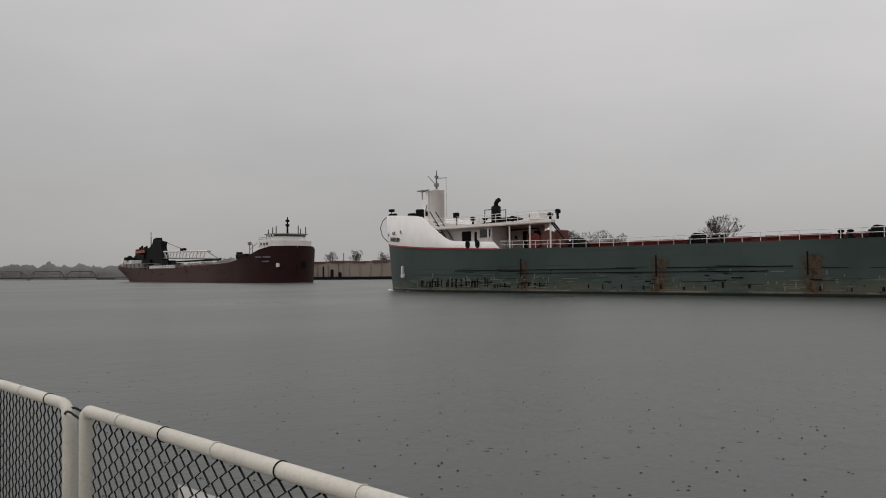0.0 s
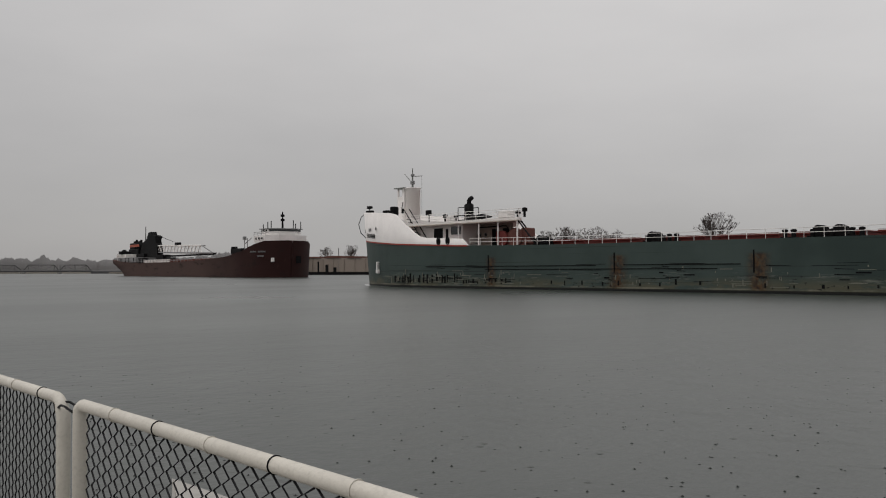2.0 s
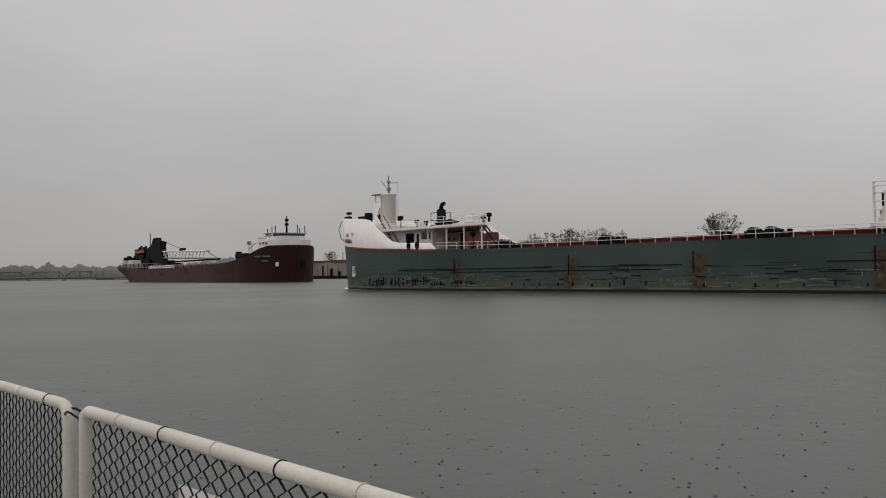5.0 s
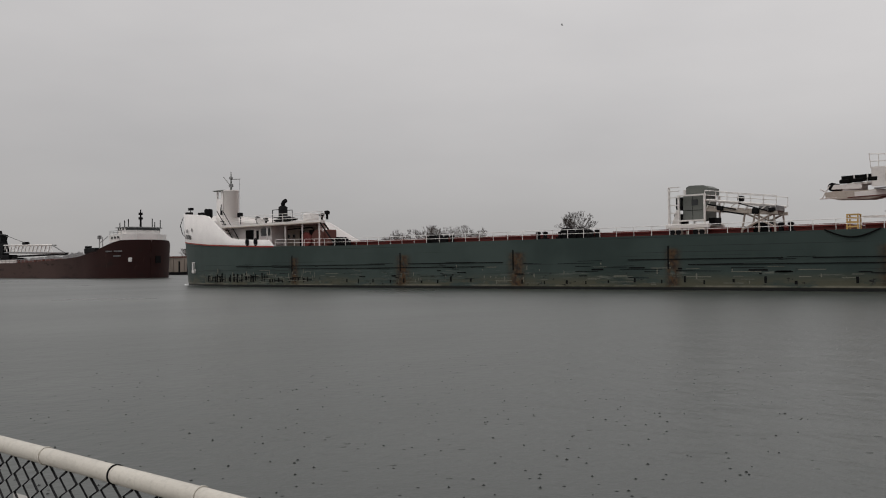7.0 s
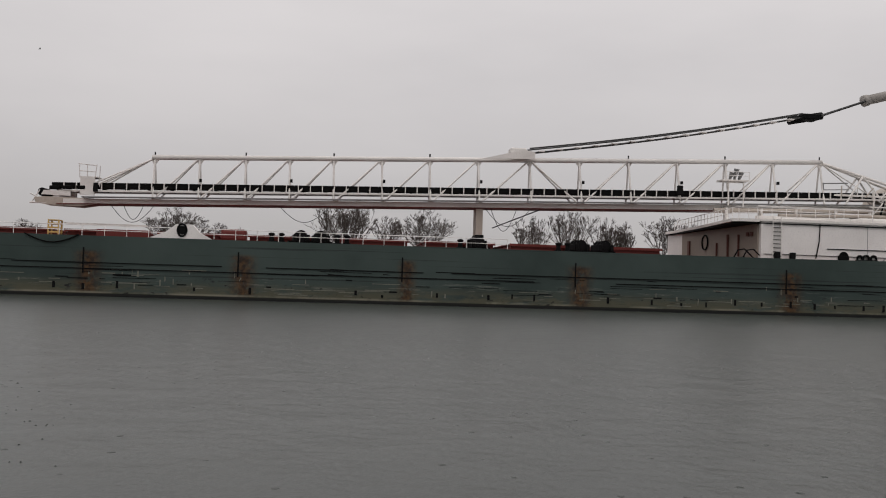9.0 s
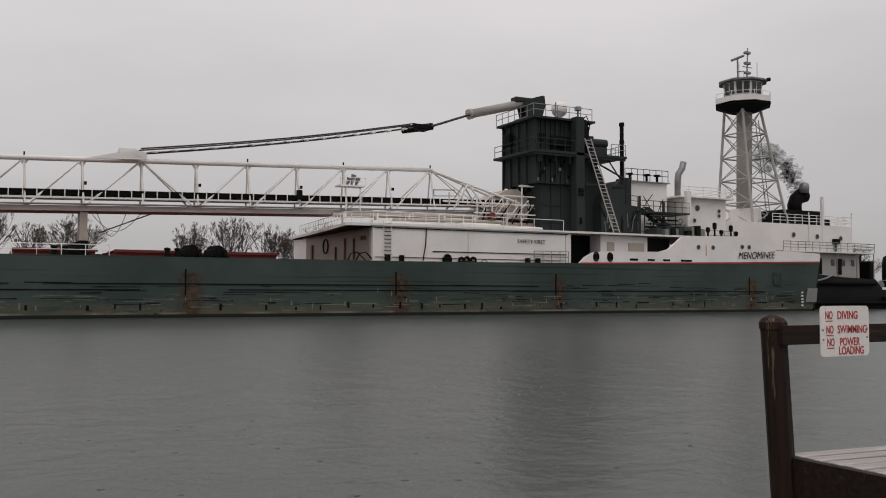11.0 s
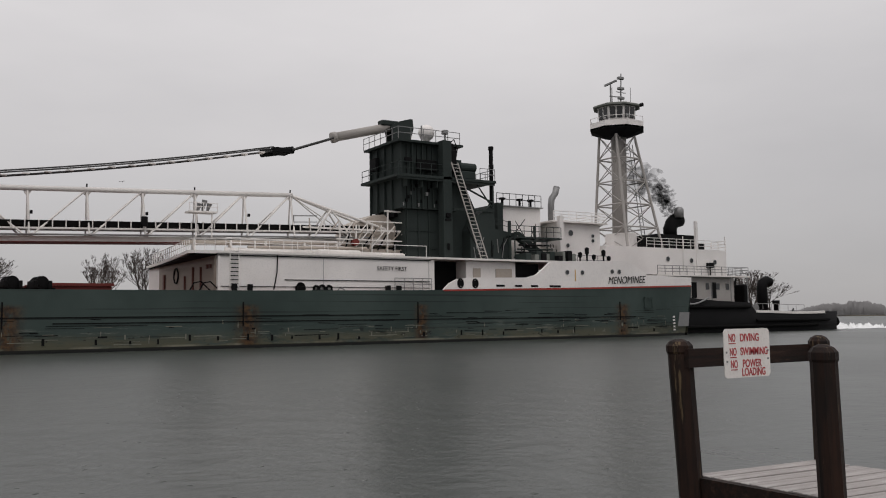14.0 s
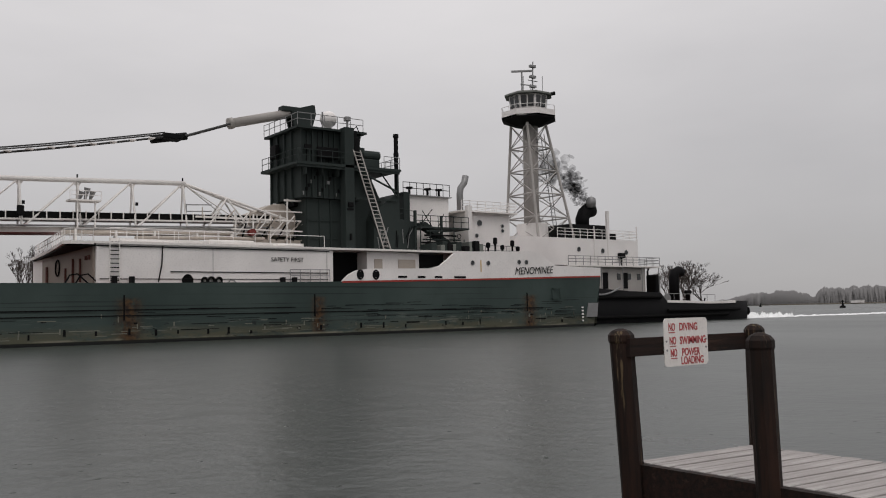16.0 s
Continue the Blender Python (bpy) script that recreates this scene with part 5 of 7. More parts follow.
railing(stt, [(77.0, -5.3, 9.75), (83.4, -5.3, 9.75)], 1.05, 0.9, 0.035, 2, M["tower"])
wb = build("vent_house", M["white"], barge, bx(78.7, 83.6, -1.8, 3.0, 7.1, 13.1), "white vent house with a railed top")
railing(wb, [(78.0, -2.0, 13.2), (83.6, -2.0, 13.2)], 1.2, 0.75, 0.035, 2, M["black"])
build("vent_platform", M["steel"], wb, bx(77.9, 83.8, -2.1, 3.1, 13.1, 13.2))
pieces("roof_fan", M["black"], wb, [lambda bm, x=x: lathe(bm, [(0.12, 13.2), (0.12, 13.9), (0.35, 13.92), (0.35, 14.1)], x, -1.0, 10) for x in (79.4, 81.6, 83.0)])
build("shaft_pipe", M["tower"], wb, bx(77.9, 78.65, -2.2, -0.6, 9.9, 13.4, 0.06))
pieces("cross_stay", M["black"], wb, [tb((79.4, -2.6, 10.0), (81.0, -2.6, 11.8), 0.04), tb((81.0, -2.6, 10.0), (79.8, -2.6, 11.6), 0.04), tb((81.6, -2.6, 9.8), (82.4, -2.6, 11.4), 0.04)])
build("cross_walk", M["boomwhite"], wb, bx(78.6, 83.8, -3.9, -2.4, 9.72, 9.9), "white catwalk between the casings")
for x, h in ((85.2, 1.2), (86.1, 1.7), (87.0, 1.0), (88.3, 1.5), (89.0, 0.9)):
    build("deck_vent", M["black"], barge, lambda bm: lathe(bm, [(0.09, 7.1), (0.09, 7.0 + 0.7 * h), (0.2, 7.05 + 0.7 * h), (0.22, 7.1 + h), (0.08, 7.2 + h)], x, -6.0, 10))
rnd = random.Random(6)
for k in range(12):
    gx = 77.4 + 0.55 * k
    build("deck_machine", (M["tower"], M["black"], M["greygreen"])[k % 3], barge, bx(gx, gx + rnd.uniform(0.3, 0.7), -6.6 - rnd.random(), -5.6, 7.15, 7.15 + rnd.uniform(0.4, 1.3), 0.06), "dark deck machinery by the stairs" if k == 0 else "")
for k, z in enumerate((7.7, 8.2, 8.5, 8.9, 9.3)):
    build("pipe_run", M["black"] if k % 2 else M["tower"], barge, tb((77.4 + 0.2 * k, -5.5, z), (83.2 - 0.5 * k, -5.5, z + 0.05), 0.07 + 0.02 * (k % 2)), "dark pipes between the casings" if k == 0 else "")
pieces("pipe_stand", M["tower"], barge, [tb((x, -5.55, 7.15), (x, -5.55, z), 0.06) for x, z in ((77.5, 9.9), (78.6, 9.4), (80.1, 9.0), (81.4, 9.6), (82.6, 8.6))])
pieces("valve_wheel", M["black"], barge, [lambda bm, x=x, z=z: pipe(bm, [(x + 0.22 * math.cos(a), -5.7, z + 0.22 * math.sin(a)) for a in np.linspace(0, math.tau, 11)], 0.035, 5) for x, z in ((78.3, 8.5), (79.6, 8.2), (81.9, 8.9))])
railing(barge, [(84.2, -5.2, 7.15), (89.5, -5.2, 7.15)], 1.0, 1.2, 0.035, 2, M["steel"])
# ---- the tug in the notch ----
tug = empty("tugboat", pose(0, LANE, 0), "black-hulled pusher tug with a tall lattice wheelhouse tower", "tugboat")


def tug_b(x):
    if x < 90:
        return 2.2 + 2.8 * ((x - 85) / 5) ** 0.5 if x > 85 else 2.2
    if x > 122:
        return 5.0 - 1.5 * ((x - 122) / 8) ** 2
    return 5.0


def tug_sheer(x):
    return along([(85, 4.6), (97, 4.2), (106, 3.6), (111.5, 3.4), (112.6, 2.35), (122, 2.1), (130.2, 2.3)], x)


TX = [85.2, 86, 87.5, 90, 95, 100, 106, 111.5, 112.6, 116, 120, 124, 127, 129, 130.2]


def tug_hull(bm):
    for s in (-1, 1):
        strip(bm, [[(x, s * tug_b(x) * 0.93, -2), (x, s * tug_b(x) * 0.97, 0.6), (x, s * tug_b(x), tug_sheer(x)), (x, s * (tug_b(x) - 0.15), tug_sheer(x)), (x, s * (tug_b(x) - 0.15), tug_sheer(x) - 0.6)] for x in TX])
    for x in (TX[0], TX[-1]):
        b, z = tug_b(x), tug_sheer(x)
        quad(bm, (x, -b * 0.93, -2), (x, b * 0.93, -2), (x, b, z), (x, -b, z))


th = build("hull", M["black"], tug, tug_hull, "black tug hull with rubber fenders", True)
build("deck", M["deck"], tug, lambda bm: strip(bm, [[(x, -tug_b(x) + 0.1, tug_sheer(x) - 0.5), (x, tug_b(x) - 0.1, tug_sheer(x) - 0.5)] for x in TX]))
build("rub_rail", M["rubber"], th, lambda bm: [tube(bm, (x0, -tug_b(x0) - 0.05, z), (x1, -tug_b(x1) - 0.05, z), 0.18, 8) for x0, x1, z in ((97.2, 111.5, 2.9), (112.6, 122, 1.3), (122, 127, 1.3), (97.2, 124, 0.7))])
build("stern_fender", M["rubber"], th, lambda bm: [lathe(bm, [(0.55, -3.3 + 1.1 * k), (0.55, -2.5 + 1.1 * k)], 130.3, 1.0, 14, "y") for k in range(6)])
build("hawser", M["steel"], th, lambda bm: pipe(bm, [(98.5 + 0.6 * k, -5.2, 3.95 - 0.75 * math.sin(math.pi * k / 10)) for k in range(11)], 0.1))
build("bulwark_cap", M["boomwhite"], th, lambda bm: strip(bm, [[(x, -tug_b(x) - 0.03, tug_sheer(x) - 0.12), (x, -tug_b(x) - 0.03, tug_sheer(x) + 0.16), (x, -tug_b(x) + 0.3, tug_sheer(x) + 0.18)] for x in (112.6, 116, 120, 124, 126)]), "pale bulwark cap")
railing(th, [(112.8, -4.6, 2.4), (122, -4.6, 2.2)], 0.9, 1.6, 0.03, 1, M["steel"])
th1 = build("deckhouse", M["lattice"], tug, lambda bm: box(bm, 97.5, 110.2, -3.9, 3.9, 3.2, 6.3), "white lower deckhouse")
build("deckhouse_roof", M["boomwhite"], th1, lambda bm: box(bm, 97.2, 112.2, -4.6, 4.6, 6.303, 6.45))
for x in (98.6, 101.0, 105.5, 107.2, 108.8):
    build("window", M["glass"], th1, lambda bm: box(bm, x, x + 0.55, -3.95, -3.85, 4.9, 5.6))
for x in (99.6, 103.2, 106.4):
    build("door", M["black"], th1, lambda bm: box(bm, x, x + 0.8, -3.95, -3.85, 3.9, 5.7))
railing(th1, [(97.4, -4.5, 6.45), (112.1, -4.5, 6.45), (112.1, 4.5, 6.45)], 1.0, 1.1, 0.035, 3, M["steel"])
for x in (99.0, 102.4, 105.8, 109.0, 111.9):
    build("awning_post", M["steel"], th1, lambda bm: tube(bm, (x, -4.5, 3.2), (x, -4.5, 6.3), 0.06))
th2 = build("upper_house", M["white"], tug, lambda bm: prism(bm, [(90.0, 6.46), (109.0, 6.46), (109.0, 9.4), (90.5, 9.4)], -4.0, 3.6), "white upper deckhouse with portholes")
for x, z in ((99.5, 8.2), (103.2, 8.1), (107.0, 8.0)):
    porthole(th2, x, -4.05, z, 0.26)
railing(th2, [(96.5, -3.9, 9.4), (109.0, -3.9, 9.4), (109.0, 3.5, 9.4)], 1.05, 1.1, 0.035, 3)
pieces("searchlight", M["black"], th2, [lambda bm: [tube(bm, (106.0, -4.2, 6.5), (106.0, -4.2, 7.4), 0.08), box(bm, 105.6, 106.4, -4.5, -3.9, 7.3, 7.9, 0.08)], bx(103.6, 106.6, -3.0, -2.0, 9.4, 10.2, 0.1)])
build("round_hood", M["black"], th2, lambda bm: [lathe(bm, [(1.0, -3.6), (1.0, -2.4)], 98.0, 9.9, 18, "y")], "black round-topped hatch hood")
pieces("pole", M["white"], th2, [bx(104.0, 104.3, -4.1, -3.8, 7.2, 12.6), tb((109.0, -3.9, 9.4), (109.0, -3.9, 11.0), 0.08), tb((101.9, -4.06, 7.0), (101.9, -4.06, 10.8), 0.06)])
sk = build("funnel", M["black"], tug, lambda bm: [prism(bm, [(99.8, 9.5), (106.8, 9.5), (106.2, 11.2), (100.2, 11.2)], -2.0, 2.0)], "black funnel casing with slanted ends")
build("exhaust_elbow", M["black"], sk, lambda bm: [pipe(bm, [(103.6, -0.6, 10.9), (103.6, -0.6, 12.0), (103.9, -0.6, 12.6), (104.5, -0.6, 13.0), (105.1, -0.6, 13.2)], [0.8, 0.8, 0.8, 0.85, 0.9], 14)], "fat black bent exhaust", True)
build("exhaust_cap", M["steel"], sk, lambda bm: lathe(bm, [(0.5, 13.3), (0.58, 13.9), (0.52, 14.3), (0.32, 14.5), (0.05, 14.55)], 104.3, -1.4, 14), "pale rounded cap", True)
# lattice tower: legs, rings, crosses
TC0, TC1, A0, A1, Z0, Z1 = 97.55, 96.25, 2.68, 1.37, 9.2, 22.2
lat = build("tower_column", M["column"], tug, lambda bm: tube(bm, (96.3, 0, 9.3), (96.55, 0, 22.2), 0.84, 20), "round grey-white tower column", True)
build("column_base", M["white"], lat, lambda bm: tube(bm, (96.6, 0, 6.4), (96.4, 0, 11.2), 1.75, 20))


def leg_at(sx, sy, u):
    a = A0 + (A1 - A0) * u
    return Vector((TC0 + (TC1 - TC0) * u + sx * a, sy * a, Z0 + (Z1 - Z0) * u))


CORNERS = [(-1, -1), (1, -1), (1, 1), (-1, 1)]
for sx, sy in CORNERS:
    build("tower_leg", M["lattice"], lat, lambda bm: tube(bm, leg_at(sx, sy, -0.22), leg_at(sx, sy, 1), 0.15, 8))
for k in range(5):
    u0, u1 = k / 5, (k + 1) / 5
    for c, d in zip(CORNERS, CORNERS[1:] + CORNERS[:1]):
        build("ring_beam", M["lattice"], lat, lambda bm: tube(bm, leg_at(*c, u0), leg_at(*d, u0), 0.08, 6))
        pieces("cross_brace", M["lattice"], lat, [tb(leg_at(*c, u0), leg_at(*d, u1), 0.055, 6), tb(leg_at(*d, u0), leg_at(*c, u1), 0.055, 6)])
build("tower_ladder", M["steel"], lat, lambda bm: [tube(bm, (TC0 + 1.3 + d, -1.1, 9.2), (TC1 + 0.8 + d, -1.1, 21.2), 0.05) for d in (0, 0.5)] + [tube(bm, (TC0 + 1.3 - 2.6 * k / 34, -1.1, 9.3 + 0.35 * k), (TC0 + 1.8 - 2.6 * k / 34, -1.1, 9.3 + 0.35 * k), 0.03) for k in range(34)])
WX, WS = 96.35, 0.79
octo = [(math.cos(radians(22.5 + 45 * k)), math.sin(radians(22.5 + 45 * k))) for k in range(8)]


def frustum(bm, prof):
    rings = [[bm.verts.new((WX + c * r * WS, s * r * WS, z)) for c, s in octo] for r, z in prof]
    for u, v in zip(rings, rings[1:]):
        for k in range(8):
            bm.faces.new((u[k], u[(k + 1) % 8], v[(k + 1) % 8], v[k]))
    bm.faces.new(rings[0][::-1])
    bm.faces.new(rings[-1])


wheel = build("wheelhouse", M["white"], tug, lambda bm: frustum(bm, [(2.6, 22.95), (2.6, 24.0), (2.62, 24.02), (2.75, 24.3), (2.85, 25.3), (2.86, 25.35)]), "white octagonal wheelhouse with tall windows")
build("gallery_floor", M["black"], wheel, lambda bm: frustum(bm, [(1.9, 22.1), (4.0, 22.75), (4.0, 23.0)]), "black underside of the gallery")
build("gallery_wall", M["white"], wheel, lambda bm: strip(bm, [[(WX + c * 4.0 * WS, s * 4.0 * WS, 22.8), (WX + c * 4.0 * WS, s * 4.0 * WS, 23.6), (WX + c * 3.9 * WS, s * 3.9 * WS, 23.6), (WX + c * 3.9 * WS, s * 3.9 * WS, 22.9)] for c, s in octo + octo[:1]]), "white gallery bulwark")
railing(wheel, [(WX + c * 3.95 * WS, s * 3.95 * WS, 23.6) for c, s in octo + octo[:1]], 0.5, 1.3, 0.03, 1)
build("wheelhouse_roof", M["greygreen"], wheel, lambda bm: frustum(bm, [(3.35, 25.36), (3.5, 25.4), (3.5, 25.55), (3.1, 25.7)]), "dark overhanging roof")
for k in range(8):
    a, b = Vector(octo[k]), Vector(octo[(k + 1) % 8])
    for j in range(2):
        p, q = a.lerp(b, 0.1 + 0.45 * j), a.lerp(b, 0.46 + 0.45 * j)

        def win(bm):
            quad(bm, (WX + p.x * 2.72 * WS, p.y * 2.72 * WS, 24.0), (WX + q.x * 2.72 * WS, q.y * 2.72 * WS, 24.0), (WX + q.x * 2.92 * WS, q.y * 2.92 * WS, 25.25), (WX + p.x * 2.92 * WS, p.y * 2.92 * WS, 25.25))
        build("window", M["glass"], wheel, win)
mast = build("signal_mast", M["steel"], wheel, lambda bm: [tube(bm, (97.0, 0, 25.6), (97.2, 0, 29.6), 0.1, 8, 0.06)] + [box(bm, 96.7, 97.5, -0.2, 0.2, z, z + 0.3, 0.05) for z in (26.6, 27.7, 28.9)] + [tube(bm, (96.4, 0, 27.4), (97.8, 0, 27.4), 0.05)], "signal mast with lights")
pieces("whip_aerial", M["steel"], wheel, [tb((x, y, 25.6), (x, y, z), 0.035) for x, y, z in ((98.2, -0.4, 28.0), (95.0, -0.8, 27.5), (97.8, 1.2, 27.4), (94.2, -1.4, 26.4))] + [tb((93.9, -1.6, 26.2), (95.2, -1.6, 26.3), 0.06)])
build("horn", M["black"], wheel, lambda bm: tube(bm, (98.0, -1.2, 25.6), (98.9, -1.6, 25.9), 0.16, 8, 0.22))
build("radar_post", M["steel"], wheel, lambda bm: [tube(bm, (94.6, -1.0, 25.6), (94.6, -1.0, 27.8), 0.1)])
bmr = bmesh.new()
box(bmr, -1.15, 1.15, -0.1, 0.1, -0.1, 0.12, 0.03)
radar = part("radar_scanner", bmr, M["steel"], wheel, "grey turning radar bar")
radar.matrix_local = pose(94.6, -1.0, 27.9)
# after deck gear
build("towing_bitt", M["black"], tug, lambda bm: [pipe(bm, [(113.4, -1.5, 2.0), (113.4, -1.5, 6.0), (113.7, -1.5, 6.6)], 0.12, 8), box(bm, 112.9, 113.7, -3.2, -1.6, 1.9, 5.6, 0.2)])
build("vent_cowl", M["black"], tug, lambda bm: [pipe(bm, [(117.6, -2.0, 1.8), (117.6, -2.0, 5.2), (117.7, -2.0, 5.8), (118.4, -2.0, 6.1), (119.0, -2.0, 5.9)], 0.62, 12), lathe(bm, [(0.3, 1.8), (0.3, 3.2), (0.45, 3.3), (0.45, 3.7)], 119.6, -2.4, 10)], "black cowl ventilator", True)
build("towing_winch", M["steel"], tug, lambda bm: [lathe(bm, [(0.6, -2.6), (0.6, -2.4), (0.35, -2.39), (0.35, -0.6), (0.6, -0.59), (0.6, -0.4)], 115.6, 2.7, 14, "y"), box(bm, 114.6, 116.6, -2.5, -0.5, 1.8, 2.3)])
build("bow_mast", M["black"], tug, lambda bm: [tube(bm, (122.5, -2.4, 1.8), (122.9, -2.4, 2.7), 0.1)])

# smoke from the funnel: ragged puffs that climb and drift forward
puffs = []


def puff(r, seed, n):
    """A loose cloud of small ragged shreds, thick within and thin at its rim."""
    rr = random.Random(seed)
    bm = bmesh.new()
    for _ in range(n):
        at = Vector((rr.gauss(0, 0.42), rr.gauss(0, 0.42), rr.gauss(0, 0.42))) * r
        a = Vector((rr.gauss(0, 1), rr.gauss(0, 1), rr.gauss(0, 1))).normalized() * rr.uniform(0.15, 0.42) * r
        b = a.orthogonal().normalized() * rr.uniform(0.7, 1.0) * a.length
        rim = [bm.verts.new(at + a * math.cos(q * 1.047) * rr.uniform(0.75, 1.1) + b * math.sin(q * 1.047) * rr.uniform(0.75, 1.1)) for q in range(6)]
        mid = bm.verts.new(at + a.cross(b).normalized() * 0.02)
        for q in range(6):
            bm.faces.new((rim[q], rim[(q + 1) % 6], mid))
    ob = part("smoke_puff", bm, M["smoke"], None)
    return tagged(ob, "ragged puff of black exhaust smoke", "smoke", "funnel smoke", "stuff")


for k in range(14):
    u = k / 13
    puffs.append((puff(0.9 + 1.1 * u, k, int(30 - 12 * u)), u))

# foam: wash behind the tug, and a curl at the bow


def wash(bm):
    rnd = random.Random(8)
    for k in range(420):
        u = rnd.random() ** 1.5
        x = 130.8 + 75 * u
        y = rnd.gauss(0, 0.8 + 3.0 * u)
        r = rnd.uniform(0.25, 0.8) * (1 - 0.5 * u)
        top = 0.02 + (rnd.uniform(0.2, 0.85) if u < 0.16 and x > 132 else rnd.uniform(0.03, 0.12))
        vs = [bm.verts.new((x + r * math.cos(a) * rnd.uniform(1.0, 2.2), y + r * math.sin(a), -0.02)) for a in np.arange(0, 6.2, 1.05)]
        tv = bm.verts.new((x, y, top))
        for i in range(len(vs)):
            bm.faces.new((vs[i], vs[(i + 1) % len(vs)], tv))


bmw = bmesh.new()
wash(bmw)
wake = tagged(part("propeller_wash", bmw, M["foam"], None, smooth=True), "white churned propeller wash behind the tug", "foam", kind="stuff")
bmw = bmesh.new()
rnd = random.Random(3)
for k in range(12):
    x = -92.3 + 14 * rnd.random() ** 2
    y = -breadth(x) - rnd.uniform(-0.15, 0.2)
    r = rnd.uniform(0.05, 0.15)
    vs = [bmw.verts.new((x + 2.2 * r * math.cos(a), y + r * math.sin(a), -0.01)) for a in np.arange(0, 6.2, 1.05)]
    tv = bmw.verts.new((x, y, rnd.uniform(0.02, 0.09)))
    for i in range(len(vs)):
        bmw.faces.new((vs[i], vs[(i + 1) % len(vs)], tv))
bow_foam = tagged(part("bow_wave", bmw, M["foam"], None, smooth=True), "thin line of foam at the barge's bow", "foam", kind="stuff")
# ---- the moored maroon freighter ----


def polar(az, r, z=0.0):
    return Vector((-math.sin(radians(az)) * r, math.cos(radians(az)) * r, z))


P_BOW, P_STERN = polar(57.5, 262), polar(67.55, 432)
axis = P_STERN - P_BOW
FLEN = 170.0
freighter = empty("lake_freighter", Matrix.Translation(P_BOW) @ pose(0, 0, 0, 0, 0, math.degrees(math.atan2(axis.y, axis.x))), "moored maroon lake freighter with a white pilothouse", "ship")
FH = 11.5  # half the beam; the side at +y faces the river


def fb(x):
    if x < 20:
        return FH * (1 - (1 - max(x, 0) / 20) ** 2.3) ** 0.55
    if x > FLEN - 18:
        return FH * max(0.2, 1 - ((x - FLEN + 18) / 18) ** 2.2) ** 0.6
    return FH


FS = [(0, 10.7), (4, 10.6), (7, 9.7), (12, 7.8), (22, 6.3), (45, 5.5), (70, 5.1), (125, 5.3), (148, 6.2), (FLEN, 7.8)]
FX = [0, 0.3, 1, 2, 4, 5.5, 7, 9, 12, 16, 20, 24, 32, 45, 58, 70, 100, 125, 140, 148, 152, 156, 160, 164, 167, 169, FLEN]


def freighter_hull(bm):
    for side in (-1, 1):
        rows = []
        for x in FX:
            row = []
            for u in (-0.15, 0.0, 0.12, 0.35, 0.6, 0.8, 1.0):
                rake = 1.2 * max(0, 1 - x / 6) * (1 - u)
                counter = -13.0 * max(0.0, (x - 150) / 20) * max(0.0, 1 - max(u, 0) / 0.75) ** 1.3
                tuck = 1 - 0.028 * max(0.0, x - 140) * max(0.0, 1 - max(u, 0) / 0.8)
                row.append((x + rake + counter * 0.5, side * max(fb(x) * tuck * (0.94 + 0.06 * u), 0.05), along(FS, x) * u))
            rows.append(row)
        strip(bm, rows)


fhull = build("hull", M["freighter"], freighter, freighter_hull, "maroon steel hull, faded towards the stern", True)
build("stern_plate", M["freighter"], fhull, lambda bm: quad(bm, (FLEN, -fb(FLEN), 4.6), (FLEN, fb(FLEN), 4.6), (FLEN, fb(FLEN), 7.8), (FLEN, -fb(FLEN), 7.8)))
build("deck", M["deck"], freighter, lambda bm: strip(bm, [[(x, -fb(x), along(FS, x) - 0.3), (x, fb(x), along(FS, x) - 0.3)] for x in FX]))
pil = build("pilothouse", M["white"], freighter, lambda bm: plate(bm, [(2.6, -3.0), (4.6, -6.6), (11.5, -7.2), (11.5, 7.2), (4.6, 6.6), (2.6, 3.0)], 10.2, 12.3), "white forward pilothouse in two tiers")
build("upper_tier", M["white"], pil, lambda bm: plate(bm, [(3.8, -2.6), (5.2, -5.0), (9.8, -5.4), (9.8, 5.4), (5.2, 5.0), (3.8, 2.6)], 12.3, 13.5))
build("window_band", M["glass"], pil, lambda bm: plate(bm, [(3.75, -2.6), (5.15, -5.0), (9.85, -5.45), (9.85, 5.45), (5.15, 5.0), (3.75, 2.6)], 13.5, 14.1))
pieces("window_post", M["white"], pil, [bx(9.8, 9.95, y, y + 0.3, 13.5, 14.1) for y in (-5.4, -3.4, -1.2, 1.0, 3.0, 5.1)] + [bx(x, x + 0.3, 5.1, 5.55, 13.5, 14.1) for x in (5.2, 7.0, 8.6)])
build("roof", M["steel"], pil, lambda bm: plate(bm, [(3.2, -2.8), (4.8, -5.5), (10.4, -5.9), (10.4, 5.9), (4.8, 5.5), (3.2, 2.8)], 14.1, 14.35))
pieces("lower_window", M["glass"], pil, [bx(x, x + 0.5, 6.9, 7.25, 11.1, 11.7) for x in (5.6, 7.6, 9.6)])
pm = build("mast", M["black"], pil, tb((7.0, 0, 14.3), (7.0, 0, 19.4), 0.34, 8, 0.18))
pieces("lamp_bracket", M["black"], pm, [bx(6.6, 7.4, -0.5, 0.5, z, z + 0.7, 0.1) for z in (16.6, 17.9)])
for x, y, h in ((6.2, 5.0, 16.2), (7.0, 3.6, 16.6), (6.0, -3.0, 16.9), (7.4, -4.4, 16.0), (6.4, -5.6, 16.6), (8.5, 5.4, 15.6)):
    build("aerial", M["black"], pil, lambda bm: tube(bm, (x, y, 14.3), (x, y, h), 0.14, 6))
railing(pil, [(11.4, 7.1, 12.3), (4.6, 6.5, 12.3)], 1.0, 2.0, 0.06, 2, M["steel"])
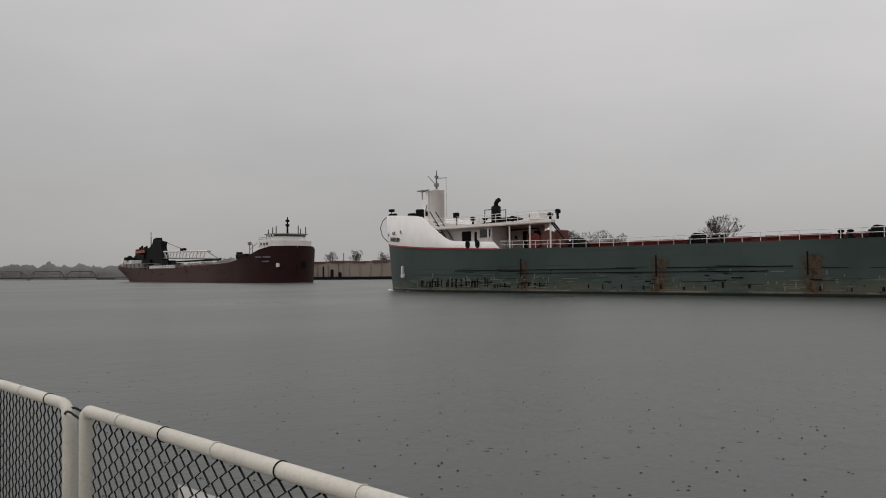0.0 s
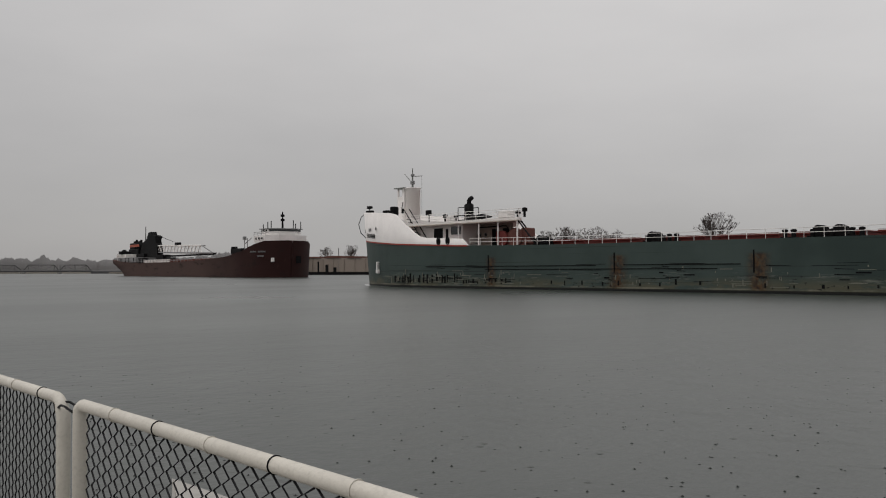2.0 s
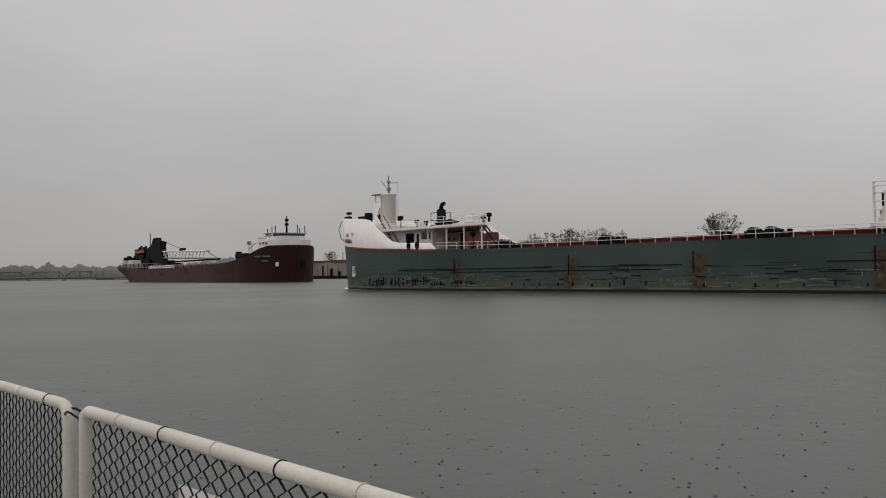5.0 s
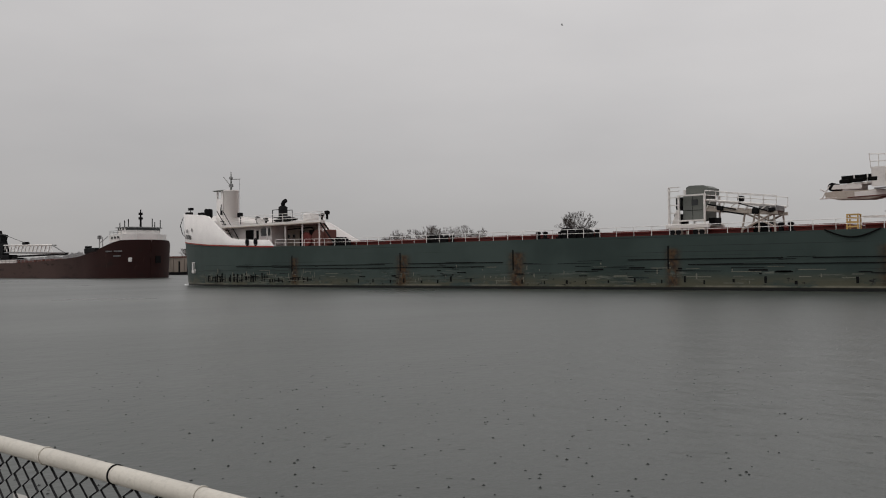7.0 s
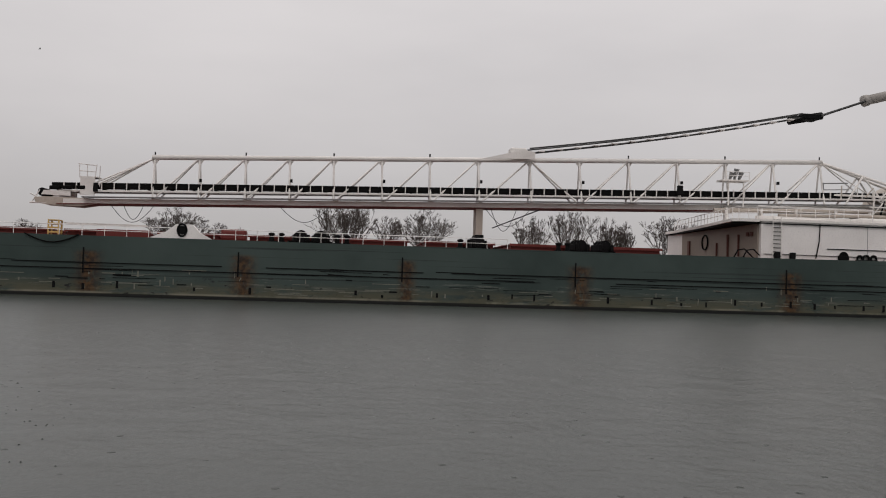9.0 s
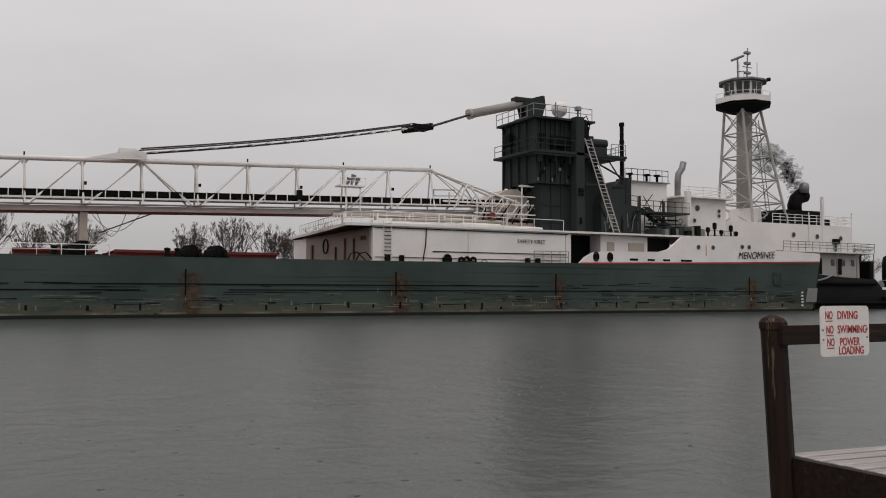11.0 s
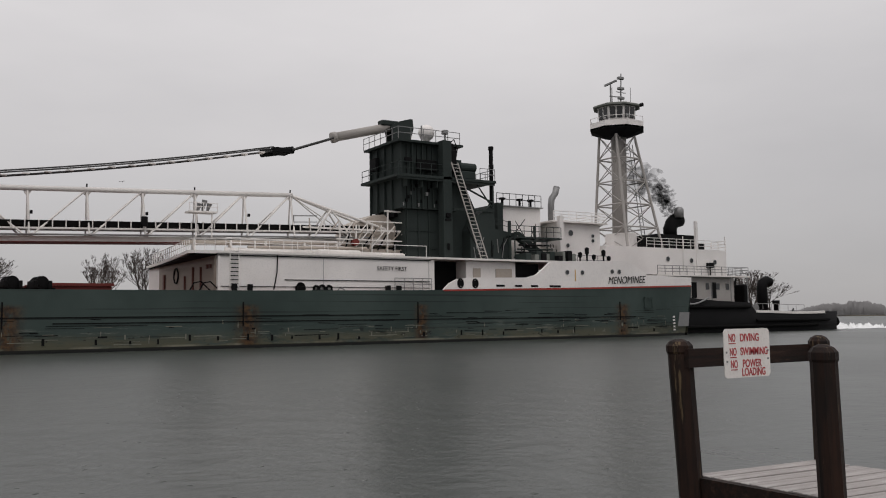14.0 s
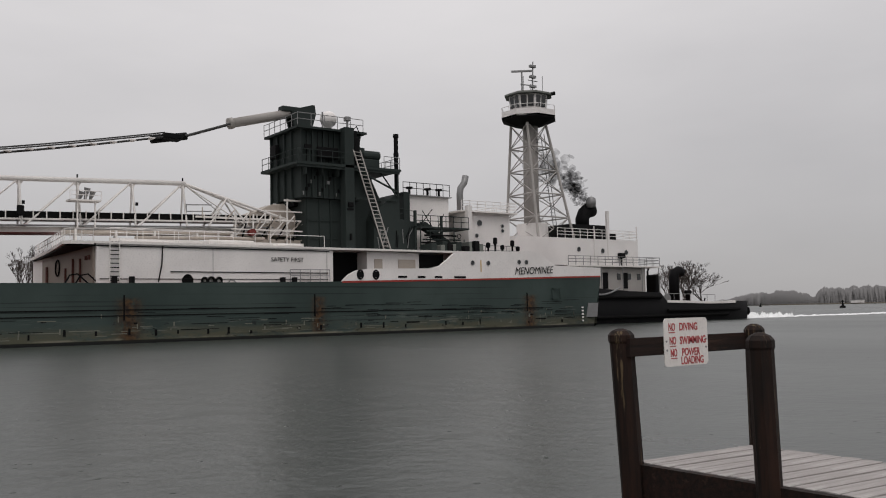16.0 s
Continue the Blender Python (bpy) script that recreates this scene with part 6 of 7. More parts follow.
build("foredeck_rail", M["steel"], freighter, lambda bm: [tube(bm, (13, 8.5, 7.6), (13, 8.5, 11.6), 0.12), tube(bm, (15, 8.6, 7.2), (15, 8.6, 12.0), 0.12), box(bm, 14.4, 15.6, 8.2, 9.0, 11.2, 12.2, 0.1), tube(bm, (11.6, 7.6, 11.8), (15, 8.6, 9.9), 0.09)], "thin masts and a winch abaft the pilothouse")
gear = build("deck_gear", M["black"], freighter, bx(37.5, 46.5, -1, 1, 7.6, 9.3, 0.3), "black hatch crane forward")
pieces("gear_leg", M["steel"], gear, [bx(x, x + 0.6, y, y + 0.6, 5.4, 7.6) for x in (38.0, 45.4) for y in (-0.9, 0.3)])
build("gear_head", M["black"], gear, bx(44.4, 46.4, -0.8, 0.8, 9.3, 10.0, 0.2))
hatch2 = bmesh.new()
box(hatch2, -2.6, 2.6, -6.5, 6.5, 0, 1.0, 0.1)
hatch2 = mesh_of(hatch2, "hatch_coaming", M["deck"])
for k in range(9):
    share("hatch_coaming", hatch2, freighter, pose(54.0 + 8 * k, 0, 5.2))
bb = build("boom", M["boomwhite"], freighter, tb((75.3, 0.6, 11.1), (127, 0.6, 12.3), 0.28, 8), "pale lattice unloading boom")
pieces("chord", M["steel"], bb, [tb((75.3, -0.6, 11.1), (127, -0.6, 12.3), 0.24, 6), tb((64.0, 0.6, 8.2), (127, 0.6, 9.6), 0.3, 6), tb((64.0, -0.6, 8.2), (127, -0.6, 9.6), 0.3, 6), tb((64.0, 0.6, 8.3), (75.3, 0.6, 11.1), 0.2, 6)])
for k in range(13):
    u = 75.3 + 4.0 * k
    pieces("diagonal", M["boomwhite"], bb, [tb((u, 0.6, 8.5 + 0.088 * k), (u + 2.0, 0.6, 11.15 + 0.093 * k), 0.16), tb((u + 2.0, 0.6, 11.15 + 0.093 * k), (u + 4.0, 0.6, 8.6 + 0.088 * k), 0.16)])
build("belt", M["black"], bb, bx(64, 127, -0.5, 0.5, 7.6, 8.2))
build("trolley", M["black"], bb, bx(101.5, 105.5, -0.6, 0.9, 11.9, 13.0, 0.3))
ft = build("unloading_tower", M["black"], freighter, lambda bm: prism(bm, [(126.5, 5.5), (152, 5.5), (151, 10.4), (147, 14.0), (141.5, 15.6), (139.2, 18.0), (135.5, 18.3), (134.6, 17.0), (129.6, 16.6), (128.6, 13.4), (126.5, 11.6)], -1.2, 1.2), "black unloading tower")
build("mast", M["black"], ft, tb((147, 0, 6), (147, 0, 21.0), 0.3, 6, 0.16))
pieces("jib_arm", M["black"], ft, [tb((129.6, 0, 16.2), (124.4, 0, 16.0), 0.25, 6), tb((124.4, 0, 16.0), (126.5, 0, 13.6), 0.18, 6), tb((131, 0, 16.8), (104, 0, 12.6), 0.09, 5)])
pieces("tower_house", M["black"], ft, [bx(118, 127, -1.6, 1.6, 5.3, 8.6, 0.2), bx(151, 166, -2, 2, 5.8, 11.6, 0.3), bx(109, 117, -1, 1, 5.3, 7.4, 0.2), bx(141, 150, -2.4, 2.4, 5.5, 9.4, 0.2)])
fs = build("funnel", M["black"], freighter, lambda bm: prism(bm, [(150.6, 11.5), (165.6, 11.5), (165.2, 14.2), (151.4, 14.4)], -1.6, 1.6), "black funnel with an orange band", True)
build("band", M["orange"], fs, lambda bm: prism(bm, [(151.0, 12.5), (165.5, 12.5), (165.3, 13.5), (151.3, 13.6)], -1.66, 1.66))
pieces("funnel_pipe", M["black"], fs, [lambda bm, x=x, h=h: lathe(bm, [(0.5, 14.1), (0.5, h), (0.3, h + 0.2)], x, 0, 8) for x, h in ((153.5, 15.3), (156.5, 14.9), (160.5, 15.6), (163.5, 15.0))])
ah = build("after_house", M["steel"], freighter, bx(128, 162, -8, 9.2, 5.6, 7.6), "grey-white after house along the side")
pieces("house_door", M["black"], ah, [bx(x, x + 1.2, 9.2, 9.3, 5.8, 7.4) for x in (131, 138, 143, 150, 156)])
build("house_top", M["boomwhite"], ah, bx(154, 166, -6, 6.5, 7.6, 9.3, 0.1))
pieces("after_gear", M["black"], freighter, [lambda bm: lathe(bm, [(1.2, 7.4), (1.3, 10.6), (0.6, 11.4)], 163.5, 4.5, 12), bx(158, 161.5, 3, 7.5, 9.3, 10.6, 0.2), bx(120, 126, 6.5, 9, 5.3, 7.2, 0.2)], "dark boats and vents aft")
build("side_strip", M["boomwhite"], freighter, bx(88, 118, 8.2, 9.0, 5.2, 6.3), "pale deck house along the rail")
railing(freighter, [(24, FH - 0.3, 6.1), (70, FH - 0.3, 5.1), (125, FH - 0.3, 5.3), (150, FH - 0.3, 6.3)], 1.1, 4, 0.07, 2, M["steel"])
railing(freighter, [(152, 10.4, 6.5), (160, 8.6, 7.1), (166, 6.4, 7.5), (169.5, 2.5, 7.7), (169.5, -3, 7.7)], 2.0, 2.4, 0.14, 2, M["white"])
build("anchor", M["white"], freighter, lambda bm: box(bm, 2.0, 2.6, fb(2.3) - 0.6, fb(2.3) + 0.3, 4.5, 5.7, 0.15))
build("anchor_pocket", M["black"], freighter, bx(0.6, 1.0, -3.0, -1.5, 4.2, 6.2))


def fr_bars(bm):
    for k in range(9):
        if k != 4:
            x = 4.0 + 0.5 * k
            box(bm, x, x + 0.32, fb(x) - 0.3, fb(x) + 0.2, 7.3, 7.7)
    for k in range(4):
        x = 4.4 + 0.45 * k
        box(bm, x, x + 0.3, fb(x) - 0.3, fb(x) + 0.2, 6.0, 6.4)


build("lettering", M["steel"], freighter, fr_bars, "faint pale letters, too small to read")

# ---- far banks, terminal, bridge, woods ----
bm = bmesh.new()
rnd = random.Random(5)
for pts in ([polar(a, r, 0) for a, r in ((78, 1500), (74, 1150), (69, 1000), (66, 620), (60, 560), (52, 440), (40, 330), (28, 262), (12, 225), (-6, 222), (-24, 252), (-40, 330), (-49, 430), (-53.6, 560))],
            [polar(a, r, 0) for a, r in ((-51.5, 1400), (-55, 1250), (-59, 1120), (-66, 1000))]):
    rows = []
    for p in pts:
        d = p.normalized()
        rows.append([p + Vector((0, 0, -0.5)), p + d * 1.5 + Vector((0, 0, 0.5)), p + d * 9 + Vector((0, 0, 1.3)), p + d * 700 + Vector((0, 0, 2.0))])
    strip(bm, rows)
ground = tagged(part("ground", bm, M["land"], None), "low brown river bank across the water", "bank", kind="structure")


def dock_wall():
    term = empty("terminal_shed", pose(0, 0, 0), "long low tan shed with a red-brown roof behind a dock wall", "building")
    a, b = polar(57.2, 452), polar(49.5, 420)
    d = (b - a).normalized()
    n = Vector((-d.y, d.x, 0))
    if n.dot(a) < 0:
        n = -n
    L = (b - a).length

    def slab(bm, u0, u1, v0, v1, z0, z1):
        vs = [bm.verts.new(a + d * u + n * v + Vector((0, 0, z))) for z in (z0, z1) for u, v in ((u0, v0), (u1, v0), (u1, v1), (u0, v1))]
        for f in ((3, 2, 1, 0), (4, 5, 6, 7), (0, 1, 5, 4), (1, 2, 6, 5), (2, 3, 7, 6), (3, 0, 4, 7)):
            bm.faces.new([vs[i] for i in f])
    build("dock_wall", M["black"], term, lambda bm: slab(bm, -4, L, -3, 0, -0.5, 1.4), "dark timber dock wall")
    build("wall", M["tan"], term, lambda bm: slab(bm, 3, L, 4, 30, 1.2, 8.2), "pale tan sheet wall")
    build("wall", M["roofred"], term, lambda bm: slab(bm, 0, 18, 8, 30, 1.2, 8.9), "red-brown gable")
    for k in range(5):
        build("roof", M["roofred"], term, lambda bm: slab(bm, 3 + k * 11.5, 11 + k * 11.5, 3.5, 31, 8.25, 9.0 + 0.3 * (k % 2)), "red-brown roof ridge")
    for k in range(9):
        build("pilaster", M["tan"], term, lambda bm: slab(bm, 6 + 6 * k, 6.5 + 6 * k, 3.6, 4, 1.2, 8.0))
    for u, w, h in ((16, 1.3, 5), (20.5, 1.3, 3.6), (11.5, 0.5, 6.5)):
        build("dolphin", M["black"], term, lambda bm: slab(bm, u, u + w, 0.2, 1, 1.4, h))
    build("light_pole", M["steel"], term, lambda bm: slab(bm, 3.2, 4.0, 1, 1.8, 1.4, 10.5))
    build("mast", M["steel"], term, lambda bm: slab(bm, 21, 21.3, 4, 4.4, 1.4, 13))
    return term


dock_wall()


def bridge():
    br = empty("truss_bridge", pose(0, 0, 0), "distant grey steel truss railway bridge", "bridge")
    up = Vector((0, 0, 1))

    def P(az, z, v=0.0):
        return polar(az, 900 + v) + up * z
    build("deck", M["bridge"], br, lambda bm: [tube(bm, P(69.4, 2.6, v), P(78.5, 2.6, v), 0.8, 6) for v in (0, 6)])
    for a0, a1, b1, b0 in ((69.43, 69.69, 70.86, 71.18), (71.2, 71.44, 72.83, 73.12), (73.16, 73.57, 74.8, 75.16), (75.2, 75.6, 76.9, 77.2)):
        m = (a0 + b0) / 2
        for v in (0, 6):
            tr = build("truss", M["bridge"], br, lambda bm: [tube(bm, P(p, z, v), P(q, y, v), 0.42, 5) for p, z, q, y in ((a0, 2.6, a1, 8.2), (a1, 8.2, b1, 8.2), (b1, 8.2, b0, 2.6))])
            pieces("web", M["bridge"], tr, [tb(P(p, z, v), P(q, y, v), 0.16, 4) for p, z, q, y in ((a1, 8.2, a1, 2.6), (b1, 8.2, b1, 2.6), (m, 8.2, m, 2.6), (a1, 8.2, m, 2.6), (b1, 8.2, m, 2.6))])
        build("pier", M["concrete"], br, lambda bm: tube(bm, P(b0, -1, 3), P(b0, 2.6, 3), 2.2, 10))
    build("causeway", M["bridge"], br, lambda bm: [tube(bm, P(69.45, z, 3), P(66.0, z, 3), 1.2, 6) for z in (0.4, 1.8)], "dark causeway at the end of the spans")
    return br


bridge()


# ---- bare trees ----
def tree_mesh(seed, h, spread, twigs=6):
    """A bare tree one unit of h tall: tapered trunk, forking limbs, many fine twigs."""
    r = random.Random(seed)
    tv, tf = [], []

    def limb(p, q, ra, rb):
        d = (q - p).normalized()
        a = d.orthogonal().normalized()
        b = d.cross(a)
        i = len(tv)
        for o, rr in ((p, ra), (q, rb)):
            for k in range(3):
                tv.append(o + (a * math.cos(k * 2.094) + b * math.sin(k * 2.094)) * rr)
        for k in range(3):
            tf.append((i + k, i + (k + 1) % 3, i + 3 + (k + 1) % 3, i + 3 + k))

    def grow(p, d, length, rad, depth):
        q = p + d * length
        limb(p, q, rad, rad * 0.68)
        if depth == 0:
            return
        for _ in range(r.choice((2, 2, 3)) if depth > 1 else 4):
            nd = (d + Vector((r.gauss(0, spread), r.gauss(0, spread), r.gauss(0.24, 0.2)))).normalized()
            grow(q, nd, length * r.uniform(0.62, 0.86), max(rad * 0.62, 0.013), depth - 1)
        if depth > 2 and r.random() < 0.7:
            nd = (d + Vector((r.gauss(0, spread * 1.6), r.gauss(0, spread * 1.6), 0.1))).normalized()
            grow(p.lerp(q, 0.6), nd, length * 0.7, rad * 0.45, depth - 2)
    trunk_top = Vector((0, 0, h * 0.16))
    for _ in range(4):
        d = Vector((r.gauss(0, spread * 0.7), r.gauss(0, spread * 0.7), 1)).normalized()
        grow(trunk_top, d, h * 0.2, h * 0.014, twigs)
    high = max(v.z for v in tv)
    tv = [Vector((v.x * h / high, v.y * h / high, v.z * h / high)) for v in tv]
    crown = bpy.data.meshes.new("crown")
    crown.from_pydata([tuple(v) for v in tv], [], tf)
    crown.materials.append(M["bark"])
    bm = bmesh.new()
    tube(bm, (0, 0, -0.4), (0, 0, h * 0.17), h * 0.032, 8, h * 0.024)
    return mesh_of(bm, "trunk", M["bark"]), crown


TREES = [tree_mesh(s, 10.0, sp) for s, sp in ((11, 0.34), (12, 0.4), (13, 0.28), (14, 0.42))]


def plant(az, r, height, kind, turn, wide=1.0):
    root = new("tree")
    root.empty_display_size = 0.3
    root.matrix_world = Matrix.Translation(polar(az, r, 1.3)) @ pose(0, 0, 0, 0, 0, turn) @ Matrix.Diagonal((1.2 * wide * height / 10, 1.2 * wide * height / 10, height / 10, 1))
    tagged(root, "bare grey-brown deciduous tree on the far bank", "tree", "bare bank trees")
    t, c = TREES[kind]
    share("trunk", t, root, Matrix.Identity(4))
    share("crown", c, root, Matrix.Identity(4))


for row in ((30.7, 262, 16.8, 0, 0, 0.95), (42.2, 350, 16.0, 1, 40, 1.0), (40.2, 345, 17.3, 0, 80, 1.1), (37.8, 330, 16.8, 3, 10, 1.1), (18.9, 240, 12.6, 3, 60, 0.9),
            (10.5, 225, 16.6, 1, 0, 1.3), (7.6, 232, 13.5, 3, 33, 1.0), (1.3, 222, 18.5, 0, 90, 1.0), (0.1, 226, 20.5, 2, 20, 0.8), (-2.0, 234, 17, 0, 140, 0.8), (-4.4, 222, 18.8, 1, 200, 1.0),
            (-11.2, 236, 18.3, 2, 10, 0.9), (-13.6, 236, 19.8, 0, 70, 0.9), (-15.8, 240, 18.7, 1, 120, 0.75), (-17.3, 243, 17.6, 2, 160, 0.75), (-19.9, 246, 19.6, 0, 220, 0.9), (-21.4, 250, 17.5, 3, 30, 0.9),
            (-51.2, 470, 23.5, 0, 10, 1.2), (-52.2, 480, 18, 3, 70, 1.3), (-50.2, 475, 21, 1, 130, 1.2), (53.9, 520, 16, 2, 0, 0.8), (55.3, 530, 15, 0, 50, 0.7), (51.9, 540, 15, 3, 90, 0.8)):
    plant(*row)


def woods(name, rows, label, seed, density):
    """A far tree line: thousands of fine upright shreds in uneven clumps."""
    r = random.Random(seed)
    tv, tf = [], []
    for (a0, r0, h0), (a1, r1, h1) in zip(rows, rows[1:]):
        n = int(abs(a1 - a0) * density)
        for k in range(n):
            u = (k + r.random()) / n
            az, rr, hh = a0 + (a1 - a0) * u, r0 + (r1 - r0) * u + r.uniform(-15, 60), h0 + (h1 - h0) * u
            clump = 0.82 + 0.3 * noise.noise(Vector((az * 1.7, seed, 0))) + 0.1 * noise.noise(Vector((az * 6.0, seed, 4)))
            top = max(1.5, hh * clump * r.uniform(0.7, 1.05))
            w = r.uniform(0.5, 1.7)
            base, lean = polar(az, rr, 1.0), r.uniform(-1.2, 1.2)
            side = Vector((math.cos(radians(az)), math.sin(radians(az)), 0))
            back = polar(az, 1.0)
            i = len(tv)
            tv.extend([base - side * w * 0.4, base + side * w * 0.4, base + back * w, base - side * w * 1.2 + side * lean * 0.6 + Vector((0, 0, top * 0.9)), base + side * w * 1.2 + side * lean * 0.6 + Vector((0, 0, top * 0.86)), base + back * w * 1.5 + Vector((0, 0, top * 0.95)), base + side * lean + Vector((0, 0, top))])
            tf.extend([(i, i + 1, i + 4, i + 3), (i + 1, i + 2, i + 5, i + 4), (i + 2, i, i + 3, i + 5), (i + 3, i + 4, i + 6), (i + 4, i + 5, i + 6), (i + 5, i + 3, i + 6)])
    me = bpy.data.meshes.new(name)
    me.from_pydata([tuple(v) for v in tv], [], tf)
    me.materials.append(M["hazewood"])
    return tagged(new(name, me), label, "woods", kind="stuff")


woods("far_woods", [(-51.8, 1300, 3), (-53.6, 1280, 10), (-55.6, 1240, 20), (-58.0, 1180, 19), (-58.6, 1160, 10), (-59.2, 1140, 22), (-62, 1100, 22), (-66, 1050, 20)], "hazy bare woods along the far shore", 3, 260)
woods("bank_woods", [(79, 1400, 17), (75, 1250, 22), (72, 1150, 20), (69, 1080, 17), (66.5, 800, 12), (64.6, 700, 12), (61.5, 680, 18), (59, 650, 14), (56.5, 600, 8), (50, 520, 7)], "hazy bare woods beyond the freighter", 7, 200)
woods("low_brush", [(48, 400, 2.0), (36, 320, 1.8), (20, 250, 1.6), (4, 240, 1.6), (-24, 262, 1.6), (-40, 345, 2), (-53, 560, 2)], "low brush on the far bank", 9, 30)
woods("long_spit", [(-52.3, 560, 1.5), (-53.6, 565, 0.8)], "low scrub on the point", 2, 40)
# ---- near bank: walkway edge, fence, dock ----
bm = bmesh.new()
F0, F1 = Vector((-2.2, 1.475, 0)), Vector((-4.205, 1.50, 0))
fd = (F1 - F0).normalized()
fn = Vector((-fd.y, fd.x, 0))
if fn.dot(F0) < 0:
    fn = -fn
RAIL = EYE - 0.60


def fpt(u, v, z):
    p = F0 + fd * u + fn * v
    return Vector((p.x, p.y, z))


vs = [fpt(-9, -5.5, 0), fpt(9, -5.5, 0), fpt(9, 0.12, 0), fpt(-9, 0.12, 0)]
plate(bm, [(p.x, p.y) for p in vs], -1.0, 0.22)
tagged(part("pavement", bm, M["concrete"], None), "concrete river walk behind the fence", "walkway", kind="structure")
U_JOINT = (F1 - F0).length


river_fence = empty("river_fence", Matrix.Identity(4), "cream pipe fence with black chain link along the walk", "fence")


def make_fence(u0, u1, pitch, half, gauge, rad0, rad1, label):
    """A framed chain-link panel: bent pipe frame and woven wire."""
    foot = 0.22

    def fr(bm):
        pts = [fpt(u0, 0, foot)]
        pts += [fpt(u0 + rad0 * (1 - math.cos(a)), 0, RAIL - rad0 * (1 - math.sin(a))) for a in np.linspace(0, math.pi / 2, 6)]
        pts += [fpt(u0 + (u1 - u0) * k / 8, 0, RAIL) for k in range(1, 8)]
        pts += [fpt(u1 - rad1 * (1 - math.sin(a)), 0, RAIL - rad1 * (1 - math.cos(a))) for a in np.linspace(0, math.pi / 2, 6)]
        pts += [fpt(u1, 0, foot)]
        pipe(bm, pts, [0.032] * 4 + [0.0275] * 13 + [0.032] * (len(pts) - 17), 14)
    fence = build("fence_panel", M["cream"], river_fence, fr, label, True)
    build("bottom_rail", M["cream"], fence, lambda bm: tube(bm, fpt(u0, 0, foot + 0.1), fpt(u1, 0, foot + 0.1), 0.02, 8))
    # ties round the top rail
    k = 0
    u = u0 + 0.3
    while u < u1 - 0.1:
        def tie(bm):
            pipe(bm, [fpt(u, 0.029 * math.cos(a), RAIL + 0.029 * math.sin(a)) for a in np.linspace(0, math.tau, 17)], 0.003, 4)
        build("tie_wire", M["wire"] if k % 2 == 0 else M["cream"], fence, tie)
        u += 0.43
        k += 1

    # each zigzag wire is bent flat and woven with the next
    def mesh(bm):
        n = int((u1 - u0 - 0.06) / pitch)
        rows = int((RAIL - foot - 0.1) / half)
        for i in range(n):
            pts = []
            for j in range(rows + 1):
                uu = u0 + 0.04 + i * pitch + (pitch * 1.04 if (i + j) % 2 else -pitch * 0.04)
                pts.append(fpt(uu, 0.006 if (i + j) % 2 else -0.006, RAIL - 0.03 - j * half))
            pipe(bm, pts, gauge, 4)
    tagged(build("chain_link", M["wire"], fence, mesh, "black coated chain-link mesh"), kind="stuff")
    return fence


make_fence(U_JOINT + 0.13, U_JOINT + 3.2, 0.06, 0.031, 0.0042, 0.10, 0.10, "cream pipe fence panel filled with black chain link")
make_fence(U_JOINT - 2.95, U_JOINT - 0.09, 0.064, 0.031, 0.0042, 0.10, 0.045, "cream pipe fence panel filled with black chain link")
chain = build("tie_chain", M["wire"], river_fence, lambda bm: pipe(bm, [fpt(U_JOINT + 0.02 + 0.13 * math.cos(a), 0.04 * math.sin(a), RAIL - 0.025 + 0.012 * math.sin(3 * a)) for a in np.linspace(0, math.tau, 19)], 0.006, 5), "thin dark chain that ties two panels")
pieces("link", M["wire"], chain, [lambda bm, k=k: pipe(bm, [fpt(U_JOINT + 0.03 + 0.008 * math.cos(a), 0.03, RAIL - 0.05 - 0.035 * k + 0.016 * math.sin(a)) for a in np.linspace(0, math.tau, 9)], 0.004, 4) for k in range(9)])

# pale float low on the water behind the fence
fl = empty("mooring_float", pose(-6.7, 3.2, 0.0), "pale weathered float awash behind the fence", "float")
build("body", M["concrete"], fl, lambda bm: plate(bm, [(-0.49, 0.19), (0.45, 0.23), (1.2, -0.3), (0.95, -0.49)], -0.12, 0.07))
build("cap", M["concrete"], fl, lambda bm: plate(bm, [(-0.38, 0.15), (0.4, 0.18), (1.1, -0.3), (0.93, -0.42)], 0.071, 0.09))

# ---- old dock with a warning sign ----
DECK = EYE - 1.02
TOP = EYE - 0.17
# out over the water: x across the jetty, y along it to its outer end
jetty = empty("jetty", pose(4.47, 4.17, 0), "old brown timber jetty with grey deck boards and a rail frame", "jetty")


def post_shape(bm, x, y, top, lean, half=0.08):
    rings = []
    for z, h in ((-1.2, half), (DECK, half), (top - 0.07, half), (top - 0.055, half * 1.09), (top - 0.015, half * 1.09), (top + 0.012, half * 0.8), (top + 0.028, half * 0.3)):
        ring = []
        for k in range(8):
            a = radians(12 + 22.5 + 45 * k)
            d = h * (1.16 if k % 2 else 1.08)
            ring.append(bm.verts.new((x + lean[0] * (top - z) + d * math.cos(a), y + lean[1] * (top - z) + d * math.sin(a), z)))
        rings.append(ring)
    for u, v in zip(rings, rings[1:]):
        for k in range(8):
            bm.faces.new((u[k], u[(k + 1) % 8], v[(k + 1) % 8], v[k]))
    bm.faces.new(rings[0][::-1])
    bm.faces.new(rings[-1])


build("post", M["post"], jetty, lambda bm: post_shape(bm, -0.025, 0.02, TOP, (0.025, -0.04), 0.074), "weathered dark brown post")
build("post", M["post"], jetty, lambda bm: post_shape(bm, 0.0, -1.015, TOP - 0.02, (0.01, -0.015), 0.068), "weathered dark brown post with bare yellow wood")
build("post", M["post"], jetty, lambda bm: post_shape(bm, 1.25, -0.11, TOP, (0.0, 0.0), 0.062), "weathered dark brown post")
RTOP = TOP - 0.035
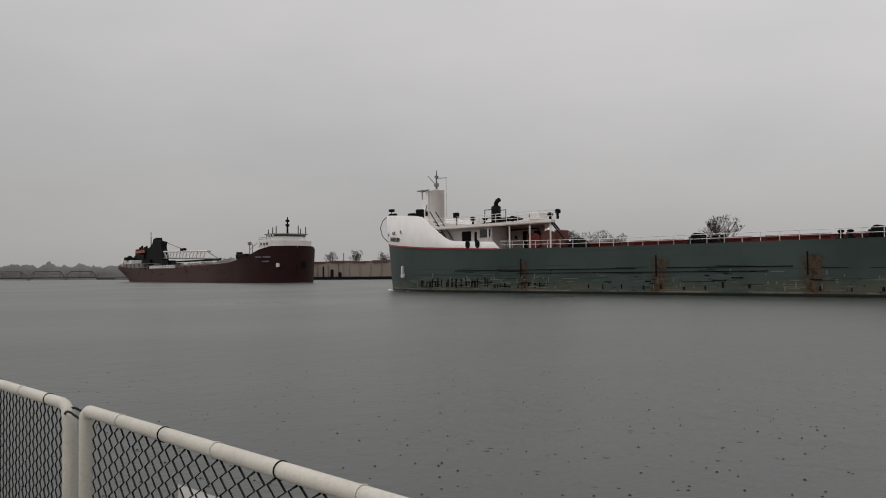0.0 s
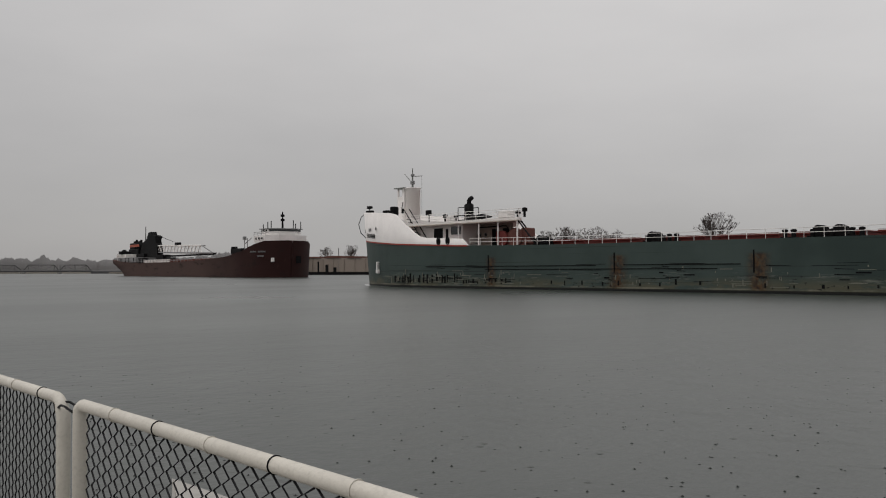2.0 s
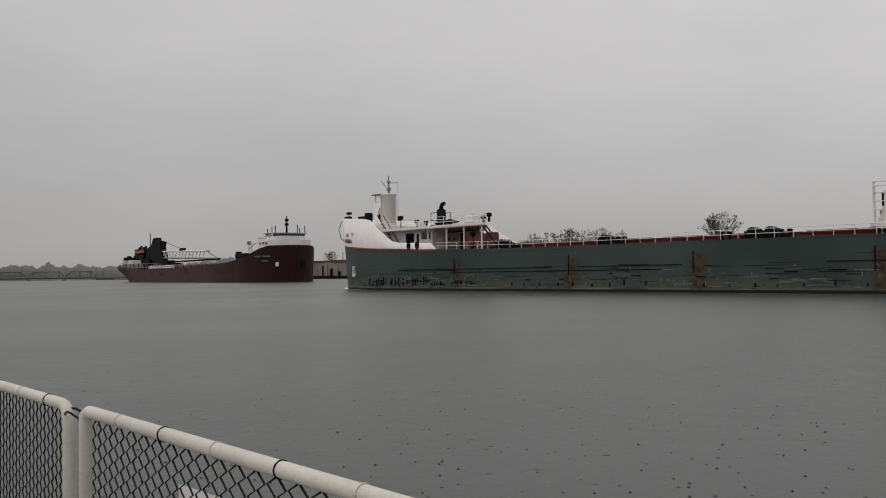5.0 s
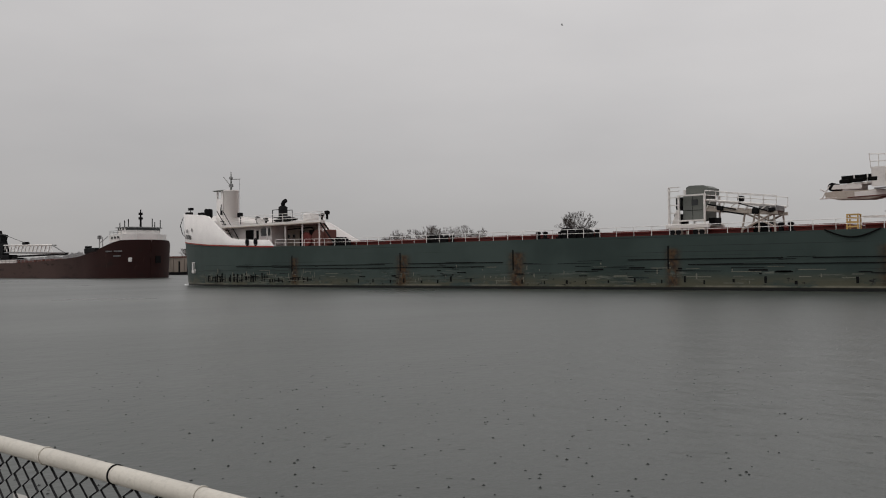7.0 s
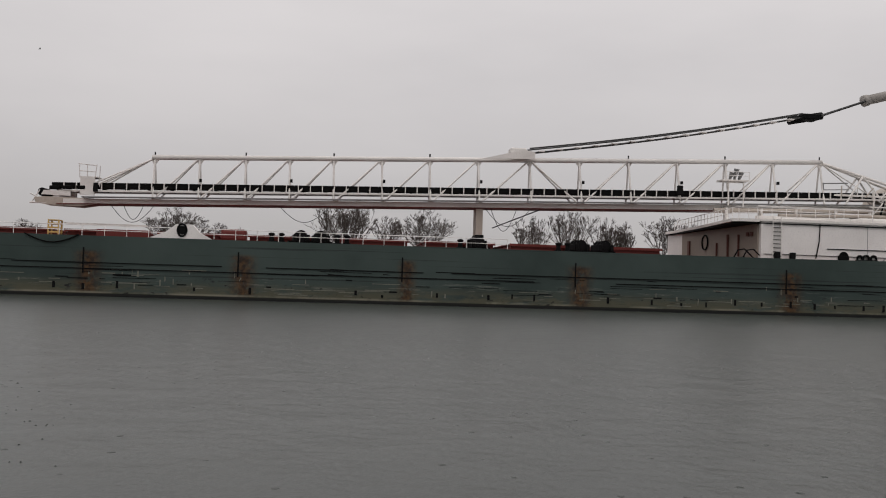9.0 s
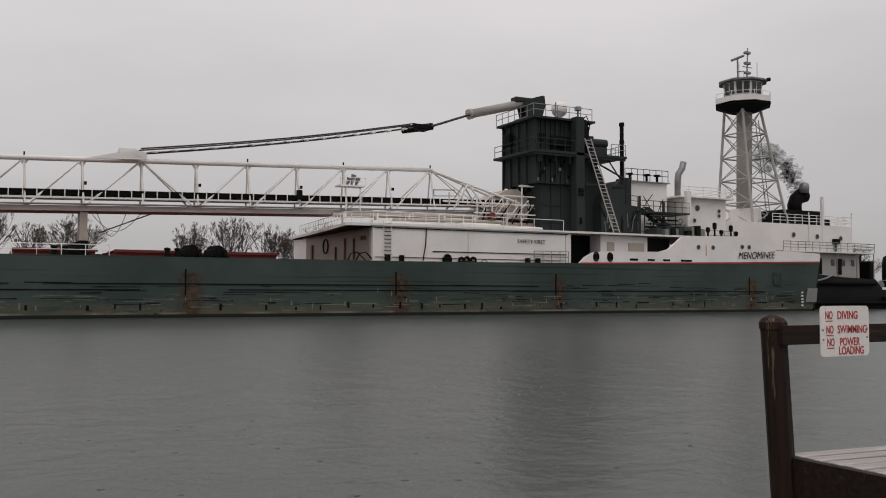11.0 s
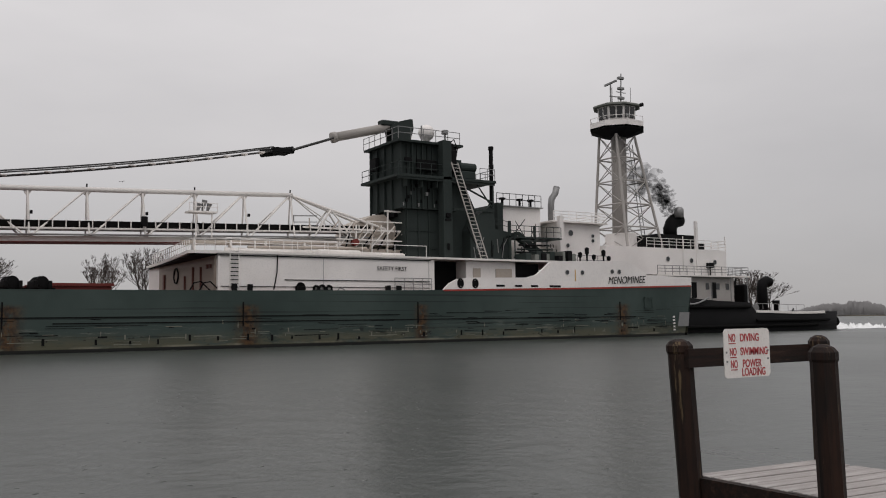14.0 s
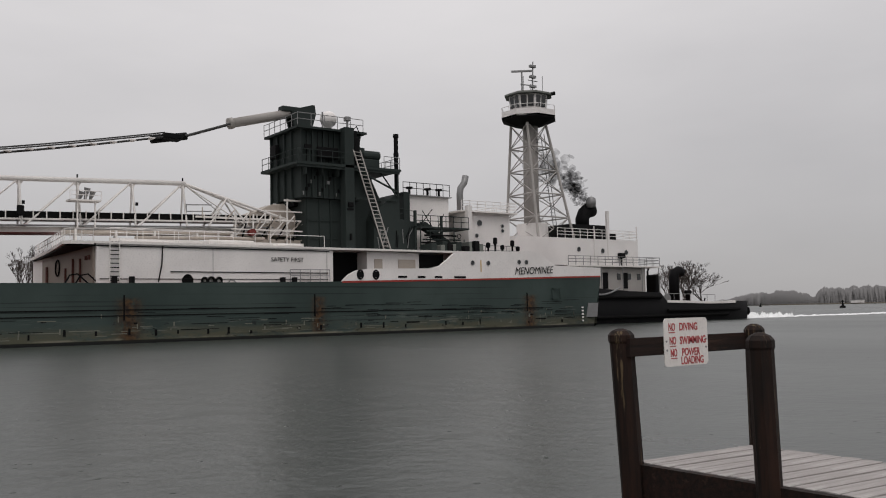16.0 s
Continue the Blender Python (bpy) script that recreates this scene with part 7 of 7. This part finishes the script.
build("rail", M["beam"], jetty, lambda bm: [prism(bm, [(-0.06, RTOP - 0.12), (1.2, RTOP - 0.12), (1.2, RTOP), (-0.06, RTOP)], -0.09, -0.045)], "dark brown cross rail")
build("edge_beam", M["beam"], jetty, lambda bm: [box(bm, 0.0, 0.06, -3.3, -0.02, DECK - 0.24, DECK - 0.003), box(bm, 0.03, 1.2, -0.02, 0.03, DECK - 0.24, DECK - 0.035)], "dark edge beam")
build("far_beam", M["beam"], jetty, bx(1.12, 1.18, -3.3, -0.03, DECK - 0.24, DECK - 0.035))
board_me = bmesh.new()
box(board_me, 0.075, 1.2, -0.061, 0.061, -0.034, 0, 0.004)
board_me = mesh_of(board_me, "board", M["board"])
rnd = random.Random(17)
for k in range(23):
    share("board", board_me, jetty, pose(rnd.uniform(-0.012, 0.012), -0.045 - 0.143 * k, DECK + rnd.uniform(-0.002, 0.002), 0, 0, -5.0 + rnd.uniform(-0.3, 0.3)))
pieces("joist", M["beam"], jetty, [bx(0.1, 1.1, -0.6 - 0.9 * k, -0.55 - 0.9 * k, DECK - 0.22, DECK - 0.036) for k in range(3)])
for x, y in ((0.08, -3.1), (1.15, -3.1), (1.15, -1.3)):
    build("pile", M["post"], jetty, tb((x, y, -1.2), (x, y, DECK - 0.04), 0.09, 10))
sign = empty("warning_sign", pose(4.47, 4.17, 0), "white sheet-metal sign with red safety words, fixed to a jetty rail", "sign")
SX, SW, SH = 0.265, 0.46, 0.325
ST = TOP + 0.087
FACE = -0.098


def sheet(bm):
    n, c = 5, 0.03
    pts = []
    for cx, cz, a0 in ((SX + SW - c, ST - c, 0), (SX + c, ST - c, 90), (SX + c, ST - SH + c, 180), (SX + SW - c, ST - SH + c, 270)):
        pts += [(cx + c * math.cos(radians(a0 + 90 * k / n)), cz + c * math.sin(radians(a0 + 90 * k / n))) for k in range(n + 1)]
    prism(bm, pts, FACE, FACE + 0.005)


build("sheet", M["signwhite"], sign, sheet, "white rounded sheet")
for text, dx, z, wide in (("NO", 0.048, 0.084, 0.066), ("DIVING", 0.16, 0.084, 0.19), ("NO", 0.055, 0.176, 0.066), ("SWIMMING", 0.16, 0.176, 0.275), ("NO", 0.062, 0.258, 0.066), ("POWER", 0.18, 0.256, 0.19), ("LOADING", 0.17, 0.313, 0.235)):
    ob = letters(sign, text, 0.072, Matrix.Identity(4), M["signred"], extrude=0.001, bold=0.0012)
    xs = [v.co.x for v in ob.data.vertices]
    fit = wide / (max(xs) - min(xs))
    ob.matrix_local = pose(SX + dx - min(xs) * fit, FACE - 0.0012, ST - z, 90, 0, 0) @ Matrix.Diagonal((fit, 1, 1, 1))
pieces("underline", M["signred"], sign, [bx(SX + dx, SX + dx + 0.066, FACE - 0.002, FACE - 0.0005, ST - z - 0.016, ST - z - 0.010) for dx, z in ((0.048, 0.084), (0.055, 0.176), (0.062, 0.258))])
for x, z in ((SX + 0.022, 0.155), (SX + SW - 0.022, 0.15), (SX + 0.026, 0.215), (SX + SW - 0.022, 0.205)):
    build("screw", M["steel"], sign, lambda bm: lathe(bm, [(0.007, FACE - 0.004), (0.007, FACE + 0.001)], x, ST - z, 8, "y"))


# ---- channel buoys and a boathouse far off ----
def buoy(az, r, h, label):
    b = empty("channel_buoy", Matrix.Translation(polar(az, r)), label, "buoy")
    build("float", M["black"], b, lambda bm: lathe(bm, [(0.36 * h, -0.3), (0.36 * h, 0.2 * h), (0.3 * h, 0.28 * h), (0.1 * h, 0.3 * h)], 0, 0, 12))
    build("tower", M["black"], b, lambda bm: lathe(bm, [(0.16 * h, 0.29 * h), (0.1 * h, 0.7 * h), (0.14 * h, 0.72 * h), (0.14 * h, 0.92 * h), (0.04 * h, h)], 0, 0, 10))


buoy(-60.14, 330, 2.6, "black channel buoy afloat in the river")
buoy(-55.61, 640, 2.4, "small dark buoy far down the channel")
shed = empty("boathouse", Matrix.Translation(polar(-60.95, 1090, 1.2)) @ pose(0, 0, 0, 0, 0, -61), "low pale boathouse on the far shore", "building")
build("wall", M["white"], shed, bx(-7, 7, -4, 4, 0, 3.2))
build("roof", M["steel"], shed, lambda bm: plate(bm, [(-7.4, -4.4), (7.4, -4.4), (7.4, 4.4), (-7.4, 4.4)], 3.21, 4.2))


# ---- rain: small splashes where drops strike ----
bm = bmesh.new()
rnd = random.Random(21)
for _ in range(520):
    p = polar(74 - 58 * rnd.random() ** 0.8, 6.5 + 13 * rnd.random() ** 1.2, 0.0)
    r = rnd.uniform(0.006, 0.013)
    top = bm.verts.new((p.x, p.y, rnd.uniform(0.004, 0.016)))
    vs = [bm.verts.new((p.x + r * math.cos(a) * 1.6, p.y + r * math.sin(a) * 1.6, 0.001)) for a in (0, 1.26, 2.51, 3.77, 5.03)]
    for i in range(5):
        bm.faces.new((vs[i], vs[(i + 1) % 5], top))
tagged(part("rain_splash", bm, M["splash"], None), "tiny dark rain splashes on the water", "rain", kind="stuff")

# ---- a gull far up ----
gull = empty("gull", pose(0, 0, 0), "small grey gull gliding over the river", "bird")
build("body", M["steel"], gull, lambda bm: lathe(bm, [(0.01, -0.25), (0.06, -0.1), (0.07, 0.05), (0.04, 0.18), (0.01, 0.24)], 0, 0, 8, "y"), "", True)
for s in (-1, 1):
    build("wing", M["steel"], gull, lambda bm: prism(bm, [(s * 0.05, 0.0), (s * 0.4, 0.14), (s * 0.75, 0.06), (s * 0.4, 0.1)], -0.1, 0.08))


# ---- what moves ----
def motions():
    for thing in (barge, tug, hatch_crane, wake, bow_foam):
        walk(thing, [(t, pose(-SPEED * t, LANE, 0)) for t in range(0, 17, 2)])
    for ob, u in puffs:
        rows = []
        for t in range(0, 17, 2):
            v = u + 0.02 * (t - 8)
            x = 104.4 - 2.6 * v - 2.6 * v * v + 0.7 * math.sin(23 * u) * u - SPEED * t
            rows.append((t, pose(x, LANE - 0.7 + 0.5 * math.sin(9 * u), 13.6 + 3.9 * v + 0.5 * math.sin(31 * u) * u, 6 * t * (1 - u), 4 * t, 8 * t)))
        walk(ob, rows)
    walk(gull, [(t, Matrix.Translation(polar(34.8 - 6.3 * (t - 6.5), 170, EYE + 48.2 - 4.9 * max(t - 6.5, -3) * (1 if t < 9 else 0.6))) @ pose(0, 0, 0, 0, 0, -60)) for t in (0, 3, 6.5, 7.5, 8.5, 10, 13, 16)])
    walk(radar, [(k * 0.5, pose(94.6, -1.0, 27.9, 0, 0, 60 * k + 20)) for k in range(33)])


motions()
